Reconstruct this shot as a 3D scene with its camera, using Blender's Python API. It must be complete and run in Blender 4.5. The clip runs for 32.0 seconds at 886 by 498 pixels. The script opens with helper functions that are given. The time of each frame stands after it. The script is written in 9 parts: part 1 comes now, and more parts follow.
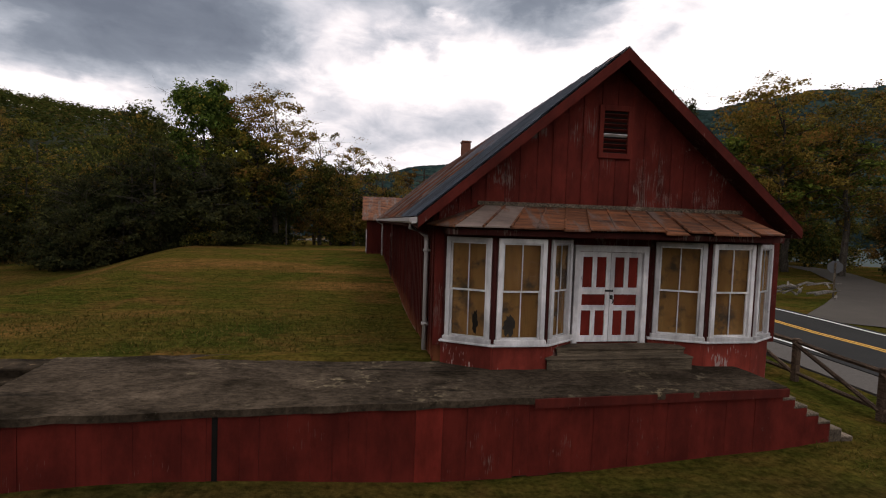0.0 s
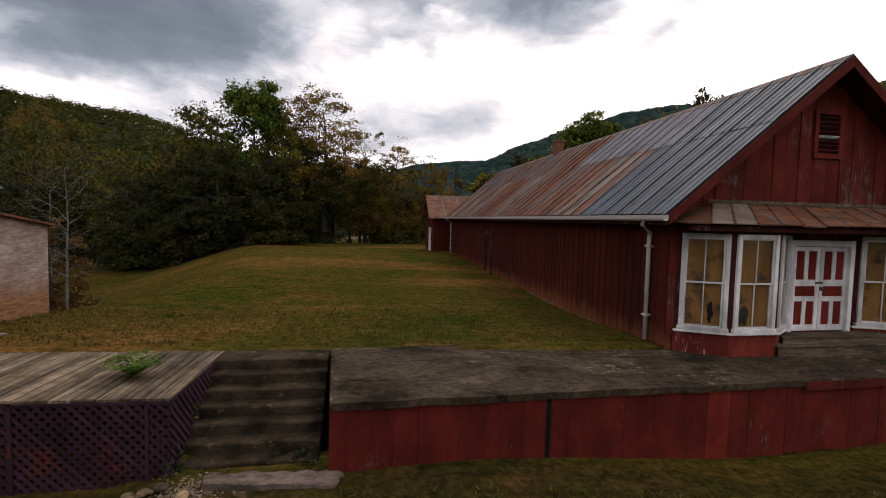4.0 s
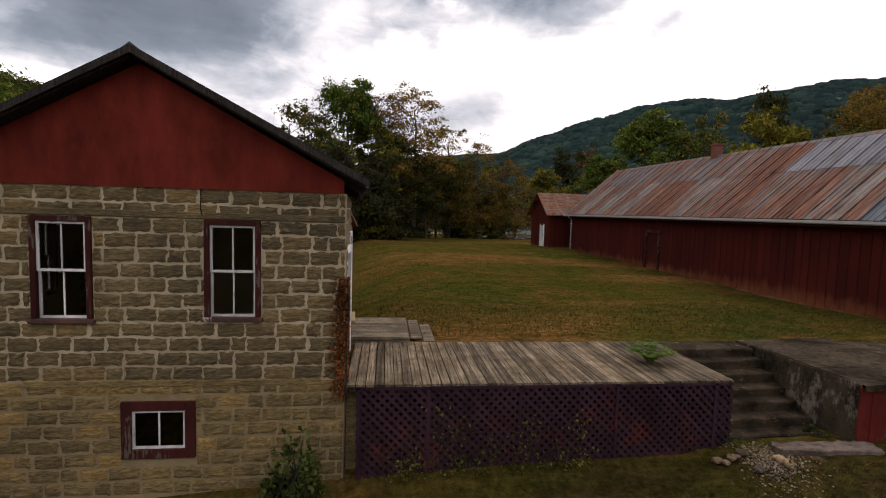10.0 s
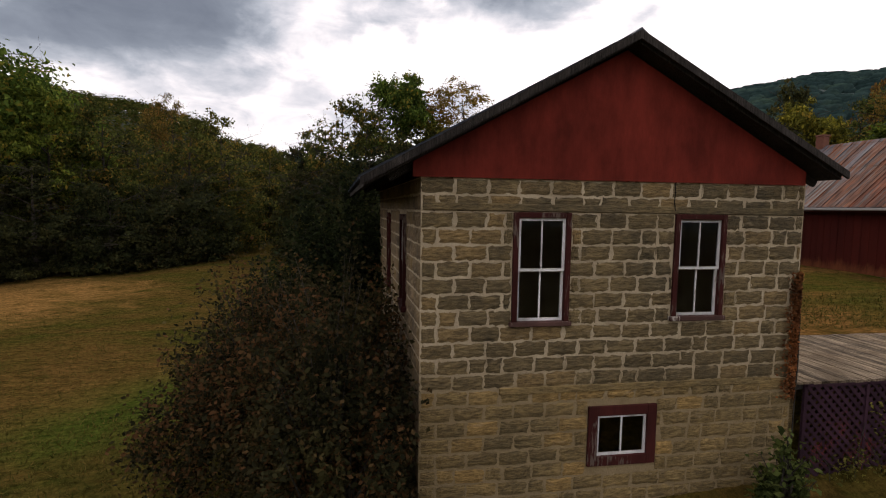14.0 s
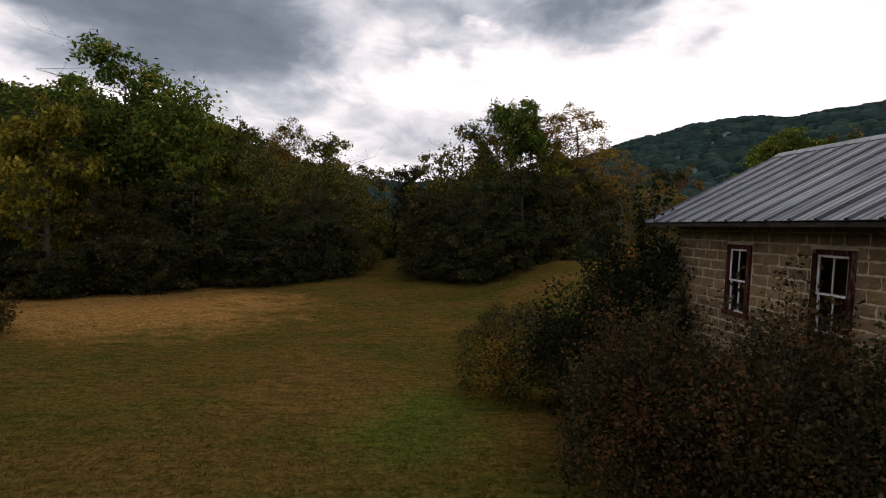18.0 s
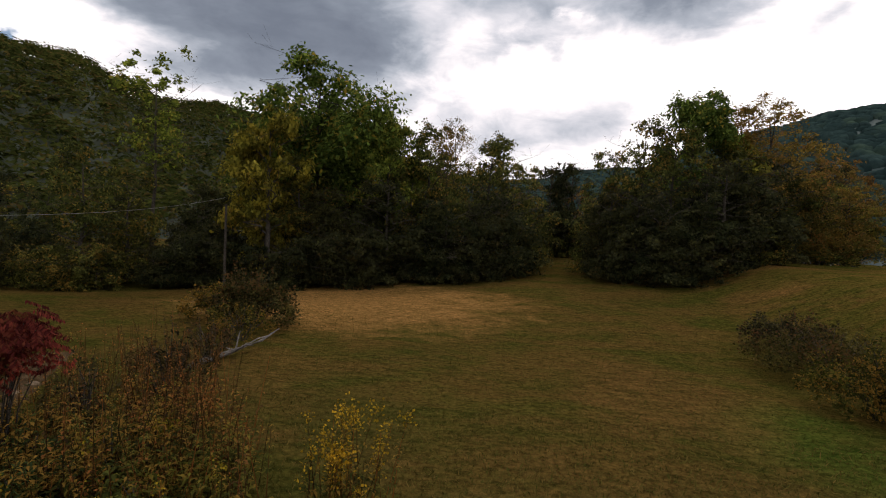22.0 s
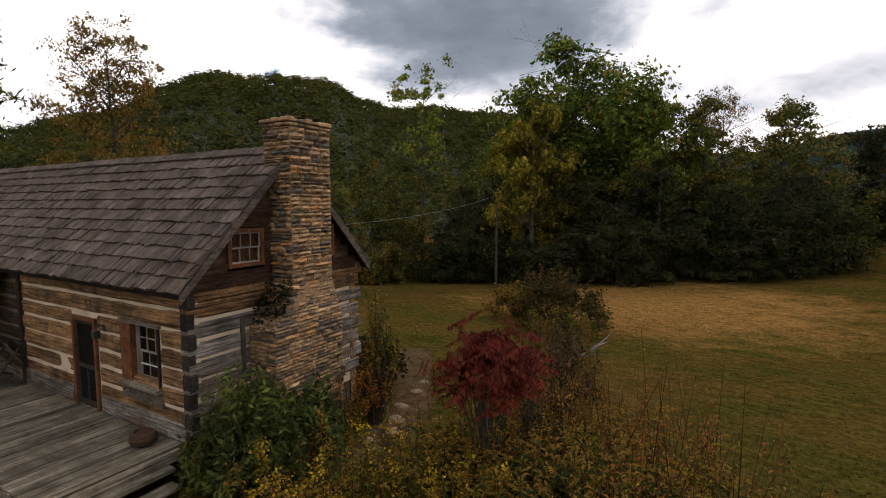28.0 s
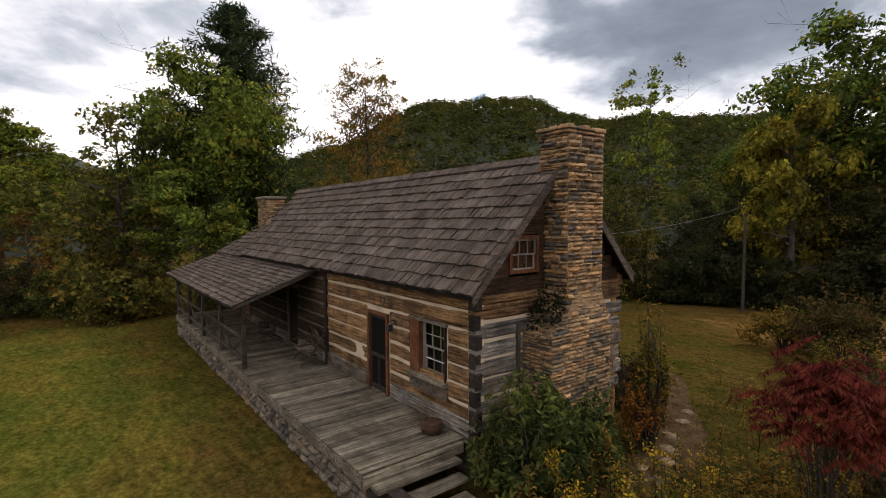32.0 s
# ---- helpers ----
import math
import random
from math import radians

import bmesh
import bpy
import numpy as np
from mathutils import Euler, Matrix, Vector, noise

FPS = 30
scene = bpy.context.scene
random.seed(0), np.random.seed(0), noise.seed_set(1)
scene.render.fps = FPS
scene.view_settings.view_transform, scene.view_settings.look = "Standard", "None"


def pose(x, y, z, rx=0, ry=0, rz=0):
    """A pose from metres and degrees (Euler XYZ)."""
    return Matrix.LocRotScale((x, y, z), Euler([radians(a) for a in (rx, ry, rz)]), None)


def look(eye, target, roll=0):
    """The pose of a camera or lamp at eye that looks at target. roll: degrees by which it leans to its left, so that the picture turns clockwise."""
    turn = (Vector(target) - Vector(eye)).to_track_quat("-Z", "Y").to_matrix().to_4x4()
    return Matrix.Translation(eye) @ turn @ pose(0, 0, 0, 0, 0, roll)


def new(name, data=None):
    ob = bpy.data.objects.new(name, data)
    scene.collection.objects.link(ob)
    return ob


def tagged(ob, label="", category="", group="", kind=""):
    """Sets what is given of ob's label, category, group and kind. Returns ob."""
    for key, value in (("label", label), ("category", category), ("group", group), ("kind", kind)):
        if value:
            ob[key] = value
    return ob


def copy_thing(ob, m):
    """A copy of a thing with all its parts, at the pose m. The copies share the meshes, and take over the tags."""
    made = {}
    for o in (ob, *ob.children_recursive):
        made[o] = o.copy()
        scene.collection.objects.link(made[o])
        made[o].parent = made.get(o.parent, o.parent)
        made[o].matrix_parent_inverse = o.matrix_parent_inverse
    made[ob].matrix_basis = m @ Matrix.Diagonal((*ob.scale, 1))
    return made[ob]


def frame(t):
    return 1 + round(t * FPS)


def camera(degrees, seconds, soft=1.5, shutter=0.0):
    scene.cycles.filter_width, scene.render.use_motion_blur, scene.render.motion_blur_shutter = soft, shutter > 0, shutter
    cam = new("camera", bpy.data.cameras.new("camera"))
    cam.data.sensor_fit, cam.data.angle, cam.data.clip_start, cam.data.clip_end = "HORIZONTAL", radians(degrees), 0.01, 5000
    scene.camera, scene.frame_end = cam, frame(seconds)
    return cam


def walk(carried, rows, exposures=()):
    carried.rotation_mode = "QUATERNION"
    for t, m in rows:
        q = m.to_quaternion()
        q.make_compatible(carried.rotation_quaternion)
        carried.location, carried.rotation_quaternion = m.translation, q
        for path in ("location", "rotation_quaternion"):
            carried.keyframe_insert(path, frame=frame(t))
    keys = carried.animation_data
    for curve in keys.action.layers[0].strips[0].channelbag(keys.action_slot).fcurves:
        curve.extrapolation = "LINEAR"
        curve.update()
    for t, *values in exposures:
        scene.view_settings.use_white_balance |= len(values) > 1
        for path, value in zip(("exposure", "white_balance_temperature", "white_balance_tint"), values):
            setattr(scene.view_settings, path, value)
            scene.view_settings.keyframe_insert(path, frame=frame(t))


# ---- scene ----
cam = camera(84.5, 32.0, soft=1.1)
PATH = [
    (0, (-1.186, 0.844, 4.465), (-0.949, 2.827, 4.355), 1.8),
    (0.5, (-1.756, 0.699, 4.436), (-1.528, 2.683, 4.331), 1.9),
    (1, (-2.296, 0.721, 4.407), (-2.072, 2.706, 4.306), 2.0),
    (1.5, (-2.826, 0.763, 4.414), (-2.601, 2.747, 4.307), 1.9),
    (2, (-3.353, 0.79, 4.409), (-3.127, 2.774, 4.298), 1.8),
    (2.5, (-3.908, 0.865, 4.39), (-3.671, 2.847, 4.274), 1.8),
    (3, (-4.495, 0.93, 4.36), (-4.244, 2.911, 4.236), 1.8),
    (3.5, (-5.123, 0.892, 4.349), (-4.867, 2.872, 4.225), 1.6),
    (5.5, (-7.611, 0.32, 4.451), (-7.427, 2.309, 4.354), 0.5),
    (6, (-8.346, 0.248, 4.516), (-8.157, 2.236, 4.417), 0.5),
    (6.5, (-9.056, 0.208, 4.562), (-8.865, 2.197, 4.463), 0.6),
    (7, (-9.777, 0.202, 4.587), (-9.581, 2.19, 4.486), 0.8),
    (7.5, (-10.423, 0.232, 4.536), (-10.23, 2.22, 4.44), 0.8),
    (8, (-11.021, 0.286, 4.462), (-10.833, 2.275, 4.364), 0.8),
    (8.5, (-11.61, 0.304, 4.437), (-11.431, 2.293, 4.326), 0.9),
    (9, (-12.327, 0.346, 4.431), (-12.127, 2.332, 4.302), 1.2),
    (9.5, (-13.067, 0.409, 4.425), (-12.847, 2.392, 4.286), 1.5),
    (10, (-13.824, 0.476, 4.451), (-13.589, 2.457, 4.3), 1.7),
    (10.5, (-14.587, 0.585, 4.445), (-14.347, 2.564, 4.288), 1.7),
    (11, (-15.318, 0.706, 4.417), (-15.084, 2.686, 4.26), 1.6),
    (11.5, (-16.079, 0.836, 4.382), (-15.84, 2.815, 4.227), 1.4),
    (12, (-16.832, 0.976, 4.364), (-16.593, 2.955, 4.206), 1.4),
    (12.5, (-17.589, 1.136, 4.356), (-17.347, 3.115, 4.19), 1.1),
    (13, (-18.392, 1.291, 4.334), (-18.137, 3.267, 4.168), 1.0),
    (13.5, (-19.223, 1.448, 4.328), (-18.949, 3.422, 4.158), 0.9),
    (14, (-20.118, 1.593, 4.296), (-19.813, 3.563, 4.129), 0.8),
    (14.5, (-20.99, 1.678, 4.257), (-20.668, 3.646, 4.101), 0.7),
    (15, (-21.999, 1.717, 4.249), (-21.654, 3.681, 4.1), 1.0),
    (15.5, (-23.02, 1.688, 4.248), (-22.678, 3.654, 4.109), 1.3),
    (17.5, (-25.275, 1.645, 4.267), (-25.156, 3.639, 4.175), 2.2),
    (18, (-26.006, 1.728, 4.303), (-25.896, 3.723, 4.215), 2.3),
    (18.5, (-26.91, 1.666, 4.34), (-26.804, 3.661, 4.25), 2.2),
    (19, (-27.76, 1.608, 4.35), (-27.665, 3.603, 4.255), 2.2),
    (19.5, (-28.665, 1.461, 4.272), (-28.622, 3.458, 4.181), 2.4),
    (20, (-29.479, 1.524, 4.376), (-29.523, 3.52, 4.272), 2.5),
    (20.5, (-30.483, 1.736, 4.519), (-30.606, 3.729, 4.401), 2.5),
    (21, (-31.53, 1.904, 4.348), (-31.709, 3.892, 4.23), 2.5),
    (21.5, (-32.569, 1.893, 4.222), (-32.781, 3.878, 4.106), 2.8),
    (22, (-33.581, 1.819, 4.146), (-33.82, 3.801, 4.032), 2.8),
    (22.5, (-34.515, 1.664, 4.121), (-34.771, 3.644, 4.002), 3.0),
    (23, (-35.446, 1.381, 4.174), (-35.714, 3.359, 4.047), 2.9),
    (23.5, (-36.199, 1.448, 4.087), (-36.494, 3.421, 3.957), 2.5),
    (24, (-36.728, 1.514, 4.026), (-37.072, 3.479, 3.886), 1.6),
    (24.5, (-37.17, 1.466, 4.02), (-37.564, 3.421, 3.87), 1.1),
    (26.5, (-38.068, 1.433, 4.399), (-38.741, 3.307, 4.207), 1.2),
    (27, (-38.212, 1.524, 4.39), (-38.985, 3.358, 4.196), 0.8),
    (27.5, (-38.331, 1.633, 4.385), (-39.214, 3.417, 4.194), 0.4),
    (28, (-38.368, 1.698, 4.347), (-39.367, 3.421, 4.167), 0.0),
    (28.5, (-38.451, 1.768, 4.31), (-39.557, 3.426, 4.145), -0.1),
    (29, (-38.562, 1.815, 4.255), (-39.768, 3.404, 4.107), -0.3),
    (29.5, (-38.676, 1.806, 4.203), (-39.975, 3.32, 4.07), -0.4),
    (30, (-38.873, 1.729, 4.173), (-40.252, 3.173, 4.051), -0.4),
    (30.5, (-39.099, 1.56, 4.15), (-40.546, 2.935, 4.036), -0.2),
    (31, (-39.345, 1.36, 4.162), (-40.853, 2.669, 4.048), -0.1),
    (31.5, (-39.495, 1.15, 4.165), (-41.054, 2.398, 4.052), -0.2),
    (32, (-39.607, 0.894, 4.199), (-41.204, 2.092, 4.084), -0.3),
]
walk(cam, [(t, look(eye, target, roll)) for t, eye, target, roll in PATH], [(0, 0.12, 6850, 14), (3, 0.17, 6850, 14), (14, 0.25, 6850, 14), (18, 0.07, 6800, 14), (23, 0.28, 6850, 13), (28, 0.42, 6900, 13), (32, 0.60, 6900, 13)])

# ---------------------------------------------------------------- world and light
world = bpy.data.worlds.new("sky")
scene.world = world
world.use_nodes = True
wn, wl = world.node_tree.nodes, world.node_tree.links
wn.clear()


def wmath(op, a, b=None, clamp=False):
    n = wn.new("ShaderNodeMath")
    n.operation, n.use_clamp = op, clamp
    for i, v in enumerate((a, b)):
        if v is None:
            continue
        if isinstance(v, (int, float)):
            n.inputs[i].default_value = v
        else:
            wl.new(v, n.inputs[i])
    return n.outputs[0]


SUN_EL, SUN_AZ = 42.0, -20.0  # elevation, and degrees to the left of +y
w_out, w_bg = wn.new("ShaderNodeOutputWorld"), wn.new("ShaderNodeBackground")
w_sky = wn.new("ShaderNodeTexSky")
w_sky.sky_type, w_sky.sun_disc = "NISHITA", False
w_sky.sun_elevation, w_sky.sun_rotation = radians(SUN_EL), radians(-SUN_AZ)
w_co = wn.new("ShaderNodeTexCoord")
w_sep = wn.new("ShaderNodeSeparateXYZ")
wl.new(w_co.outputs["Generated"], w_sep.inputs[0])


def cloud_noise(scale, detail, offset, rough=0.55, distort=0.2):
    """Noise over the sky's dome, drawn out sideways as cloud is near the horizon."""
    m = wn.new("ShaderNodeMapping")
    m.inputs["Location"].default_value = offset
    m.inputs["Scale"].default_value = (1.0, 1.0, 2.1)
    wl.new(w_co.outputs["Generated"], m.inputs[0])
    n = wn.new("ShaderNodeTexNoise")
    n.inputs["Scale"].default_value, n.inputs["Detail"].default_value, n.inputs["Roughness"].default_value = scale, detail, rough
    n.inputs["Distortion"].default_value = distort
    wl.new(m.outputs[0], n.inputs["Vector"])
    return n


# bearing east of north and height above the horizon, in degrees, with the drift that frays the clouds
stray = wn.new("ShaderNodeSeparateColor")
wl.new(cloud_noise(5.5, 6.0, (2.3, 0.4, 5.1)).outputs["Color"], stray.inputs[0])
bearing = wmath("ADD", wmath("MULTIPLY", wmath("ARCTAN2", w_sep.outputs[0], w_sep.outputs[1]), 57.3), wmath("MULTIPLY", wmath("SUBTRACT", stray.outputs[0], 0.5), 22.0))
height = wmath("ADD", wmath("MULTIPLY", wmath("ARCSINE", w_sep.outputs[2]), 57.3), wmath("MULTIPLY", wmath("SUBTRACT", stray.outputs[1], 0.5), 9.0))


def ramp(fac, stops, nodes=wn, links=wl):
    r = nodes.new("ShaderNodeValToRGB")
    els = r.color_ramp.elements
    while len(els) < len(stops):
        els.new(0.5)
    for e, (p, c) in zip(els, stops):
        e.position, e.color = p, (*c, 1)
    links.new(fac, r.inputs[0])
    return r.outputs[0]


def cloud_bank(az, el, raz, rel):
    """A bank of cloud round a bearing and a height."""
    p = wmath("DIVIDE", wmath("SUBTRACT", bearing, az), raz)
    q = wmath("DIVIDE", wmath("SUBTRACT", height, el), rel)
    d = wmath("ADD", wmath("MULTIPLY", p, p), wmath("MULTIPLY", q, q))
    return wmath("POWER", 2.718, wmath("MULTIPLY", d, -1.0))


BANKS = [(-26, 20.2, 13, 3.8, 0.36), (-16, 18.6, 7, 2.6, 0.24), (-39, 20.0, 10, 3.4, 0.30), (-24, 28, 24, 7, 0.26), (-17, 14.0, 11, 3.6, 0.17),
         (18, 22.8, 5.5, 2.6, 0.34), (24, 20.2, 4.5, 1.6, 0.16), (18, 28, 11, 5, 0.22), (6, 21.8, 4.5, 2.6, 0.24), (7.5, 21.6, 1.4, 1.2, -0.22), (1, 19.0, 5, 1.2, 0.17),
         (5, 11.4, 8, 2.2, 0.11), (-25, 15.6, 12, 3.0, 0.20), (-92, 16, 9, 3, 0.20), (-97, 11.6, 9, 2.0, 0.30), (-81, 19, 9, 2.6, 0.16), (-67, 25, 8, 3, 0.26), (12, 13.5, 6, 2.4, 0.10),
         (-33, 11.4, 4.5, 1.5, -0.22), (-45, 14.0, 5, 2.0, -0.12), (-58, 16, 11, 6, -0.20), (38, 16, 13, 9, -0.18), (-4, 14.6, 5, 1.8, -0.10), (-48.5, 12.6, 2.2, 1.1, -0.26)]
big = cloud_noise(3.2, 5.0, (3.1, 1.7, 0.0), 0.5).outputs[0]
fine = cloud_noise(9.0, 8.0, (7.3, 2.2, 1.0), 0.58, 0.5).outputs[0]
heavy = wmath("ADD", wmath("MULTIPLY", big, 0.55), wmath("MULTIPLY", fine, 0.42))
heavy = wmath("SUBTRACT", heavy, 0.075)
for az, el, raz, rel, w in BANKS:
    heavy = wmath("ADD", heavy, wmath("MULTIPLY", cloud_bank(az, el, raz, rel), w))
cloud = ramp(heavy, [(0.0, (1.2, 1.2, 1.22)), (0.36, (1.08, 1.07, 1.10)), (0.44, (0.90, 0.885, 0.93)), (0.53, (0.64, 0.66, 0.73)), (0.64, (0.40, 0.445, 0.52)), (0.78, (0.225, 0.265, 0.33)), (1.0, (0.15, 0.18, 0.235))])
gap = ramp(heavy, [(0.0, (0, 0, 0)), (0.04, (0, 0, 0)), (0.15, (1, 1, 1)), (1.0, (1, 1, 1))])
w_dim = wn.new("ShaderNodeVectorMath")
w_dim.operation = "SCALE"
w_dim.inputs["Scale"].default_value = 0.09
wl.new(w_sky.outputs[0], w_dim.inputs[0])
w_mix = wn.new("ShaderNodeMix")
w_mix.data_type = "RGBA"
wl.new(gap, w_mix.inputs[0])
wl.new(w_dim.outputs[0], w_mix.inputs[6])
wl.new(cloud, w_mix.inputs[7])
wl.new(w_mix.outputs[2], w_bg.inputs[0])
w_bg.inputs[1].default_value = 1.0
wl.new(w_bg.outputs[0], w_out.inputs[0])

sun = new("sun", bpy.data.lights.new("sun", "SUN"))
sun.data.energy, sun.data.angle, sun.data.color = 0.9, radians(14), (1.0, 0.93, 0.84)
_az = radians(SUN_AZ)
_sun_from = Vector((-math.sin(_az) * math.cos(radians(SUN_EL)), math.cos(_az) * math.cos(radians(SUN_EL)), math.sin(radians(SUN_EL))))
sun.matrix_world = look(_sun_from * 50, (0, 0, 0))


# ---------------------------------------------------------------- materials
class Mat:
    """A node material built up step by step: colour by noise, bump, roughness."""

    def __init__(self, name, rough=0.8, metal=0.0, spec=0.3):
        self.m = bpy.data.materials.new(name)
        self.m.use_nodes = True
        self.n, self.l = self.m.node_tree.nodes, self.m.node_tree.links
        self.b = self.n["Principled BSDF"]
        self.b.inputs["Roughness"].default_value = rough
        self.b.inputs["Metallic"].default_value = metal
        self.b.inputs["Specular IOR Level"].default_value = spec
        self.co = self.n.new("ShaderNodeTexCoord")
        self.geo = self.n.new("ShaderNodeNewGeometry")

    def coords(self, space="Object", scale=(1, 1, 1)):
        m = self.n.new("ShaderNodeMapping")
        m.inputs["Scale"].default_value = scale
        if space == "World":
            self.l.new(self.geo.outputs["Position"], m.inputs[0])
        else:
            # each piece takes its own stretch of grain
            o, k = self.n.new("ShaderNodeObjectInfo"), self.n.new("ShaderNodeVectorMath")
            k.operation = "MULTIPLY_ADD"
            k.inputs[1].default_value = (13.7, 7.3, 19.1)
            self.l.new(o.outputs["Random"], k.inputs[0])
            self.l.new(self.co.outputs[space], k.inputs[2])
            self.l.new(k.outputs[0], m.inputs[0])
        return m.outputs[0]

    def noise(self, scale, detail=4.0, space="Object", stretch=(1, 1, 1), rough=0.6, distort=0.0):
        t = self.n.new("ShaderNodeTexNoise")
        t.inputs["Scale"].default_value, t.inputs["Detail"].default_value = scale, detail
        t.inputs["Roughness"].default_value, t.inputs["Distortion"].default_value = rough, distort
        self.l.new(self.coords(space, stretch), t.inputs["Vector"])
        return t.outputs[0]

    def voronoi(self, scale, space="Object", stretch=(1, 1, 1)):
        t = self.n.new("ShaderNodeTexVoronoi")
        t.inputs["Scale"].default_value = scale
        self.l.new(self.coords(space, stretch), t.inputs["Vector"])
        return t.outputs["Distance"]

    def random(self):
        o = self.n.new("ShaderNodeObjectInfo")
        return o.outputs["Random"]

    def island(self):
        return self.geo.outputs["Random Per Island"]

    def ramp(self, fac, *stops):
        return ramp(fac, stops, self.n, self.l)

    def mix(self, fac, a, b, mode="MIX"):
        x = self.n.new("ShaderNodeMix")
        x.data_type, x.blend_type = "RGBA", mode
        for i, v in ((0, fac), (6, a), (7, b)):
            if isinstance(v, tuple):
                x.inputs[i].default_value = (*v, 1)
            elif isinstance(v, (int, float)):
                x.inputs[i].default_value = v
            else:
                self.l.new(v, x.inputs[i])
        return x.outputs[2]

    def math(self, op, a, b):
        x = self.n.new("ShaderNodeMath")
        x.operation = op
        for i, v in enumerate((a, b)):
            if isinstance(v, (int, float)):
                x.inputs[i].default_value = v
            else:
                self.l.new(v, x.inputs[i])
        return x.outputs[0]

    def color(self, c):
        if isinstance(c, tuple):
            self.b.inputs["Base Color"].default_value = (*c, 1)
        else:
            self.l.new(c, self.b.inputs["Base Color"])
        return self

    def rough(self, fac, lo, hi):
        self.l.new(self.ramp(fac, (0.3, (lo,) * 3), (0.7, (hi,) * 3)), self.b.inputs["Roughness"])
        return self

    def bump(self, height, strength=0.3, distance=0.02):
        x = self.n.new("ShaderNodeBump")
        x.inputs["Strength"].default_value, x.inputs["Distance"].default_value = strength, distance
        self.l.new(height, x.inputs["Height"])
        self.l.new(x.outputs[0], self.b.inputs["Normal"])
        return self


BLACK, WHITE = (0, 0, 0), (1, 1, 1)


def jitter(m, base, amount=0.35, island=False):
    """Lightness that differs from piece to piece."""
    r = m.island() if island else m.random()
    return m.mix(1.0, base, m.ramp(r, (0.0, (1 - amount,) * 3), (1.0, (1 + amount * 0.4,) * 3)), "MULTIPLY")


def painted_wood(name, base, bare=(0.16, 0.13, 0.11), wear=0.62, along=(9, 9, 0.7), island=False, differ=0.28):
    m = Mat(name, 0.85, spec=0.12)
    grain = m.noise(6, 6, "Object", along)
    blotch = m.noise(0.9, 5, "World")
    c = m.mix(m.ramp(blotch, (0.35, BLACK), (0.75, WHITE)), tuple(v * 0.72 for v in base), tuple(min(1, v * 1.18) for v in base))
    c = jitter(m, c, differ, island)
    c = m.mix(1.0, c, m.ramp(m.noise(2.6, 6, "World", (1, 1, 0.4), 0.7), (0.36, (0.68,) * 3), (0.64, (1.22,) * 3)), "MULTIPLY")
    flake = m.math("MULTIPLY", m.noise(14, 6, "Object", (2.2, 2.2, 0.35)), m.noise(1.6, 3, "World"))
    c = m.mix(m.ramp(flake, (wear * 0.55, BLACK), (wear * 0.62, WHITE)), c, bare)
    m.color(c).bump(grain, 0.25, 0.008)
    return m.m


def bare_wood(name, dark, light, along=(12, 12, 0.8), tint=None, island=False, amount=0.4, space="Object"):
    m = Mat(name, 0.92, spec=0.1)
    grain = m.noise(5, 8, space, along, 0.72, 0.3)
    c = m.mix(m.ramp(grain, (0.37, BLACK), (0.63, WHITE)), dark, light)
    if tint:
        c = m.mix(m.ramp(m.noise(1.3, 4, "World"), (0.5, BLACK), (0.7, WHITE)), c, tint)
    c = jitter(m, c, amount, island)
    c = m.mix(1.0, c, m.ramp(m.noise(2.3, 5, "World", (1, 1, 1), 0.7), (0.35, (0.62,) * 3), (0.65, (1.3,) * 3)), "MULTIPLY")
    line = m.noise(24, 4, space, along, 0.75, 0.6)
    c = m.mix(1.0, c, m.ramp(line, (0.38, (0.48,) * 3), (0.50, (1.0,) * 3), (0.64, (1.32,) * 3)), "MULTIPLY")
    m.color(c).bump(m.math("ADD", grain, m.math("MULTIPLY", line, 0.5)), 0.8, 0.015)
    return m.m


def plain(name, c, rough=0.7, vary=0.2, scale=3.0, metal=0.0, bump=0.1):
    m = Mat(name, rough, metal)
    n = m.noise(scale, 5, "Object")
    m.color(m.mix(n, tuple(v * (1 - vary) for v in c), tuple(v * (1 + vary) for v in c))).bump(m.noise(scale * 9, 4), bump, 0.01)
    return m.m


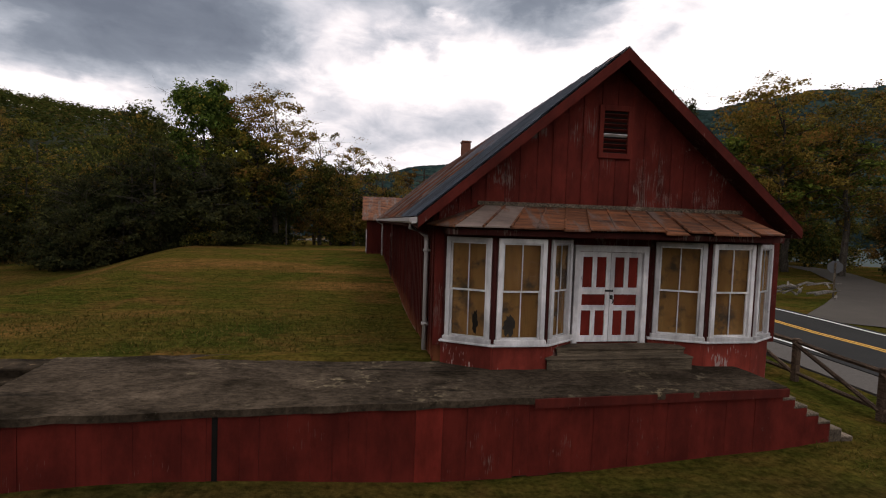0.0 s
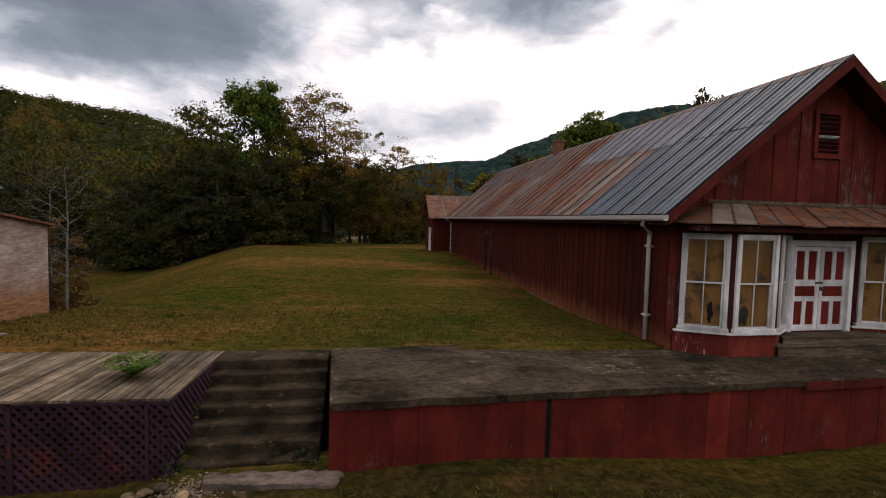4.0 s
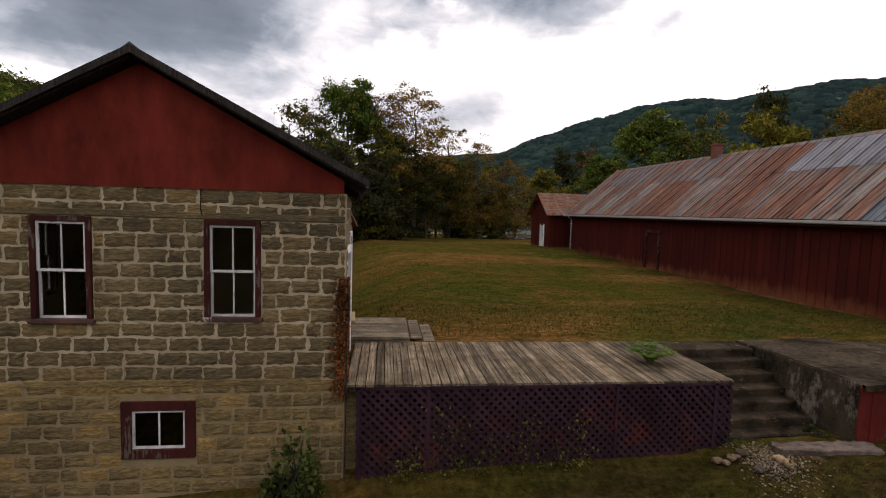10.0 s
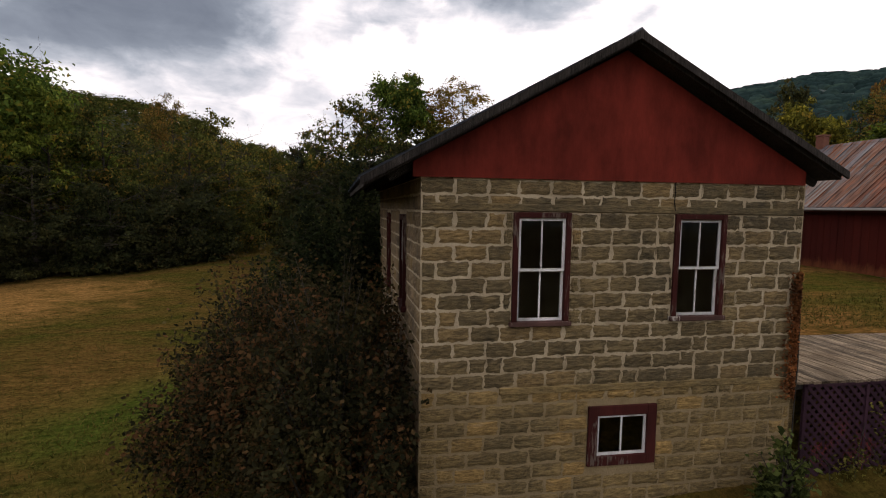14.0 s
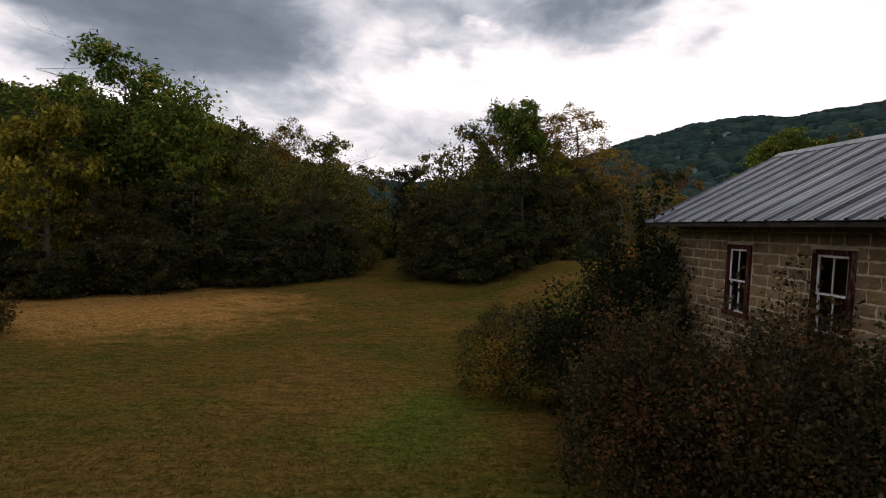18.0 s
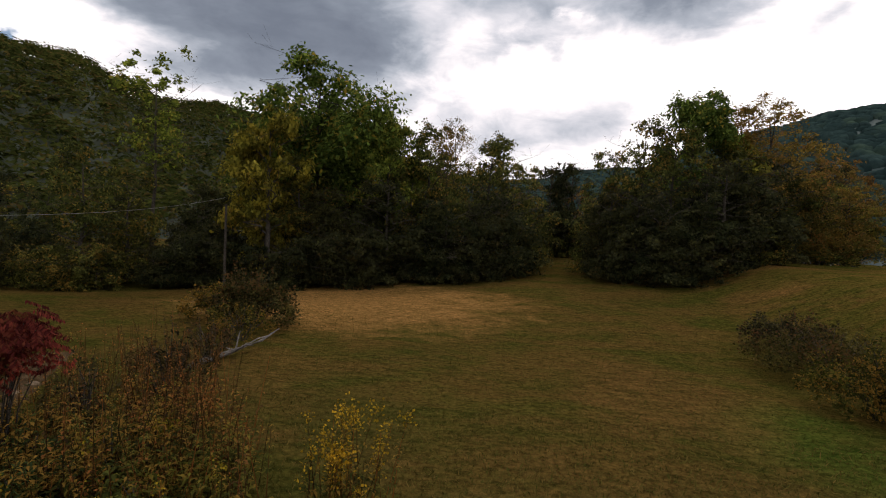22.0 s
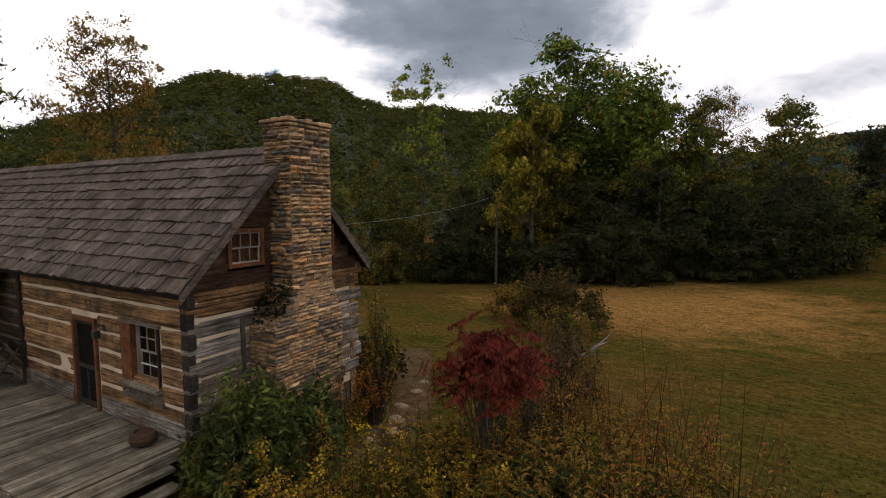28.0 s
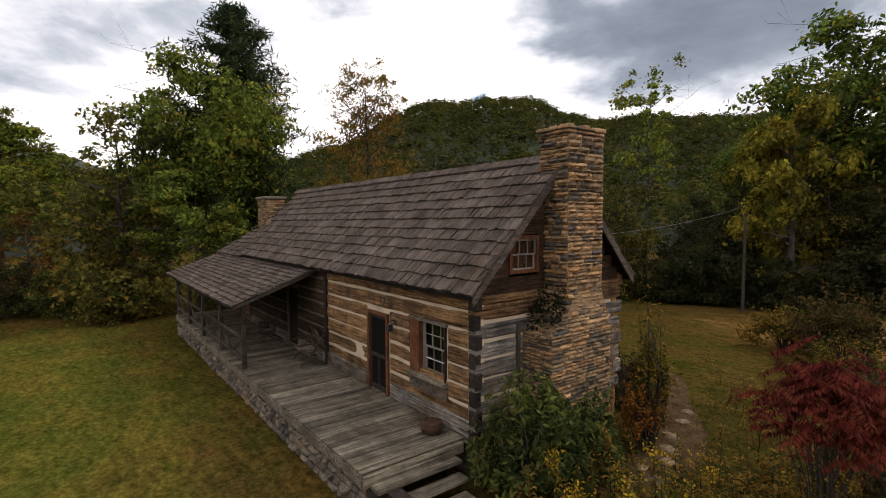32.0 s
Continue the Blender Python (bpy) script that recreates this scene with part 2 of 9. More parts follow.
def leafy(name, dark, light, accent=None, share=0.15, island=True, calm=False):
    m = Mat(name, 0.85, spec=0.0 if calm else 0.04)
    r = m.island()
    c = m.ramp(r, (0.0, dark), (0.7, light), (1.0, tuple(min(1, v * (1.1 if calm else 1.6)) for v in light)))
    big = m.noise(0.35, 3, "World")
    c = m.mix(m.ramp(big, (0.35, BLACK), (0.65, WHITE)), c, m.mix(1.0, c, (0.66, 0.70, 0.7), "MULTIPLY"))
    clump = m.noise(0.06 if calm else 1.1, 4 if calm else 2, "World")
    c = m.mix(1.0, c, m.ramp(clump, (0.32, (0.62, 0.66, 0.7)), (0.52, (1.0, 1.0, 1.0)), (0.72, (1.55, 1.42, 1.1))), "MULTIPLY")
    c = m.mix(1.0, c, m.ramp(m.random(), (0.0, (0.75, 0.85, 0.85)), (0.5, (1.0, 1.0, 1.0)), (1.0, (1.2, 1.12, 0.95))), "MULTIPLY")
    if accent:
        pick = m.math("ADD", m.math("MULTIPLY", m.noise(0.55, 3, "Object"), 0.8), m.math("MULTIPLY", r, 0.3))
        c = m.mix(m.ramp(pick, (0.72 - share, BLACK), (0.82 - share, WHITE)), c, accent)
    m.color(c)
    m.b.inputs["Transmission Weight"].default_value = 0.0
    tr = m.n.new("ShaderNodeBsdfTranslucent")
    m.l.new(c, tr.inputs[0])
    mix = m.n.new("ShaderNodeMixShader")
    mix.inputs[0].default_value = 0.42
    out = m.n["Material Output"]
    m.l.new(m.b.outputs[0], mix.inputs[1])
    m.l.new(tr.outputs[0], mix.inputs[2])
    m.l.new(mix.outputs[0], out.inputs[0])
    return m.m


def grass_ground():
    m = Mat("grass", 1.0, spec=0.0)
    wide = m.noise(0.10, 5, "World", (1, 1, 1), 0.6, 0.5)
    mid = m.noise(0.55, 6, "World", (1, 1.6, 1), 0.65, 0.4)
    fine_n = m.noise(9, 6, "World")
    blade = m.noise(60, 3, "World", (1, 0.6, 1))
    c = m.mix(m.ramp(wide, (0.36, BLACK), (0.64, WHITE)), (0.036, 0.043, 0.0085), (0.060, 0.052, 0.012))
    c = m.mix(m.ramp(mid, (0.45, BLACK), (0.72, WHITE)), c, (0.080, 0.054, 0.015))
    c = m.mix(m.ramp(m.noise(0.23, 3, "World"), (0.60, BLACK), (0.72, WHITE)), c, (0.034, 0.041, 0.009))
    hay = m.ramp(m.noise(0.16, 4, "World", (0.5, 1.6, 1)), (0.52, BLACK), (0.66, WHITE))
    c = m.mix(hay, c, (0.125, 0.070, 0.024))
    c = m.mix(m.ramp(m.noise(0.42, 4, "World", (1, 1.4, 1), 0.6, 0.6), (0.54, BLACK), (0.66, WHITE)), c, (0.086, 0.053, 0.017))
    sp = m.n.new("ShaderNodeSeparateXYZ")
    m.l.new(m.geo.outputs["Position"], sp.inputs[0])
    # mown stubble, browner over the field than on the lawn
    west = m.ramp(m.math("DIVIDE", m.math("SUBTRACT", -14.0, sp.outputs[0]), 14.0), (0.0, BLACK), (1.0, WHITE))
    stubble = m.math("MULTIPLY", west, m.ramp(m.noise(0.3, 5, "World", (0.7, 1.3, 1), 0.65, 0.5), (0.40, BLACK), (0.58, (0.5,) * 3)))
    c = m.mix(m.math("MULTIPLY", west, 0.65), c, (0.037, 0.038, 0.009))
    c = m.mix(stubble, c, (0.092, 0.050, 0.018))
    # dry hay left in the middle of the field
    du, dv = m.math("DIVIDE", m.math("ADD", sp.outputs[0], 42.0), 11.5), m.math("DIVIDE", m.math("SUBTRACT", sp.outputs[1], 29.0), 8.5)
    dry = m.math("SUBTRACT", m.math("ADD", 1.0, m.math("MULTIPLY", m.math("SUBTRACT", mid, 0.5), 1.6)), m.math("ADD", m.math("MULTIPLY", du, du), m.math("MULTIPLY", dv, dv)))
    c = m.mix(m.ramp(dry, (0.05, BLACK), (0.75, WHITE)), c, m.mix(mid, (0.13, 0.078, 0.026), (0.21, 0.118, 0.042)))
    du, dv = m.math("DIVIDE", m.math("ADD", sp.outputs[0], 57.0), 12.5), m.math("DIVIDE", m.math("ADD", sp.outputs[1], 0.2), 4.6)
    lush = m.math("SUBTRACT", m.math("ADD", 1.0, m.math("MULTIPLY", m.math("SUBTRACT", mid, 0.5), 2.0)), m.math("ADD", m.math("MULTIPLY", du, du), m.math("MULTIPLY", dv, dv)))
    c = m.mix(m.ramp(lush, (0.05, BLACK), (0.75, WHITE)), c, m.mix(m.ramp(m.noise(0.5, 5, "World", (1, 1.4, 1), 0.6), (0.42, BLACK), (0.62, WHITE)), (0.056, 0.066, 0.013), (0.092, 0.078, 0.017)))
    du, dv = m.math("DIVIDE", m.math("ADD", sp.outputs[0], 26.1), 2.6), m.math("DIVIDE", m.math("SUBTRACT", sp.outputs[1], 14.3), 3.4)
    lush = m.math("SUBTRACT", m.math("ADD", 1.0, m.math("MULTIPLY", m.math("SUBTRACT", mid, 0.5), 2.0)), m.math("ADD", m.math("MULTIPLY", du, du), m.math("MULTIPLY", dv, dv)))
    c = m.mix(m.ramp(lush, (0.05, BLACK), (0.9, WHITE)), c, (0.042, 0.058, 0.011))
    near = m.math("MULTIPLY", m.ramp(m.math("SUBTRACT", 7.5, sp.outputs[1]), (0.0, BLACK), (0.6, WHITE)), m.ramp(m.math("DIVIDE", m.math("ADD", sp.outputs[0], 15.0), 4.0), (0.0, BLACK), (1.0, WHITE)))
    c = m.mix(m.math("MULTIPLY", near, m.ramp(m.noise(0.8, 5, "World", (1, 1.6, 1), 0.65), (0.34, (0.25,) * 3), (0.62, (0.9,) * 3))), c, (0.031, 0.023, 0.011))
    du, dv = m.math("DIVIDE", m.math("ADD", sp.outputs[0], 28.6), 3.4), m.math("DIVIDE", m.math("SUBTRACT", sp.outputs[1], 16.8), 4.6)
    dry = m.math("SUBTRACT", m.math("ADD", 1.0, m.math("MULTIPLY", m.math("SUBTRACT", mid, 0.5), 2.4)), m.math("ADD", m.math("MULTIPLY", du, du), m.math("MULTIPLY", dv, dv)))
    c = m.mix(m.ramp(dry, (0.05, BLACK), (0.9, (0.7,) * 3)), c, (0.088, 0.052, 0.018))
    c = m.mix(1.0, c, m.ramp(m.noise(2.2, 6, "World", (1, 2.2, 1), 0.7), (0.32, (0.5, 0.58, 0.5)), (0.68, (1.45, 1.3, 1.2))), "MULTIPLY")
    c = m.mix(1.0, c, m.ramp(fine_n, (0.3, (0.5,) * 3), (0.7, (1.45,) * 3)), "MULTIPLY")
    c = m.mix(1.0, c, m.ramp(blade, (0.3, (0.7,) * 3), (0.7, (1.2,) * 3)), "MULTIPLY")
    m.color(c).bump(m.math("ADD", fine_n, blade), 0.6, 0.05)
    return m.m


M_grass = grass_ground()
M_red = painted_wood("red_paint", (0.104, 0.0135, 0.0090), wear=0.72, differ=0.09)
def stained_siding():
    """Dull red boards with rusty splash stains along their foot."""
    m = Mat("dull_red_siding", 0.88, spec=0.1)
    grain = m.noise(6, 6, "Object", (9, 9, 0.7))
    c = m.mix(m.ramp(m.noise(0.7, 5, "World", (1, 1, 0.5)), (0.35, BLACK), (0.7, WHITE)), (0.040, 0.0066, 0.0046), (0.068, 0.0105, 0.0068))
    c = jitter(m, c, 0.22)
    sp = m.n.new("ShaderNodeSeparateXYZ")
    m.l.new(m.geo.outputs["Position"], sp.inputs[0])
    h = m.math("ADD", sp.outputs[2], m.math("MULTIPLY", m.noise(3.0, 6, "World", (1, 1, 0.35), 0.7), -1.1))
    c = m.mix(m.ramp(m.math("MULTIPLY", m.math("SUBTRACT", 2.35, h), 0.5), (0.26, BLACK), (0.62, WHITE)), c, (0.18, 0.065, 0.026))
    m.color(c).bump(grain, 0.3, 0.008)
    return m.m


M_red_side = stained_siding()
M_red_gable = painted_wood("weathered_red_paint", (0.106, 0.016, 0.011), (0.15, 0.115, 0.10), 0.61, differ=0.16)
M_red_trim = painted_wood("red_trim_paint", (0.100, 0.016, 0.011), wear=0.72)
M_red_panel = painted_wood("red_panel_paint", (0.165, 0.020, 0.013), wear=0.95)
M_maroon = painted_wood("maroon_trim_paint", (0.050, 0.012, 0.010), (0.10, 0.075, 0.062), wear=0.58)
M_white = painted_wood("white_paint", (0.70, 0.69, 0.69), (0.28, 0.25, 0.22), 0.66)
# near-black with the shade of hollows put into its colour
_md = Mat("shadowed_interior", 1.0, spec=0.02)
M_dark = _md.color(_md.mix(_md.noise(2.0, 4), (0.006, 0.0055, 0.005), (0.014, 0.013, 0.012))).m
M_black = plain("black_iron", (0.02, 0.02, 0.02), 0.5)


def rubble_soil():
    m = Mat("bare_soil", 1.0, spec=0.0)
    c = m.mix(m.ramp(m.noise(3.0, 7, "World", (1, 1, 1), 0.7), (0.35, BLACK), (0.65, WHITE)), (0.030, 0.019, 0.010), (0.085, 0.055, 0.030))
    c = m.mix(m.ramp(m.noise(28, 4, "World", (1, 1, 1), 0.7), (0.60, BLACK), (0.66, WHITE)), c, (0.19, 0.15, 0.10))
    m.color(c).bump(m.noise(26, 5, "World"), 0.9, 0.03)
    return m.m


M_soil = rubble_soil()
M_gutter = plain("weathered_gutter", (0.36, 0.34, 0.33), 0.6, 0.2, 1.5)


# ---------------------------------------------------------------- mesh helpers
def mesh_of(name, verts, faces, mat=None, smooth=False):
    me = bpy.data.meshes.new(name)
    me.from_pydata([tuple(v) for v in verts], [], [tuple(f) for f in faces])
    if mat:
        me.materials.append(mat)
    if smooth:
        me.polygons.foreach_set("use_smooth", [True] * len(me.polygons))
    me.update()
    return me


def quads_mesh(name, co, mat):
    """A mesh of loose quads; co: array n x 4 x 3."""
    n = len(co)
    me = bpy.data.meshes.new(name)
    me.vertices.add(4 * n)
    me.vertices.foreach_set("co", np.asarray(co, np.float32).ravel())
    me.loops.add(4 * n)
    me.loops.foreach_set("vertex_index", np.arange(4 * n, dtype=np.int32))
    me.polygons.add(n)
    me.polygons.foreach_set("loop_start", np.arange(0, 4 * n, 4, dtype=np.int32))
    me.polygons.foreach_set("loop_total", np.full(n, 4, np.int32))
    me.materials.append(mat)
    me.update(calc_edges=True)
    return me


def tris_mesh(name, co, mat):
    """Leaves of one triangle each, for crowns that stay far off."""
    n = len(co)
    me = bpy.data.meshes.new(name)
    me.vertices.add(n * 3)
    me.vertices.foreach_set("co", np.ascontiguousarray(co[:, [0, 1, 3]], dtype=np.float32).ravel())
    me.loops.add(n * 3)
    me.loops.foreach_set("vertex_index", np.arange(n * 3, dtype=np.int32))
    me.polygons.add(n)
    me.polygons.foreach_set("loop_start", np.arange(0, n * 3, 3, dtype=np.int32))
    me.update(calc_edges=True)
    if mat:
        me.materials.append(mat)
    return me


def bm_box(bm, x0, x1, y0, y1, z0, z1, bev=0.0):
    vs = [bm.verts.new(p) for p in ((x0, y0, z0), (x1, y0, z0), (x1, y1, z0), (x0, y1, z0), (x0, y0, z1), (x1, y0, z1), (x1, y1, z1), (x0, y1, z1))]
    fs = [bm.faces.new([vs[i] for i in f]) for f in ((3, 2, 1, 0), (4, 5, 6, 7), (0, 1, 5, 4), (1, 2, 6, 5), (2, 3, 7, 6), (3, 0, 4, 7))]
    if bev:
        es = list({e for f in fs for e in f.edges})
        bmesh.ops.bevel(bm, geom=es, offset=bev, segments=1, affect="EDGES")


def bm_prism(bm, outline, y0, y1):
    """Extrudes an outline in x, z along y."""
    a = [bm.verts.new((x, y0, z)) for x, z in outline]
    b = [bm.verts.new((x, y1, z)) for x, z in outline]
    n = len(a)
    bm.faces.new(a)
    bm.faces.new(b[::-1])
    for i in range(n):
        bm.faces.new((a[(i + 1) % n], a[i], b[i], b[(i + 1) % n]))


def to_mesh(name, bm, mat, smooth=False):
    bmesh.ops.recalc_face_normals(bm, faces=bm.faces)
    me = bpy.data.meshes.new(name)
    bm.to_mesh(me)
    bm.free()
    me.materials.append(mat)
    if smooth:
        me.polygons.foreach_set("use_smooth", [True] * len(me.polygons))
    return me


def part(name, bm, material, parent, label="", smooth=False):
    me = bm if isinstance(bm, bpy.types.Mesh) else to_mesh(name, bm, material, smooth)
    ob = new(name, me)
    ob.parent = parent
    return tagged(ob, label)


def piece(name, me, parent, loc=(0, 0, 0), rot=(0, 0, 0), scale=(1, 1, 1)):
    ob = new(name, me)
    ob.parent = parent
    ob.location, ob.rotation_euler, ob.scale = loc, rot, scale
    return ob


def boxpart(name, material, parent, *dims, bev=0.0, label=""):
    bm = bmesh.new()
    bm_box(bm, *dims, bev=bev)
    return part(name, bm, material, parent, label)


def thing(name, loc, rz, label, category, group="", kind=""):
    ob = new(name)
    ob.empty_display_size = 0.2
    ob.location, ob.rotation_euler = loc, (0, 0, radians(rz))
    return tagged(ob, label, category, group, kind)


def unit_box(name, mat, bev=0.04):
    bm = bmesh.new()
    bm_box(bm, -0.5, 0.5, -0.5, 0.5, -0.5, 0.5, bev)
    return to_mesh(name, bm, mat)


def tube(bm, path, radii, sides=6):
    """A tapered tube along points."""
    rings = []
    for i, p in enumerate(path):
        p = Vector(p)
        d = (Vector(path[min(i + 1, len(path) - 1)]) - Vector(path[max(i - 1, 0)])).normalized()
        a = d.orthogonal().normalized()
        b = d.cross(a)
        rings.append([bm.verts.new(p + radii[i] * (math.cos(2 * math.pi * k / sides) * a + math.sin(2 * math.pi * k / sides) * b)) for k in range(sides)])
    for r, s in zip(rings, rings[1:]):
        # the start of the next ring that lies nearest, so the sides do not twist
        off = min(range(sides), key=lambda o: (r[0].co - s[o].co).length)
        flip = (r[1].co - s[(off + 1) % sides].co).length > (r[1].co - s[(off - 1) % sides].co).length
        step = -1 if flip else 1
        for k in range(sides):
            bm.faces.new((r[k], r[(k + 1) % sides], s[(off + step * (k + 1)) % sides], s[(off + step * k) % sides]))
    bm.faces.new(rings[0][::-1])
    bm.faces.new(rings[-1])


rng = np.random.default_rng(7)


def leaf_quads(centres, size, flat=0.0, aspect=0.6, gen=None):
    """Leaf-like quads (diamonds) of random turn at the given centres."""
    g = gen or rng
    n = len(centres)
    a = g.normal(size=(n, 3))
    a[:, 2] *= 1 - flat
    a /= np.linalg.norm(a, axis=1)[:, None]
    b = g.normal(size=(n, 3))
    b -= (b * a).sum(1)[:, None] * a
    b /= np.linalg.norm(b, axis=1)[:, None]
    s = size * g.uniform(0.6, 1.35, (n, 1))
    a, b = a * s, b * s * aspect
    return np.stack([centres - a, centres - 0.2 * a + b, centres + a, centres - 0.2 * a - b], 1)


def leaf_plates(centres, out, size, aspect, g):
    """Leaf-like quads that face roughly outward and hang a little."""
    nrm = out / np.linalg.norm(out, axis=1)[:, None]
    a = g.normal(size=nrm.shape)
    a[:, 2] -= 0.5
    a -= (a * nrm).sum(1)[:, None] * nrm
    a /= np.linalg.norm(a, axis=1)[:, None]
    b = np.cross(nrm, a)
    s = size * g.uniform(0.6, 1.35, (len(centres), 1))
    a, b = a * s, b * s * aspect
    return np.stack([centres - a, centres - 0.2 * a + b, centres + a, centres - 0.2 * a - b], 1)


# ---------------------------------------------------------------- ground
def smooth01(v):
    v = np.clip(v, 0, 1)
    return v * v * (3 - 2 * v)


def ground_z(x, y):
    """Height of the ground: a low bench along the tracks, a lawn between the buildings, and the field below it."""
    x, y = np.asarray(x, float), np.asarray(y, float)
    front = np.interp(x, [-70, -48, -36, -26, -19, -14, -8, 6, 12, 40], [-0.65, -0.6, -0.45, -0.3, 0.1, 0.3, 0.72, 0.72, 0.72, 0.7])
    lawn = np.interp(y, [8, 9.3, 16, 24, 34, 46, 60], [1.9, 1.98, 1.85, 2.0, 2.2, 2.0, 1.2])
    east = smooth01((x - 6.3) / 2.5)
    lawn = lawn * (1 - east) + np.interp(y, [8, 30, 60], [0.75, 0.9, 0.6]) * east
    edge = np.interp(y, [8, 12, 18, 28, 40, 60], [-19.0, -17.0, -15.6, -16.0, -19.0, -19.0])
    west = smooth01((edge - x + 3.8) / 8.5)
    field = np.interp(y, [6, 12, 22, 34, 60], [-0.35, -0.55, -0.90, -0.70, 0.0]) + 0.055 * np.clip(x + 40, -20, 18) * smooth01((y - 20) / 16)
    back = lawn * (1 - west) + field * west
    k = smooth01((y - 8.85) / 0.5) * smooth01((x + 8.7) / 0.6) * (1 - smooth01((x - 5.5) / 1.2)) + smooth01((y - 6.4) / 3.4) * (1 - smooth01((x + 8.7) / 0.6)) + smooth01((y - 7.4) / 6.0) * smooth01((x - 5.5) / 1.2)
    z = front * (1 - k) + back * k
    # ground banked up against the dock and the foot of the steps
    z = z + 0.29 * smooth01((y - 5.7) / 1.1) * (1 - smooth01((y - 7.7) / 0.8)) * smooth01((x + 9.2) / 1.2) * (1 - smooth01((x + 5.5) / 6.0))
    far = smooth01((np.hypot(x + 20, y - 10) - 60) / 60)
    z = z * (1 - far) + 0.2 * far
    return z + 0.05 * np.sin(x * 0.7 + 1.3 * np.sin(y * 0.31)) * np.sin(y * 0.53 + 0.5)


def gz(x, y):
    return float(ground_z(x, y))


def settle(x, y):
    """Plan positions west of the lawn, drawn in towards the path."""
    s = float(smooth01((-16.0 - x) / 16.0))
    far = min(1.0, max(0.0, (y - 12.0) / 30.0))
    back = min(40.0, max(0.0, -47.0 - x))
    return x + s * (1.37 + 0.9 * far + 0.07 * back) - (1 - s) * 0.4 * far, y + s * (0.13 - 3.2 * far) - (1 - s) * 1.5 * far


def build_ground():
    xs = np.unique(np.r_[np.linspace(-1500, -120, 12), np.linspace(-120, -50, 29), np.linspace(-50, 20, 176), np.linspace(20, 120, 40), np.linspace(120, 1500, 12)])
    ys = np.unique(np.r_[np.linspace(-1500, -60, 12), np.linspace(-60, -2, 22), np.linspace(-2, 40, 121), np.linspace(40, 120, 40), np.linspace(120, 1500, 12)])
    X, Y = np.meshgrid(xs, ys)
    Z = ground_z(X, Y)
    nx, ny = len(xs), len(ys)
    v = np.stack([X, Y, Z], -1).reshape(-1, 3)
    f = [(j * nx + i, j * nx + i + 1, (j + 1) * nx + i + 1, (j + 1) * nx + i) for j in range(ny - 1) for i in range(nx - 1)]
    ob = new("ground", mesh_of("ground", v, f, M_grass, True))
    tagged(ob, "rough mown grass, green with dry brown patches", "ground", kind="structure")


build_ground()


# ---------------------------------------------------------------- wall pieces
def bm_wall(bm, u0, u1, z0, z1, holes, d0, d1, axis="x"):
    """A wall with thickness and openings, made of the boxes between them. u runs along axis, d across it."""
    us = sorted({u0, u1, *[h[0] for h in holes], *[h[1] for h in holes]})
    zs = sorted({z0, z1, *[h[2] for h in holes], *[h[3] for h in holes]})
    for a, b in zip(us, us[1:]):
        for c, d in zip(zs, zs[1:]):
            m, n = (a + b) / 2, (c + d) / 2
            if any(h[0] < m < h[1] and h[2] < n < h[3] for h in holes):
                continue
            if axis == "x":
                bm_box(bm, a, b, d0, d1, c, d)
            else:
                bm_box(bm, d0, d1, a, b, c, d)
    bmesh.ops.remove_doubles(bm, verts=bm.verts, dist=1e-4)


def glass_material():
    m = Mat("window_glass", 0.04, spec=0.5)
    m.color((0.75, 0.78, 0.8))
    m.b.inputs["Transmission Weight"].default_value = 1.0
    m.b.inputs["IOR"].default_value = 1.45
    return m.m


M_glass = glass_material()


def plywood():
    m = Mat("boarding_plywood", 0.75)
    n = m.noise(2.2, 6, "Object", (1, 1, 0.25), 0.65)
    c = m.mix(m.ramp(n, (0.3, BLACK), (0.7, WHITE)), (0.215, 0.100, 0.024), (0.46, 0.245, 0.080))
    c = m.mix(m.ramp(m.noise(2.6, 4, "World"), (0.52, BLACK), (0.66, WHITE)), c, (0.095, 0.062, 0.036))
    m.color(c)
    return m.m


M_ply = plywood()
M_char = plain("charred_plywood", (0.014, 0.012, 0.011), 0.95, 0.5, 6)
M_ash = plain("smoked_plywood", (0.060, 0.052, 0.044), 0.95, 0.6, 5)


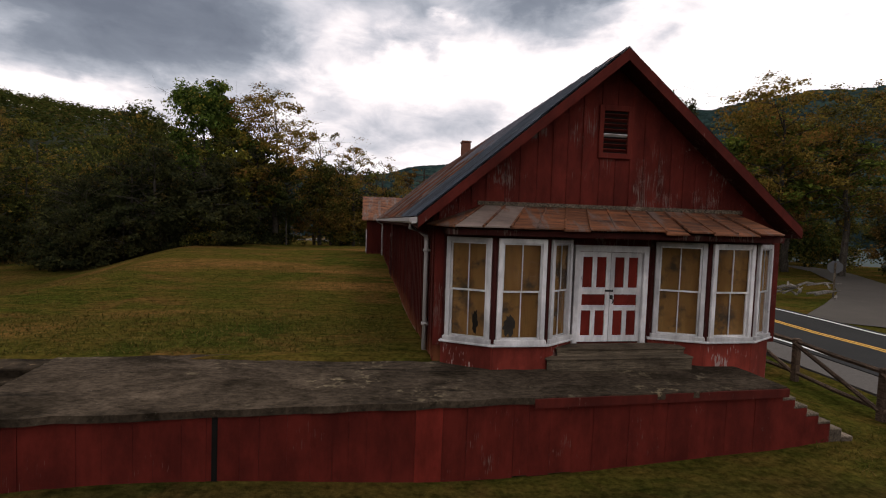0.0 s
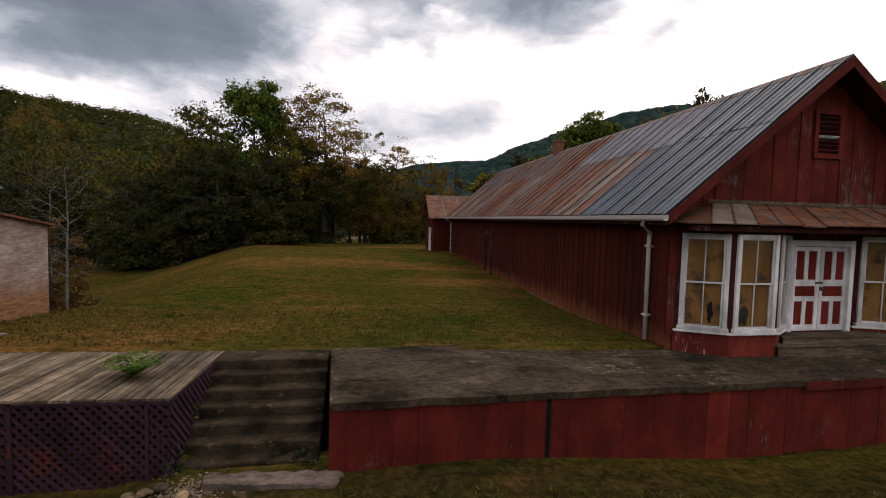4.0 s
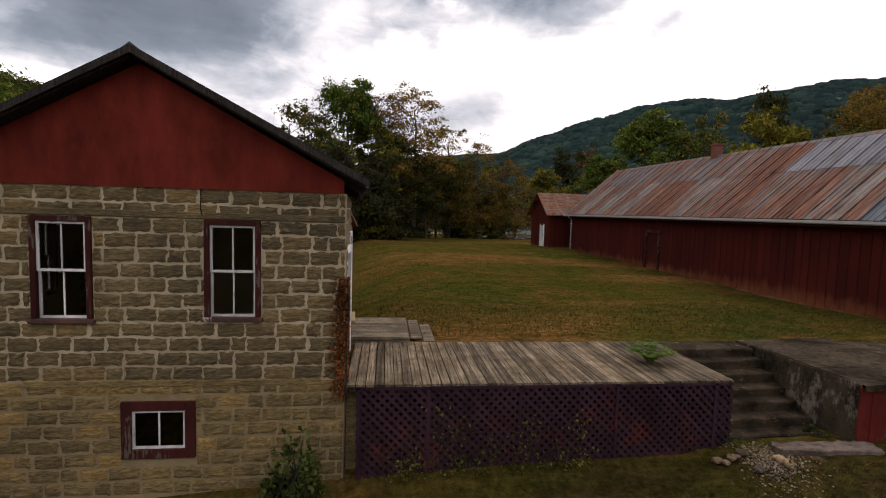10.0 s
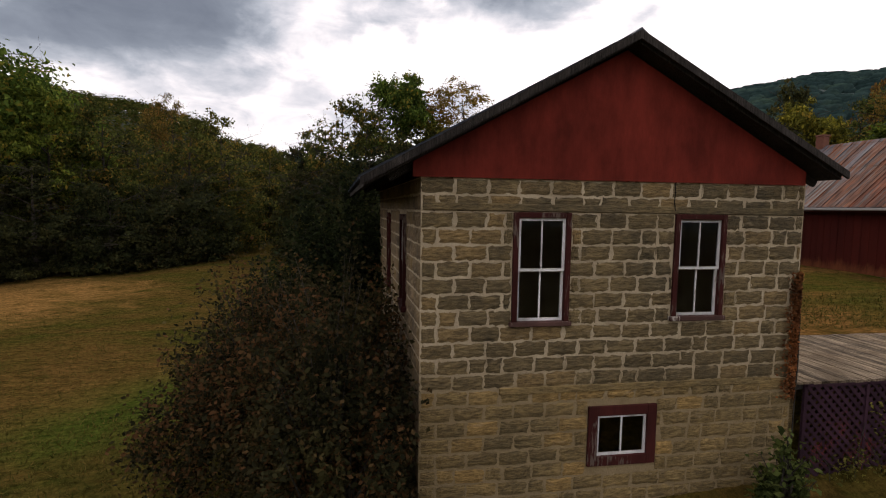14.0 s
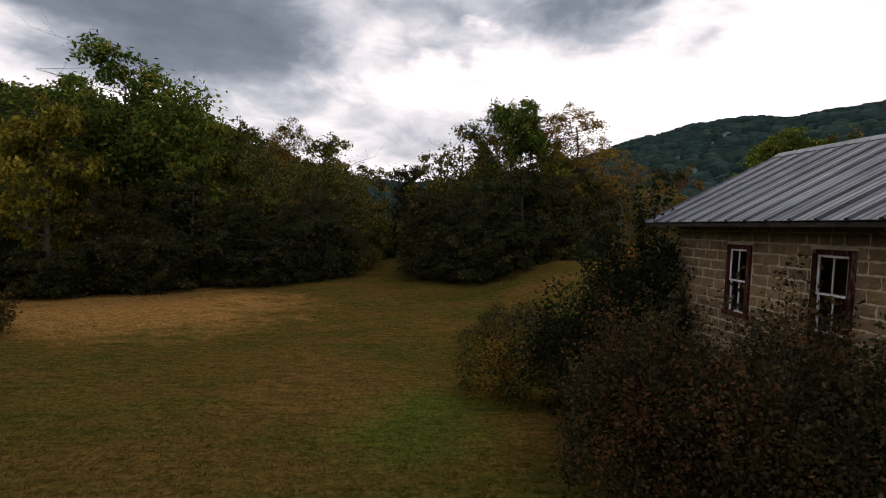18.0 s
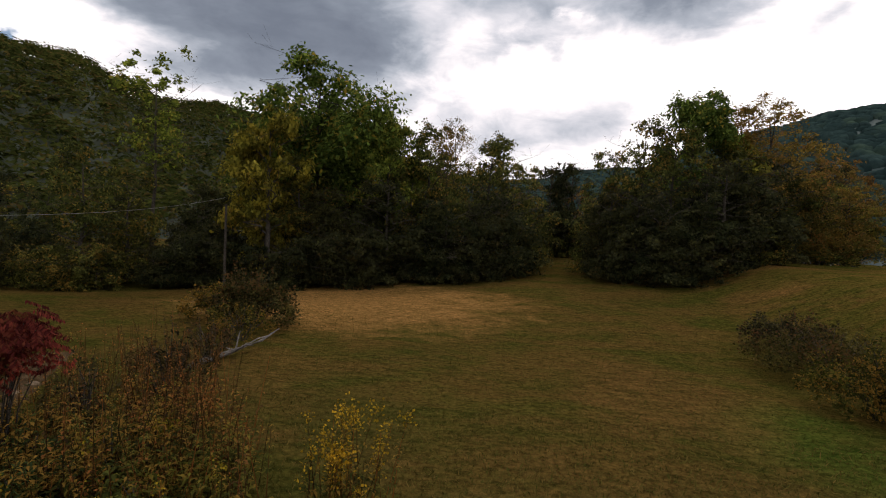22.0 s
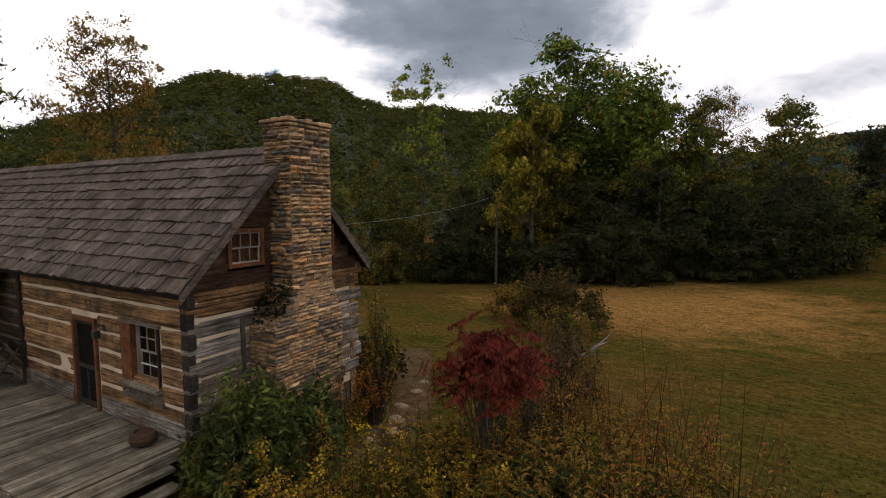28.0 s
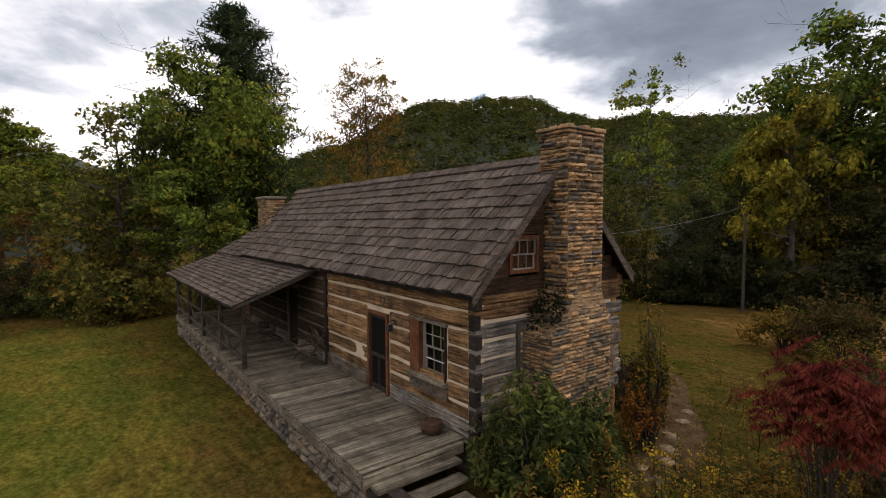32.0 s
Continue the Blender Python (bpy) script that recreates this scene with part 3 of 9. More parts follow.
def sash_window(name, x0, x1, z0, z1, parent, casing, sash, cols=2, rows=2, back=None, depth=0.10, cas=0.10, sill=True, label="", s=0.045, ledge=None):
    """A double-hung window in the plane y = 0 of its own frame, facing -y: casing, sill, sashes, bars, panes."""
    w = new(name)
    w.parent = parent
    tagged(w, label)
    bm = bmesh.new()
    for a in ((x0, x0 + cas, -0.035, depth, z0, z1), (x1 - cas, x1, -0.035, depth, z0, z1), (x0 + cas, x1 - cas, -0.035, depth, z1 - cas, z1)):
        bm_box(bm, *a, bev=0.006)
    if not sill:
        bm_box(bm, x0 + cas, x1 - cas, -0.035, depth, z0, z0 + cas, bev=0.006)
    part("window_frame", bm, casing, w)
    if sill:
        boxpart("window_sill", ledge or casing, w, x0 - 0.03, x1 + 0.03, -0.06, depth, z0 - (0.03 if ledge else 0.05), z0 + 0.03, bev=0.008)
    a, b, c, d = x0 + cas, x1 - cas, z0 + (0.03 if sill else cas), z1 - cas
    mid = (c + d) / 2
    halves = ((c, mid + s / 2, 0.03), (mid - s / 2, d, 0.0)) if rows == 2 else ((c, d, 0.0),)
    for lo, hi, off in halves:
        bm = bmesh.new()
        for q in ((a, a + s, lo, hi), (b - s, b, lo, hi), (a + s, b - s, lo, lo + s), (a + s, b - s, hi - s, hi)):
            bm_box(bm, q[0], q[1], off, off + 0.03, q[2], q[3])
        part("sash", bm, sash, w)
        for i in range(1, cols):
            x = a + (b - a) * i / cols
            boxpart("glazing_bar", sash, w, x - 0.29 * s, x + 0.29 * s, off + 0.003, off + 0.027, lo + s, hi - s)
        part("pane", mesh_of("pane", [(a + s, off + 0.015, lo + s), (b - s, off + 0.015, lo + s), (b - s, off + 0.015, hi - s), (a + s, off + 0.015, hi - s)], [(0, 1, 2, 3)], M_glass), M_glass, w).visible_shadow = False
    if back:
        boxpart("boarding", back, w, a, b, 0.065, 0.085, c, d)
    return w


def turned(ob, x, y, rz):
    ob.location, ob.rotation_euler = (x, y, 0), (0, 0, radians(rz))
    return ob


# ---------------------------------------------------------------- store
def metal_roof(name, base, rust, amount, rough=0.45, along=(0.14, 3.0, 0.12)):
    m = Mat(name, rough, 0.2, 0.35)
    streak = m.noise(2.2, 7, "World", along, 0.72)
    spot = m.noise(0.55, 5, "World")
    c = jitter(m, m.mix(m.noise(0.8, 4, "World"), tuple(v * 0.8 for v in base), base), 0.18)
    f = m.math("ADD", m.math("MULTIPLY", streak, 0.75), m.math("MULTIPLY", spot, 0.25))
    c = m.mix(m.ramp(f, (0.60 - amount, BLACK), (0.66 - amount, WHITE)), c, m.mix(m.ramp(m.noise(4, 4, "World", (0.3, 3.0, 0.3)), (0.35, BLACK), (0.65, WHITE)), tuple(v * 1.5 for v in rust), tuple(v * 0.32 for v in rust)))
    c = m.mix(1.0, c, m.ramp(m.noise(1.5, 6, "World", (0.6, 2.0, 0.6), 0.7), (0.36, (0.62,) * 3), (0.64, (1.28,) * 3)), "MULTIPLY")
    m.color(c)
    m.rough(f, rough, 0.9)
    m.l.new(m.ramp(f, (0.60 - amount, (0.25,) * 3), (0.66 - amount, BLACK)), m.b.inputs["Metallic"])
    m.bump(m.noise(3, 3, "World"), 0.08, 0.02)
    return m.m


RUST = (0.118, 0.040, 0.017)
M_metal = metal_roof("blue_grey_metal", (0.058, 0.072, 0.094), RUST, -0.12, 0.5)
M_metal_pale = metal_roof("faded_metal", (0.105, 0.098, 0.108), RUST, 0.13, 0.7)
M_metal_faded = metal_roof("pale_lilac_metal", (0.135, 0.135, 0.16), RUST, 0.03, 0.6)
M_metal_heavy = metal_roof("heavily_rusted_metal", (0.13, 0.112, 0.110), (0.105, 0.030, 0.012), 0.22, 0.8)
M_metal_cream = metal_roof("creamy_worn_metal", (0.17, 0.145, 0.135), RUST, 0.10, 0.7)
M_metal_rusty = metal_roof("rusty_metal", (0.135, 0.115, 0.115), RUST, 0.17, 0.7)
M_metal_brown = metal_roof("rusted_tin", (0.15, 0.10, 0.082), (0.135, 0.047, 0.018), 0.17, 0.7, (1.6, 0.35, 0.35))
M_tin_pale = metal_roof("patched_pale_tin", (0.22, 0.165, 0.14), (0.13, 0.046, 0.019), 0.06, 0.6, (1.2, 0.5, 0.5))
M_metal_stone = metal_roof("grey_blue_sheet", (0.10, 0.115, 0.145), RUST, -0.3, 0.5)
M_brick = plain("chimney_brick", (0.14, 0.055, 0.036), 0.9, 0.35, 6)
M_grey_wood = bare_wood("grey_boards", (0.042, 0.033, 0.024), (0.245, 0.20, 0.15), (6, 0.13, 6), (0.085, 0.064, 0.044), space="World")
M_skirt = painted_wood("flaking_red_masonry", (0.185, 0.030, 0.020), (0.30, 0.22, 0.2), 0.60, (3, 3, 3))


def roof_panel_mesh(name, mat, width, length):
    """A sheet of standing-seam metal: a pan with a raised seam at both edges and low ribs; x across, y up the slope."""
    prof = [(0, 0.035), (0.018, 0.035), (0.026, 0.004)]
    for k in range(1, 3):
        c = width * k / 3
        prof += [(c - 0.02, 0.004), (c, 0.016), (c + 0.02, 0.004)]
    prof += [(width - 0.026, 0.004), (width - 0.018, 0.03), (width, 0.03)]
    v = [(x, y, z) for y in (0, length) for x, z in prof]
    n = len(prof)
    v += [(x, y, -0.008) for y in (0, length) for x in (0, width)]
    f = [(i, i + 1, n + i + 1, n + i) for i in range(n - 1)]
    f += [(2 * n, 2 * n + 2, 2 * n + 3, 2 * n + 1)]
    return mesh_of(name, v, f, mat)


def metal_slope(parent, x_eave, z_eave, x_ridge, z_ridge, y0, y1, pick, width=0.6, split=0.58, name="roof_panel"):
    """Panels from eave to ridge in two courses; pick(y, course) gives the material."""
    run, rise = x_ridge - x_eave, z_ridge - z_eave
    length, pitch = math.hypot(run, rise), math.atan2(rise, abs(run))
    n = round((y1 - y0) / width)
    w = (y1 - y0) / n
    meshes = {}
    courses = ((0.0, split + 0.02), (split, 1.0)) if split < 1 else ((0.0, 1.0),)
    for i in range(n):
        for j, (a, b) in enumerate(courses):
            mat = pick(y0 + w * (i + 0.5), j)
            key = (mat.name, j)
            if key not in meshes:
                meshes[key] = roof_panel_mesh(name, mat, w, length * (b - a))
            s = 1 if run > 0 else -1
            ob = piece(name, meshes[key], parent)
            # panel x runs along the building's y, panel y up the slope
            up = Vector((s * math.cos(pitch), 0, math.sin(pitch)))
            along = Vector((0, -s, 0))
            nrm = along.cross(up)
            start = Vector((x_eave, y0 + w * (i + (1 if s > 0 else 0)), z_eave)) + up * length * a + nrm * (0.012 * j + random.uniform(0, 0.004))
            ob.matrix_basis = Matrix((( along.x, up.x, nrm.x, start.x), (along.y, up.y, nrm.y, start.y), (along.z, up.z, nrm.z, start.z), (0, 0, 0, 1)))


STORE = dict(half=3.5, eave=3.85, z_eave=4.56, z_ridge=7.62, back=23.0)


def build_store():
    s = thing("store_building", (3.2, 9.65, 0), 2.5, "long red board store with rusty metal roof and boarded bay windows", "building")
    H, E, ZE, ZR, B = STORE["half"], STORE["eave"], STORE["z_eave"], STORE["z_ridge"], STORE["back"]
    XR, ER, HR = -0.22, 3.50, 3.40  # ridge, right eave, right wall
    slope = (ZR - ZE) / (E + XR)
    zt = ZR - slope * (H + XR) - 0.10
    # wall shell
    bm = bmesh.new()
    bm_wall(bm, 0.02, B, 0.6, zt, [(12.85, 13.95, 1.95, 3.80)], -H + 0.02, -H + 0.16, "y")
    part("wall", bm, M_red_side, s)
    bm = bmesh.new()
    bm_box(bm, HR - 0.14, HR, 0.02, B, 0.4, zt)
    part("wall", bm, M_red, s)
    bm = bmesh.new()
    bm_prism(bm, [(-H, 0.6), (HR, 0.4), (HR, zt), (XR, ZR - 0.12), (-H, zt)], B - 0.14, B)
    part("wall", bm, M_red, s)
    bm = bmesh.new()
    bm_wall(bm, -H, HR, 0.6, zt, [(-0.78, 0.56, 2.26, 4.05)], 0.03, 0.15)
    bm_prism(bm, [(-H, zt), (HR, zt), (XR, ZR - 0.12)], 0.03, 0.15)
    part("wall", bm, M_red_gable, s)
    boxpart("floor", M_grey_wood, s, -H + 0.2, H - 0.2, 0.16, B - 0.2, 2.0, 2.2)
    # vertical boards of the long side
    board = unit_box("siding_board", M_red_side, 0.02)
    y = 0.02
    while y < B - 0.1:
        w = random.uniform(0.26, 0.33)
        w = min(w, B - y)
        mid = y + w / 2
        z0 = gz(*(s.location + Vector((-3.5, mid, 0))).xy) + random.uniform(-0.02, 0.06)
        if 12.75 < mid < 14.05:
            piece("siding_board", board, s, (-H + 0.005, mid, (3.85 + zt) / 2), (0, 0, 0), (0.03, w - 0.012, zt - 3.85))
        else:
            piece("siding_board", board, s, (-H + 0.005 + random.uniform(-0.004, 0.004), mid, (z0 + zt) / 2), (0, 0, 0), (0.03, w - 0.012, zt - z0))
            piece("batten", board, s, (-H - 0.018, y, (z0 + 0.05 + zt) / 2), (0, 0, 0), (0.016, 0.034, zt - z0 - 0.05))
        y += w
    # side door
    d = boxpart("side_door", M_red_side, s, -H + 0.02, -H + 0.06, 12.92, 13.88, 1.95, 3.74, bev=0.006, label="plank side door in dull red paint")
    for a in ((12.80, 12.92, 1.9, 3.88), (13.88, 14.0, 1.9, 3.88), (12.92, 13.88, 3.74, 3.88)):
        boxpart("door_casing", M_maroon, d, -H - 0.05, -H + 0.03, *a)
    # stone footing along the side
    boxpart("footing", plain("concrete_footing", (0.12, 0.075, 0.045), 0.95, 0.5, 2.0), s, -H - 0.008, -H + 0.1, 0.0, B, 0.4, 1.9)
    # gable boards
    gb = unit_box("gable_board", M_red_gable, 0.02)
    x = -3.42
    while x < 3.4:
        w = random.uniform(0.24, 0.34)
        mid = x + w / 2
        top = ZR - slope * (abs(mid - XR) + 0.12) - 0.14
        z0 = 4.64 if abs(mid) < 2.75 else 4.3
        if top > z0 + 0.1:
            piece("gable_board", gb, s, (mid, 0.012 + random.uniform(-0.005, 0.003), (z0 + top) / 2), (0, 0, 0), (w - 0.01, 0.03, top - z0))
            if random.random() < 0.45:
                piece("batten", gb, s, (x, -0.012, (z0 + top) / 2), (0, 0, 0), (0.045, 0.022, top - z0 - 0.05))
        x += w
    # front wall boards beside the bays
    for mid in (-3.42, 3.42):
        piece("siding_board", gb, s, (mid, 0.0, 3.3), (0, 0, 0), (0.16, 0.05, 2.1))
    # attic vent
    v = thing("attic_vent", (0, 0, 0), 0, "", "")
    v.parent = s
    bm = bmesh.new()
    x0, x1, z0, z1 = -0.50, 0.16, 5.75, 6.72
    for a in ((x0, x0 + 0.09, z0, z1), (x1 - 0.09, x1, z0, z1), (x0 + 0.09, x1 - 0.09, z0, z0 + 0.1), (x0 + 0.09, x1 - 0.09, z1 - 0.1, z1)):
        bm_box(bm, a[0], a[1], -0.055, 0.01, a[2], a[3], bev=0.005)
    part("vent_frame", bm, M_red_trim, v)
    # dark sheet added for the shade behind the slats
    boxpart("backing", M_dark, v, x0 + 0.05, x1 - 0.05, -0.012, 0.0, z0 + 0.05, z1 - 0.05)
    sl = unit_box("slat", M_red_trim, 0.05)
    for k in range(8):
        piece("slat", sl if k != 3 else unit_box("slat", M_white, 0.05), v, ((x0 + x1) / 2, -0.032, z0 + 0.15 + k * 0.092), (radians(-35), 0, 0), (x1 - x0 - 0.19, 0.07, 0.014))
    # roof structure and metal
    bm = bmesh.new()
    t = 0.09
    for sgn in (-1, 1):
        xe = -E if sgn < 0 else ER
        bm_prism(bm, [(XR, ZR - 0.03), (xe, ZE - 0.03), (xe, ZE - 0.03 - t), (XR, ZR - 0.03 - t)], -0.43, B + 0.28)
    part("roof_deck", bm, M_maroon, s)

    def pick(y, course):
        near = 3.1 if course == 0 else 2.5
        if y < near:
            return M_metal
        if 7.6 < y < 9.8:
            return M_metal_heavy if course else random.choice((M_metal_heavy, M_metal_rusty))
        if course == 0:
            return random.choice((M_metal_rusty, M_metal_rusty, M_metal_heavy, M_metal_cream))
        return M_metal_faded if y < 7.6 else random.choice((M_metal_pale, M_metal_pale, M_metal_rusty))

    metal_slope(s, -E - 0.03, ZE, XR, ZR, -0.45, B + 0.3, pick)
    metal_slope(s, ER + 0.03, ZE, XR, ZR, -0.45, B + 0.3, lambda y, c: M_metal_pale, 0.9, 1.0)
    bm = bmesh.new()
    bm_prism(bm, [(XR - 0.16, ZR - 0.10), (XR, ZR + 0.045), (XR + 0.16, ZR - 0.10), (XR + 0.15, ZR - 0.115), (XR, ZR + 0.02), (XR - 0.15, ZR - 0.115)], -0.47, B + 0.31)
    part("ridge_cap", bm, M_metal_pale, s)
    for sgn in (-1, 1):
        bm = bmesh.new()
        xe = -E - 0.02 if sgn < 0 else ER + 0.02
        bm_prism(bm, [(XR, ZR + 0.0), (xe, ZE - 0.01), (xe, ZE - 0.2), (XR, ZR - 0.21)], -0.50, -0.455)
        part("rake_board", bm, M_red_trim, s)
        boxpart("fascia", M_maroon, s, -E - 0.025 if sgn < 0 else ER, -E if sgn < 0 else ER + 0.025, -0.45, B + 0.28, ZE - 0.2, ZE - 0.03)
    # gutter and pipes
    bm = bmesh.new()
    pr = [(-0.065, 0.04), (-0.06, -0.03), (-0.03, -0.06), (0.03, -0.06), (0.055, -0.03), (0.055, 0.05), (0.045, 0.05), (0.045, -0.02), (0.025, -0.048), (-0.025, -0.048), (-0.05, -0.02), (-0.055, 0.04)]
    bm_prism(bm, [(-E - 0.09 + a, ZE - 0.07 + b) for a, b in pr], -0.5, B + 0.2)
    part("gutter", bm, M_gutter, s)
    for yy in (0.55, B - 0.2):
        bm = bmesh.new()
        tube(bm, [(-E - 0.08, yy - 0.35, ZE - 0.1), (-E - 0.08, yy - 0.3, ZE - 0.2), (-H - 0.1, yy - 0.05, ZE - 0.36), (-H - 0.08, yy, ZE - 0.5), (-H - 0.08, yy, 2.02)], [0.045] * 5, 8)
        for zz in (2.5, 3.9):
            bm_box(bm, -H - 0.14, -H, yy - 0.06, yy + 0.06, zz, zz + 0.05)
        part("downspout", bm, M_gutter, s, "white metal downpipe", smooth=True)
    # chimney
    c = boxpart("chimney", M_brick, s, -0.40, -0.02, 13.4, 13.8, ZR - 0.5, ZR + 0.50, bev=0.02, label="short red brick chimney")
    boxpart("chimney_cap", M_brick, c, -0.43, 0.01, 13.37, 13.83, ZR + 0.50, ZR + 0.58, bev=0.015)
    # bays
    bays = [[(-3.34, -0.04), (-2.52, -0.50), (-1.53, -0.50), (-0.90, -0.06)], [(0.72, -0.03), (1.66, -0.42), (2.67, -0.40), (3.36, -0.02)]]
    for bay in bays:
        for (xa, ya), (xb, yb) in zip(bay, bay[1:]):
            L, ang = math.hypot(xb - xa, yb - ya), math.degrees(math.atan2(yb - ya, xb - xa))
            p = new("bay_panel")
            p.parent = s
            turned(p, xa, ya, ang)
            bm = bmesh.new()
            bm_wall(bm, -0.02, L + 0.02, 2.34, 4.36, [(0.07, L - 0.07, 2.42, 4.2)], 0.02, 0.10)
            part("bay_wall", bm, M_maroon, p)
            boxpart("skirt_panel", M_skirt, p, -0.02, L + 0.02, 0.0, 0.09, 1.0, 2.335, bev=0.01)
            w = sash_window("bay_window", 0.06, L - 0.06, 2.42, 4.22, p, M_white, M_white, back=M_ply, cas=0.08, s=0.030)
            # scorched holes in the boarding
            for x0, x1, z0, z1, mat in {-3.34: [(0.54, 0.66, 2.47, 2.98, M_char), (0.76, 0.82, 2.47, 2.86, M_char)], -2.52: [(0.16, 0.46, 2.47, 2.92, M_ash)]}.get(xa, []):
                bm = bmesh.new()
                q = random.Random(int(x0 * 100))
                n = 22
                edge = []
                for k in range(n):
                    a = 2 * math.pi * k / n
                    r = 0.55 + 0.45 * q.random()
                    edge.append(((x0 + x1) / 2 + (x1 - x0) / 2 * r * math.cos(a), max(2.455, (z0 + z1) / 2 + (z1 - z0) / 2 * r * math.sin(a))))
                bm_prism(bm, edge, 0.0605, 0.0635)
                part("scorched_patch", bm, mat, w, "dark scorched patch in the plywood")
            boxpart("sill_board", M_white, p, -0.03, L + 0.03, -0.07, 0.1, 2.335, 2.375, bev=0.008)
        bm = bmesh.new()
        for z in (2.31, 4.34):
            f = [bm.verts.new((x, y, z)) for x, y in [(bay[0][0], 0.1), *bay, (bay[-1][0], 0.1)]]
            bm.faces.new(f)
        part("bay_shelf", bm, M_maroon, s)
    # pent roof over the bays
    bm = bmesh.new()
    fx, fxr, fy, tx, txr, z0, z1 = 3.66, 3.12, -0.86, 2.61, 2.50, 4.40, 4.80
    n = 13
    top = [(-tx + (tx + txr) * i / n) for i in range(n + 1)]
    bot = [(-fx + 0.35 + (fx + fxr - 0.7) * i / n) for i in range(n + 1)]
    tin = new("bay_roof")
    tin.parent = s
    tagged(tin, "rusted tin pent roof over the bay windows")
    for i in range(-1, n + 1):
        bm = bmesh.new()
        if i == -1:
            pts = [(-fx, 0.02, z0 + 0.02), (-fx + 0.35, fy, z0), (-tx, 0.02, z1)]
        elif i == n:
            pts = [(fxr - 0.35, fy, z0), (fxr, 0.02, z0 + 0.02), (txr, 0.02, z1)]
        else:
            sag = random.uniform(-0.045, 0.025)
            pts = [(bot[i], fy + random.uniform(-0.02, 0.02), z0 + sag), (bot[i + 1], fy + random.uniform(-0.02, 0.02), z0 + sag), (top[i + 1], 0.02, z1), (top[i], 0.02, z1)]
        up = [bm.verts.new((x, y, z + 0.012)) for x, y, z in pts]
        dn = [bm.verts.new((x, y, z - 0.012)) for x, y, z in pts]
        bm.faces.new(up)
        bm.faces.new(dn[::-1])
        k = len(pts)
        for a in range(k):
            bm.faces.new((up[a], dn[a], dn[(a + 1) % k], up[(a + 1) % k]))
        part("tin_sheet", bm, M_tin_pale if i in (0, 1) else M_metal_brown, tin)
        if 0 <= i < n:
            bm = bmesh.new()
            tube(bm, [(bot[i], fy, z0 + 0.02), (top[i], 0.02, z1 + 0.02)], [0.022, 0.022], 5)
            part("tin_seam", bm, M_metal_brown, tin)
    bm = bmesh.new()
    bm_prism(bm, [(-fx + 0.3, z0 - 0.03), (fxr - 0.2, z0 - 0.03), (fxr - 0.2, z0 - 0.13), (-fx + 0.3, z0 - 0.13)], -0.72, 0.0)
    part("bay_soffit", bm, M_maroon, s)
    boxpart("flashing_board", M_grey_wood, s, -2.75, 2.6, -0.03, 0.0, 4.80, 4.87)
    # double door
    build_double_door(s)
    # wooden threshold steps
    st = thing("door_step", (3.2, 9.65, 0), 2.5, "weathered wooden step in front of the store door", "step")
    wd = bare_wood("brown_step_wood", (0.075, 0.058, 0.040), (0.205, 0.160, 0.110), (0.13, 6, 6), (0.06, 0.045, 0.03), space="World")
    boxpart("tread", wd, st, -1.30, 1.24, -0.44, -0.05, 2.22, 2.265, bev=0.012)
    boxpart("riser", wd, st, -1.28, 1.22, -0.42, -0.39, 1.9, 2.22)
    boxpart("tread", wd, st, -1.55, 1.30, -0.60, -0.38, 2.09, 2.13, bev=0.012)
    boxpart("riser", wd, st, -1.53, 1.28, -0.58, -0.55, 1.86, 2.09)


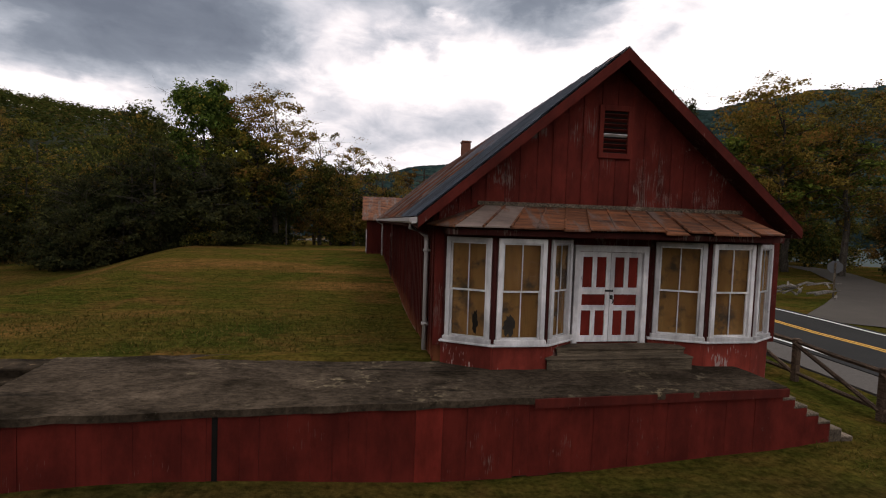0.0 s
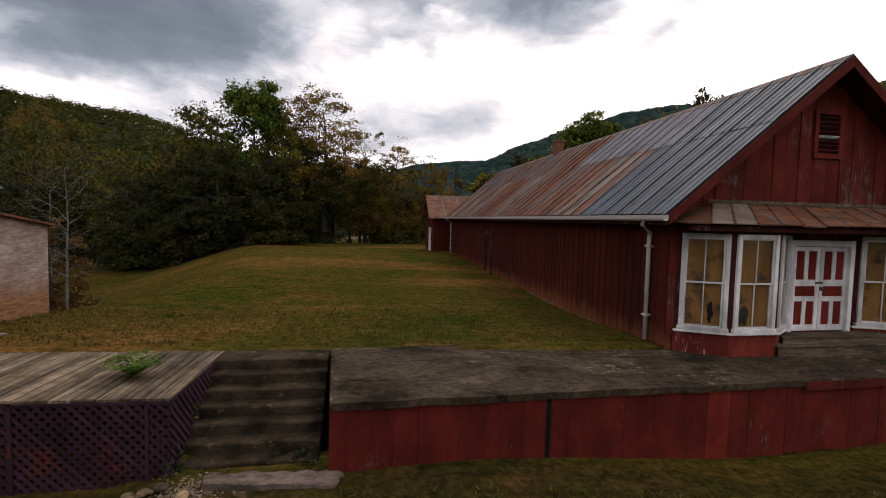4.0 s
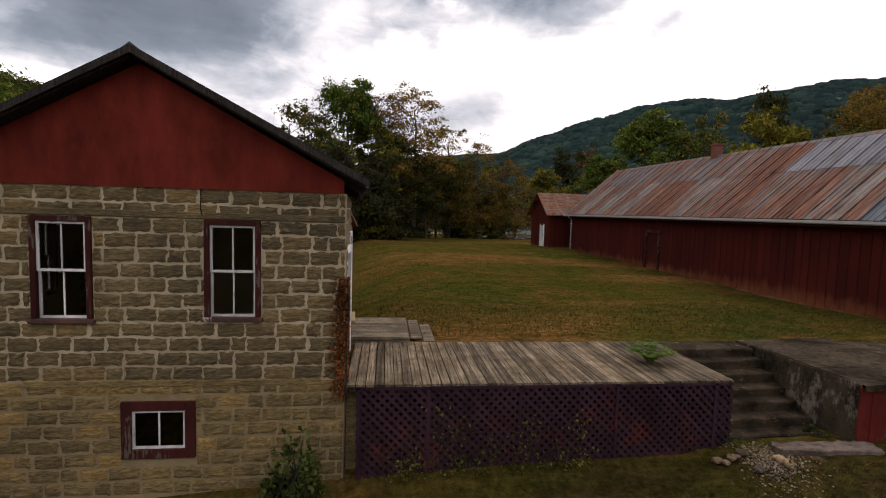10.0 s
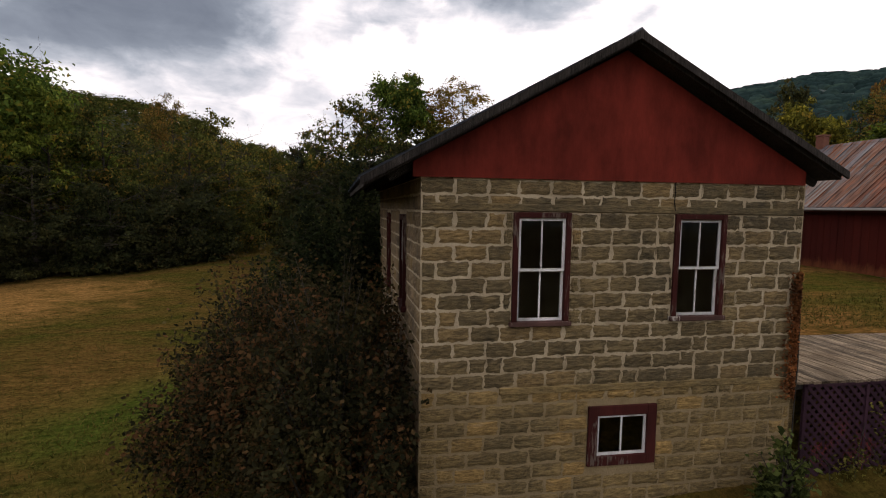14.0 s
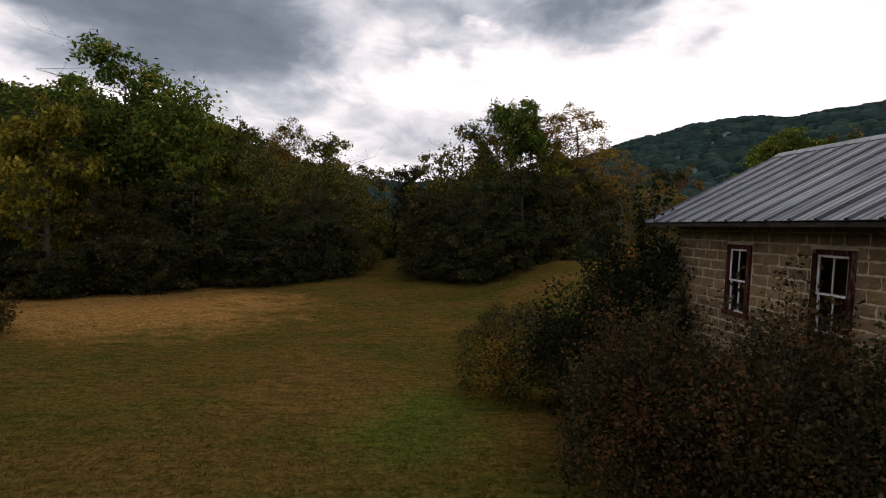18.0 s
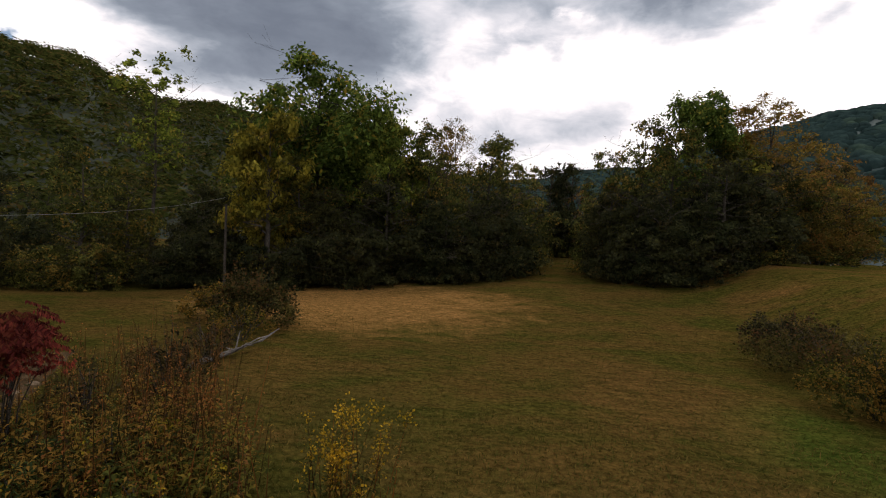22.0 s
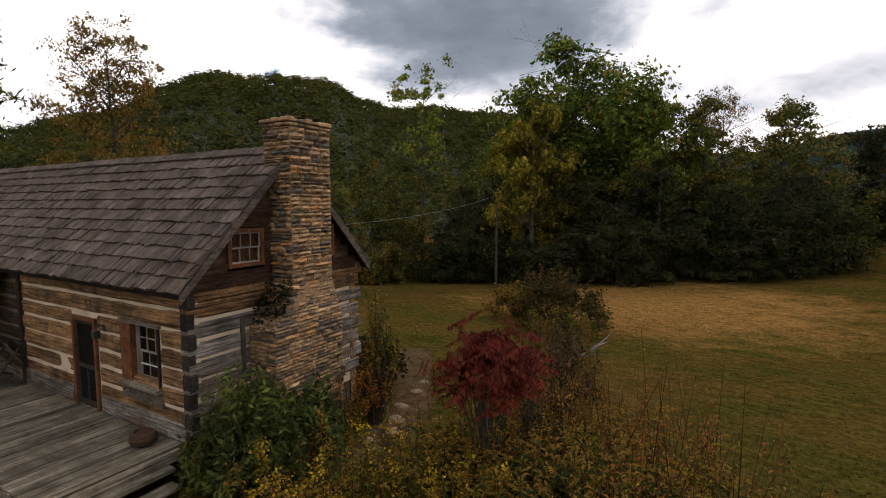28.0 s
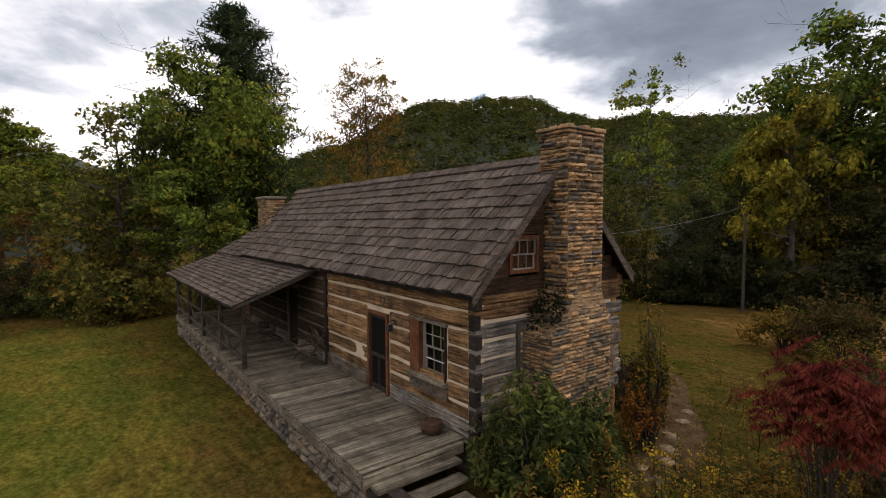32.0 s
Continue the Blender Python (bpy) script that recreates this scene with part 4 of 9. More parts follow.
def build_double_door(s):
    d = new("double_door")
    d.parent = s
    tagged(d, "white double door with red panels and an iron latch")
    x0, x1, z0, z1 = -0.76, 0.54, 2.26, 4.0
    bm = bmesh.new()
    for a in ((x0 - 0.10, x0, z0 - 0.04, z1 + 0.12), (x1, x1 + 0.10, z0 - 0.04, z1 + 0.12), (x0, x1, z1, z1 + 0.12)):
        bm_box(bm, a[0], a[1], -0.06, 0.06, a[2], a[3], bev=0.006)
    part("door_frame", bm, M_white, d)
    mid = (x0 + x1) / 2
    for lo, hi in ((x0 + 0.005, mid - 0.004), (mid + 0.004, x1 - 0.005)):
        leaf = new("door_leaf")
        leaf.parent = d
        w = hi - lo
        st, rails = 0.085, (z0 + 0.02, z0 + 0.14, z0 + 0.62, z0 + 0.72, z0 + 0.93, z0 + 1.06, z1 - 0.10, z1 - 0.01)
        bm = bmesh.new()
        for a in ((lo, lo + st), (hi - st, hi), (lo + w / 2 - 0.045, lo + w / 2 + 0.045)):
            for c, e in ((rails[1], rails[2]), (rails[5], rails[6])) if 0.2 < (a[0] - lo) / w < 0.7 else ((rails[0], rails[7]),):
                bm_box(bm, a[0], a[1], 0.0, 0.045, c, e, bev=0.004)
        for c, e in zip(rails[::2], rails[1::2]):
            bm_box(bm, lo + st, hi - st, 0.001, 0.044, c, e)
        part("stile_frame", bm, M_white, leaf)
        for a, b in ((lo + st, lo + w / 2 - 0.045), (lo + w / 2 + 0.045, hi - st)):
            boxpart("panel", M_red_panel, leaf, a, b, 0.018, 0.03, rails[1], rails[2])
            boxpart("panel", M_red_panel, leaf, a, b, 0.018, 0.03, rails[5], rails[6])
        boxpart("panel", M_red_panel, leaf, lo + st, hi - st, 0.018, 0.03, rails[3], rails[4])
    bm = bmesh.new()
    bm_box(bm, mid - 0.1, mid + 0.06, -0.02, 0.0, z0 + 0.98, z0 + 1.02)
    bm_box(bm, mid + 0.0, mid + 0.06, -0.03, 0.0, z0 + 0.84, z0 + 0.92, bev=0.01)
    tube(bm, [(mid + 0.03, -0.02, z0 + 0.86), (mid + 0.05, -0.06, z0 + 0.82), (mid + 0.04, -0.04, z0 + 0.76)], [0.012, 0.012, 0.012], 6)
    part("latch", bm, M_black, d, "black iron hasp and padlock")


build_store()


# ---------------------------------------------------------------- annex behind the store
def build_annex():
    a = thing("shed", (-2.55, 35.6, 0), 2.5, "small dark red board shed with rusty tin roof, white door", "shed")
    W, L, ze, zr = 1.85, 4.2, 4.62, 6.05
    bm = bmesh.new()
    bm_box(bm, 0.1, L, -W, W, 1.0, ze)
    vs = [bm.verts.new(p) for p in ((0.1, -W, ze), (0.1, W, ze), (0.1, 0, zr - 0.1), (L, -W, ze), (L, W, ze), (L, 0, zr - 0.1))]
    for f in ((0, 1, 2), (3, 5, 4), (0, 2, 5, 3), (1, 4, 5, 2)):
        bm.faces.new([vs[i] for i in f])
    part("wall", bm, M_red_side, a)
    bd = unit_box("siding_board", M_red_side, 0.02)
    for k in range(12):
        y = -W + 0.15 + k * 0.31
        if y < W:
            top = zr - 0.25 - abs(y) * (zr - ze) / W
            piece("siding_board", bd, a, (0.09, y, (1.2 + top) / 2), (0, 0, 0), (0.03, 0.29, top - 1.2))
    for k in range(13):
        piece("siding_board", bd, a, (0.25 + k * 0.31, -W - 0.01, 2.9), (0, 0, 0), (0.29, 0.03, 3.4))
    for sgn in (-1, 1):
        r = new("roof")
        r.parent = a
        e = Vector((0, sgn * (W + 0.3), ze - 0.18))
        n = 8
        for k in range(n):
            bm = bmesh.new()
            x0, x1 = -0.25 + (L + 0.4) * k / n, -0.25 + (L + 0.4) * (k + 1) / n - 0.01
            q = [(x0, e.y, e.z), (x1, e.y, e.z), (x1, 0, zr), (x0, 0, zr)]
            up = [bm.verts.new((p[0], p[1], p[2] + 0.03 + 0.01 * (k % 2))) for p in q]
            dn = [bm.verts.new((p[0], p[1], p[2] - 0.03)) for p in q]
            bm.faces.new(up)
            bm.faces.new(dn[::-1])
            for i in range(4):
                bm.faces.new((up[i], dn[i], dn[(i + 1) % 4], up[(i + 1) % 4]))
            part("tin_sheet", bm, M_metal_brown, r)
    d = boxpart("door", M_white, a, 0.03, 0.075, -0.9, -0.25, 1.75, 3.7, bev=0.005, label="narrow white door")
    boxpart("door_casing", M_white, d, 0.01, 0.06, -1.0, -0.9, 1.75, 3.8)
    boxpart("door_casing", M_white, d, 0.01, 0.06, -0.25, -0.15, 1.75, 3.8)


build_annex()


# ---------------------------------------------------------------- block building
def block_material(name, lo, hi, odd, vary):
    m = Mat(name, 0.92)
    n = m.noise(3.0, 6, "Object", (1, 1, 2.2))
    fine_n = m.noise(22, 5, "Object", (0.5, 0.5, 2.0))
    c = m.mix(m.ramp(n, (0.3, BLACK), (0.7, WHITE)), lo, hi)
    c = m.mix(m.ramp(m.random(), (0.75, BLACK), (0.92, WHITE)), c, odd)
    c = jitter(m, c, vary)
    c = m.mix(1.0, c, m.ramp(m.noise(0.9, 6, "World", (1, 1, 1), 0.65), (0.35, (0.66, 0.68, 0.72)), (0.65, (1.25, 1.2, 1.1))), "MULTIPLY")
    c = m.mix(1.0, c, m.ramp(fine_n, (0.36, (0.6,) * 3), (0.64, (1.3,) * 3)), "MULTIPLY")
    smear = m.noise(4.5, 6, "World", (0.8, 0.8, 2.4), 0.7, 0.6)
    c = m.mix(m.ramp(smear, (0.60, BLACK), (0.70, (0.38,) * 3)), c, (0.33, 0.26, 0.165))
    m.color(c).bump(fine_n, 0.9, 0.025)
    return m.m


def mortar():
    """Pale lime mortar above, stained the colour of the sandy blocks lower down."""
    m = Mat("pale_mortar", 0.95)
    c = m.mix(m.noise(2.5, 6, "World"), (0.150, 0.112, 0.064), (0.64, 0.53, 0.37))
    sp = m.n.new("ShaderNodeSeparateXYZ")
    m.l.new(m.geo.outputs["Position"], sp.inputs[0])
    low = m.math("ADD", m.math("SUBTRACT", 2.35, sp.outputs[2]), m.math("MULTIPLY", m.noise(0.9, 4, "World"), 0.5))
    c = m.mix(m.ramp(low, (0.1, BLACK), (0.75, (0.85,) * 3)), c, m.mix(m.noise(5, 4, "World"), (0.14, 0.098, 0.046), (0.26, 0.19, 0.095)))
    m.color(c).bump(m.noise(30, 4), 0.6, 0.02)
    return m.m


M_block = block_material("rock_faced_block", (0.104, 0.078, 0.040), (0.178, 0.134, 0.068), (0.170, 0.118, 0.054), 0.18)
M_block_low = block_material("sandy_block", (0.158, 0.114, 0.050), (0.225, 0.160, 0.070), (0.245, 0.160, 0.060), 0.2)
M_mortar = mortar()
M_sill = painted_wood("weathered_sill", (0.085, 0.045, 0.038), (0.34, 0.31, 0.28), 0.5, (0.7, 9, 9))
M_old_dark_wood = bare_wood("dark_eave_wood", (0.02, 0.017, 0.015), (0.065, 0.056, 0.05))


def block_mesh(name, w, h, seed, mat=None):
    """A rock-faced block: its front, facing -y, is broken and uneven inside a narrow drafted margin."""
    g = np.random.default_rng(seed)
    nx, nz = 6, 4
    v, f = [], []
    for j in range(nz + 1):
        for i in range(nx + 1):
            rim = i in (0, nx) or j in (0, nz)
            y = -0.004 if rim else -0.008 - 0.013 * g.random()
            v.append((w * (i / nx - 0.5) + g.normal() * (0.009 if rim else 0.006), y, h * (j / nz - 0.5) + g.normal() * (0.0075 if rim else 0.003)))
    for j in range(nz):
        for i in range(nx):
            a = j * (nx + 1) + i
            f.append((a, a + 1, a + nx + 2, a + nx + 1))
    b = len(v)
    v += [(-w / 2, 0.05, -h / 2), (w / 2, 0.05, -h / 2), (w / 2, 0.05, h / 2), (-w / 2, 0.05, h / 2)]
    c = (0, nx, (nz + 1) * (nx + 1) - 1, nz * (nx + 1))
    for k in range(4):
        f.append((c[k], b + k, b + (k + 1) % 4, c[(k + 1) % 4]))
    return mesh_of(name, v, f, mat or M_block)


BX0, BX1, BY1, BTOP = -2.5, 2.64, 5.55, 4.66


def lay_blocks(u0, u1, z0, courses, holes, seed):
    """Centres and widths of the blocks of a wall in running bond, left out where an opening is."""
    g = random.Random(seed)
    out = []
    for c in range(courses):
        z = z0 + 0.2 * c
        u = u0 - (0.2 if c % 2 else 0.0)
        while u < u1 - 0.02:
            w = 0.4 if g.random() < 0.86 else 0.22
            a, b = max(u, u0), min(u + w, u1)
            u += w
            spans = [(a, b)]
            for h in holes:
                if h[2] < z + 0.15 and h[3] > z + 0.05:
                    nxt = []
                    for p, q in spans:
                        if q <= h[0] or p >= h[1]:
                            nxt.append((p, q))
                        else:
                            if p < h[0] - 0.05:
                                nxt.append((p, h[0]))
                            if q > h[1] + 0.05:
                                nxt.append((h[1], q))
                    spans = nxt
            out += [((p + q) / 2, z + 0.1, q - p) for p, q in spans if q - p > 0.06]
    return out


def build_block_house():
    b = thing("block_building", (-17.0, 7.32, 0), 0, "two-storey rock-faced block building with red gable and grey metal roof", "building")
    zb = -0.6
    fw = [(-1.37, -0.63, 2.85, 4.26), (0.77, 1.5, 2.88, 4.26), (-0.31, 0.64, 0.98, 1.78)]
    bm = bmesh.new()
    bm_wall(bm, BX0, BX1, zb, BTOP, fw, 0.0, 0.2)
    part("wall", bm, M_mortar, b)
    rd = [(0.58, 1.54, 2.02, 3.86), (3.34, 4.06, 2.16, 3.98)]
    bm = bmesh.new()
    bm_wall(bm, 0.2, BY1, zb, BTOP, rd, BX1 - 0.2, BX1, "y")
    part("wall", bm, M_mortar, b)
    lw = [(1.18, 1.94, 2.82, 4.20), (3.24, 3.92, 2.82, 4.20)]
    bm = bmesh.new()
    bm_wall(bm, 0.2, BY1, zb, BTOP, lw, BX0, BX0 + 0.2, "y")
    part("wall", bm, M_mortar, b)
    boxpart("wall", M_mortar, b, BX0 + 0.2, BX1 - 0.2, BY1 - 0.2, BY1, zb, BTOP)
    boxpart("floor", M_grey_wood, b, BX0 + 0.2, BX1 - 0.2, 0.2, BY1 - 0.2, 1.85, 2.0)
    # gables
    ZR, EX, slope = 6.36, 3.02, 0.548
    bm = bmesh.new()
    g = 2.60
    bm_prism(bm, [(-g, BTOP), (g, BTOP), (g, ZR - slope * g - 0.1), (0, ZR - 0.12), (-g, ZR - slope * g - 0.1)], -0.03, 0.03)
    part("gable_panel", bm, painted_wood("gable_red_paint", (0.175, 0.024, 0.015), wear=1.2), b, "smooth red painted gable panel")
    bm = bmesh.new()
    bm_prism(bm, [(-g, BTOP), (g, BTOP), (g, ZR - slope * g - 0.1), (0, ZR - 0.12), (-g, ZR - slope * g - 0.1)], BY1 - 0.06, BY1)
    part("gable_panel", bm, M_maroon, b)
    # roof
    bm = bmesh.new()
    for sgn in (-1, 1):
        slope, EX = (0.548, 3.18) if sgn < 0 else (0.53, 2.90)
        bm_prism(bm, [(0, ZR - 0.02), (sgn * EX, ZR - slope * EX - 0.02), (sgn * EX, ZR - slope * EX - 0.09), (0, ZR - 0.09)], -0.24, BY1 + 0.28)
    part("roof_deck", bm, M_old_dark_wood, b)
    for sgn in (-1, 1):
        slope, EX = (0.548, 3.18) if sgn < 0 else (0.53, 2.90)
        metal_slope(b, sgn * (EX + 0.03), ZR - slope * EX, 0, ZR, -0.27, BY1 + 0.3, lambda y, c: M_metal_stone, 0.47, 1.0)
        bm = bmesh.new()
        bm_prism(bm, [(0, ZR + 0.03), (sgn * (EX + 0.04), ZR + 0.03 - slope * (EX + 0.04)), (sgn * (EX + 0.04), ZR - 0.06 - slope * (EX + 0.04)), (0, ZR - 0.07)], -0.31, -0.275)
        part("rake_board", bm, M_old_dark_wood, b)
        raf = unit_box("rafter_tail", M_old_dark_wood, 0.05)
        for k in range(10):
            piece("rafter_tail", raf, b, (sgn * 2.66, 0.1 + k * 0.58, ZR - slope * 2.66 - 0.14), (0, sgn * math.atan(slope), 0), (0.5, 0.05, 0.10))
    bm = bmesh.new()
    bm_prism(bm, [(-0.14, ZR - 0.05), (0, ZR + 0.06), (0.14, ZR - 0.05), (0.13, ZR - 0.07), (0, ZR + 0.03), (-0.13, ZR - 0.07)], -0.3, BY1 + 0.31)
    part("ridge_cap", bm, M_metal_stone, b)
    # smooth mortar bands where the courses were levelled
    for x0, x1, z0, z1 in ((BX0 + 0.02, BX1 - 0.02, 4.27, 4.36), (-1.5, 2.3, 1.98, 2.07)):
        bm = bmesh.new()
        bm_box(bm, x0, x1, -0.0235, 0.01, z0, z1, bev=0.008)
        for v in bm.verts:
            v.co.z += 0.018 * noise.noise(Vector((v.co.x * 2.1, 7.0, 0)))
        part("mortar_band", bm, M_block_low if z0 < 3 else M_block, b)
    # crack running down from the eave to a window corner
    bm = bmesh.new()
    cr = random.Random(4)
    x, z, pts = 0.74, BTOP, []
    while z > 4.27:
        pts.append((x + cr.uniform(-0.012, 0.012), z))
        z -= 0.06
    for (xa, za), (xb, zb_) in zip(pts, pts[1:]):
        f = [bm.verts.new((px, -0.026, pz)) for px, pz in ((xa - 0.008, za), (xa + 0.008, za), (xb + 0.007, zb_), (xb - 0.007, zb_))]
        bm.faces.new(f)
    part("wall_crack", bm, M_dark, b)
    # windows
    for h in fw[:2]:
        sash_window("window", h[0], h[1], h[2] + 0.03, h[3], b, M_maroon, M_white, cas=0.068, depth=0.14, ledge=M_sill, s=0.034, label="maroon framed sash window with flaking white sashes")
    w = sash_window("window", fw[2][0], fw[2][1], fw[2][2], fw[2][3], b, M_maroon, M_white, rows=1, cas=0.13, depth=0.14, sill=False, s=0.034, label="low two-light cellar window in a maroon frame")
    for h in lw:
        p = sash_window("window", -h[1], -h[0], h[2] + 0.03, h[3], b, M_maroon, M_white, cas=0.085, depth=0.14, s=0.036, label="maroon framed sash window with white sashes")
        turned(p, BX0, 0, -90)
    # side doors
    for (y0, y1, z0, z1), n in zip(rd, (4, 5)):
        d = new("door")
        d.parent = b
        tagged(d, "white door with a ladder of red panels" if n == 5 else "white half-glazed door with red panels")
        bm = bmesh.new()
        back = BX1 - (0.24 if n == 4 else 0.12)
        for a in ((y0, y0 + 0.1, z0, z1), (y1 - 0.1, y1, z0, z1), (y0 + 0.1, y1 - 0.1, z1 - 0.1, z1)):
            bm_box(bm, back, BX1 + 0.04, a[0], a[1], a[2], a[3], bev=0.006)
        part("door_frame", bm, M_white, d)
        boxpart("door_leaf", M_white, d, back - 0.04, back, y0 + 0.1, y1 - 0.1, z0, z1 - 0.1)
        hgt = (z1 - z0 - 0.1)
        for k in range(n):
            lo = z0 + 0.12 + k * (hgt - 0.15) / n
            hi = lo + (hgt - 0.15) / n - 0.11
            if n == 4:
                continue
            boxpart("panel", M_red_panel, d, back - 0.005, back + 0.008, y0 + 0.18, y1 - 0.18, lo, hi)
        if n == 4:
            for k in range(3):
                boxpart("panel", M_red_panel, d, back - 0.005, back + 0.008, y0 + 0.2, y1 - 0.2, z0 + 0.12 + 0.24 * k, z0 + 0.28 + 0.24 * k)
            half = (y0 + y1) / 2
            for ya, yb in ((y0 + 0.2, half - 0.035), (half + 0.035, y1 - 0.2)):
                # dimness behind the glass put into the colour of these lights
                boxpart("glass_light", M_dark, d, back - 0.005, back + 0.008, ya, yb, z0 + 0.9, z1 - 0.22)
        bm = bmesh.new()
        tube(bm, [(back, y1 - 0.16, z0 + 0.95), (back + 0.08, y1 - 0.16, z0 + 0.95), (back + 0.08, y1 - 0.24, z0 + 0.95)], [0.012] * 3, 6)
        part("door_handle", bm, M_black, d)
    boxpart("sill", M_mortar, b, BX1 - 0.02, BX1 + 0.14, 3.24, 4.16, 2.02, 2.16, bev=0.01)
    # lean-to of pale painted block behind
    lt = new("lean_to")
    lt.parent = b
    tagged(lt, "low lean-to of pale pink painted block")
    pink = Mat("pale_pink_paint", 0.9)
    pk = pink.mix(pink.ramp(pink.noise(1.2, 5, "World"), (0.35, BLACK), (0.7, WHITE)), (0.30, 0.20, 0.165), (0.46, 0.36, 0.315))
    sp = pink.n.new("ShaderNodeSeparateXYZ")
    pink.l.new(pink.geo.outputs["Position"], sp.inputs[0])
    foot = pink.math("ADD", pink.math("SUBTRACT", 2.55, sp.outputs[2]), pink.math("MULTIPLY", pink.noise(2.5, 5, "World"), 0.7))
    pk = pink.mix(pink.ramp(foot, (0.25, BLACK), (0.8, (0.85,) * 3)), pk, (0.30, 0.135, 0.05))
    pk = pink.mix(1.0, pk, pink.ramp(pink.noise(7, 6, "World", (1, 0.5, 2.5), 0.7), (0.38, (0.6,) * 3), (0.62, (1.2,) * 3)), "MULTIPLY")
    pink.color(pk).bump(pink.noise(20, 4), 0.3, 0.02)
    bm = bmesh.new()
    a = [(BY1, 4.32), (7.95, 3.95), (7.95, 0.6), (BY1, 0.6)]
    f0 = [bm.verts.new((BX1 - 0.05, y, z)) for y, z in a]
    f1 = [bm.verts.new((-1.0, y, z)) for y, z in a]
    bm.faces.new(f0)
    bm.faces.new(f1[::-1])
    for i in range(4):
        bm.faces.new((f0[i], f1[i], f1[(i + 1) % 4], f0[(i + 1) % 4]))
    part("wall", bm, pink.m, lt)
    cb = unit_box("clapboard", pink.m, 0.06)
    for k in range(20):
        z = 1.75 + k * 0.125
        top = 4.32 - 0.0
        y1 = min(7.93, BY1 + (4.30 - z) / 0.214 * 1.0) if z > 3.9 else 7.93
        if y1 > BY1 + 0.2:
            piece("clapboard", cb, lt, (BX1 - 0.045, (BY1 + y1) / 2, z), (0, radians(6), 0), (0.018, y1 - BY1, 0.122))
    bm = bmesh.new()
    q = [(BY1 - 0.05, 4.38), (8.1, 3.98), (8.1, 3.92), (BY1 - 0.05, 4.32)]
    f0 = [bm.verts.new((BX1 + 0.1, y, z)) for y, z in q]
    f1 = [bm.verts.new((-1.1, y, z)) for y, z in q]
    bm.faces.new(f0)
    bm.faces.new(f1[::-1])
    for i in range(4):
        bm.faces.new((f0[i], f1[i], f1[(i + 1) % 4], f0[(i + 1) % 4]))
    part("lean_to_roof", bm, M_metal_brown, lt)
    # rock-faced blocks: the front one by one, the sides joined
    meshes = {}
    k = 0
    for u, z, w in lay_blocks(BX0, BX1, 0.46, 21, fw, 5):
        key = (round(w, 2), k % 7, z < 2.0)
        if key not in meshes:
            meshes[key] = block_mesh("block", w - (0.024, 0.034, 0.046, 0.028, 0.04, 0.03, 0.052)[k % 7], (0.17, 0.162, 0.174, 0.158, 0.168, 0.164, 0.172)[k % 7], 100 + len(meshes), M_block_low if z < 2.0 else M_block)
        piece("block", meshes[key], b, (u + 0.006 * math.sin(k * 1.7), 0.003 * math.sin(k * 2.3), z + 0.005 * math.sin(k * 3.1)), (0, 0.008 * math.sin(k * 5.3), 0), (1, 1, 1))
        k += 1
    return b


def build_block_sides():
    b = bpy.data.objects["block_building"]
    for name, x, holes, sgn in (("side_blockwork", BX1, [(0.58, 1.54, 2.02, 3.86), (3.34, 4.06, 2.16, 3.98)], 1), ("side_blockwork", BX0, [(1.18, 1.94, 2.82, 4.20), (3.24, 3.92, 2.82, 4.20)], -1)):
        vs, fs = [], []
        for i, (u, z, w) in enumerate(lay_blocks(0.0, BY1, 0.46, 21, holes, 9 if sgn > 0 else 11)):
            me = block_mesh("tmp", w - 0.028, 0.172, 300 + i % 12, M_block)
            o = len(vs)
            for p in me.vertices:
                vs.append((x + sgn * -p.co.y, u + sgn * p.co.x, z + p.co.z))
            fs += [tuple(o + q for q in f.vertices) for f in me.polygons]
            bpy.data.meshes.remove(me)
        m = M_block_joined
        ob = new(name, mesh_of(name, vs, fs, m))
        ob.parent = b
        tagged(ob, kind="stuff")


_bj = Mat("rock_faced_block_side", 0.92)
_c = _bj.mix(_bj.ramp(_bj.noise(3.0, 6, "Object", (1, 1, 2.2)), (0.3, BLACK), (0.7, WHITE)), (0.125, 0.094, 0.056), (0.22, 0.165, 0.098))
_c = _bj.mix(_bj.ramp(_bj.island(), (0.75, BLACK), (0.92, WHITE)), _c, (0.15, 0.11, 0.055))
_c = _bj.mix(1.0, _c, _bj.ramp(_bj.noise(1.1, 6, "World", (1, 1, 1), 0.7), (0.35, (0.6, 0.62, 0.65)), (0.65, (1.4, 1.3, 1.2))), "MULTIPLY")
M_block_joined = _bj.color(jitter(_bj, _c, 0.22, True)).bump(_bj.noise(22, 5, "Object", (0.5, 0.5, 2.0)), 0.6, 0.02).m
build_block_house()
build_block_sides()


def skew_plan(b, k):
    """The building is no true rectangle: its sides lean westward as they run back from the front."""
    for c in b.children:
        ends = [c] if c.type == "MESH" else [q for q in c.children if q.type == "MESH"]
        if c.type == "MESH" and c.data.users == 1 and not c.children:
            for v in c.data.vertices:
                v.co.x += k * (c.matrix_basis @ v.co).y
        else:
            ys = [(c.matrix_basis @ q.matrix_basis @ v.co if q is not c else c.matrix_basis @ v.co).y for q in ends for v in q.data.vertices]
            if ys:
                c.location.x += k * (min(ys) + max(ys)) / 2


skew_plan(bpy.data.objects["block_building"], -0.06)


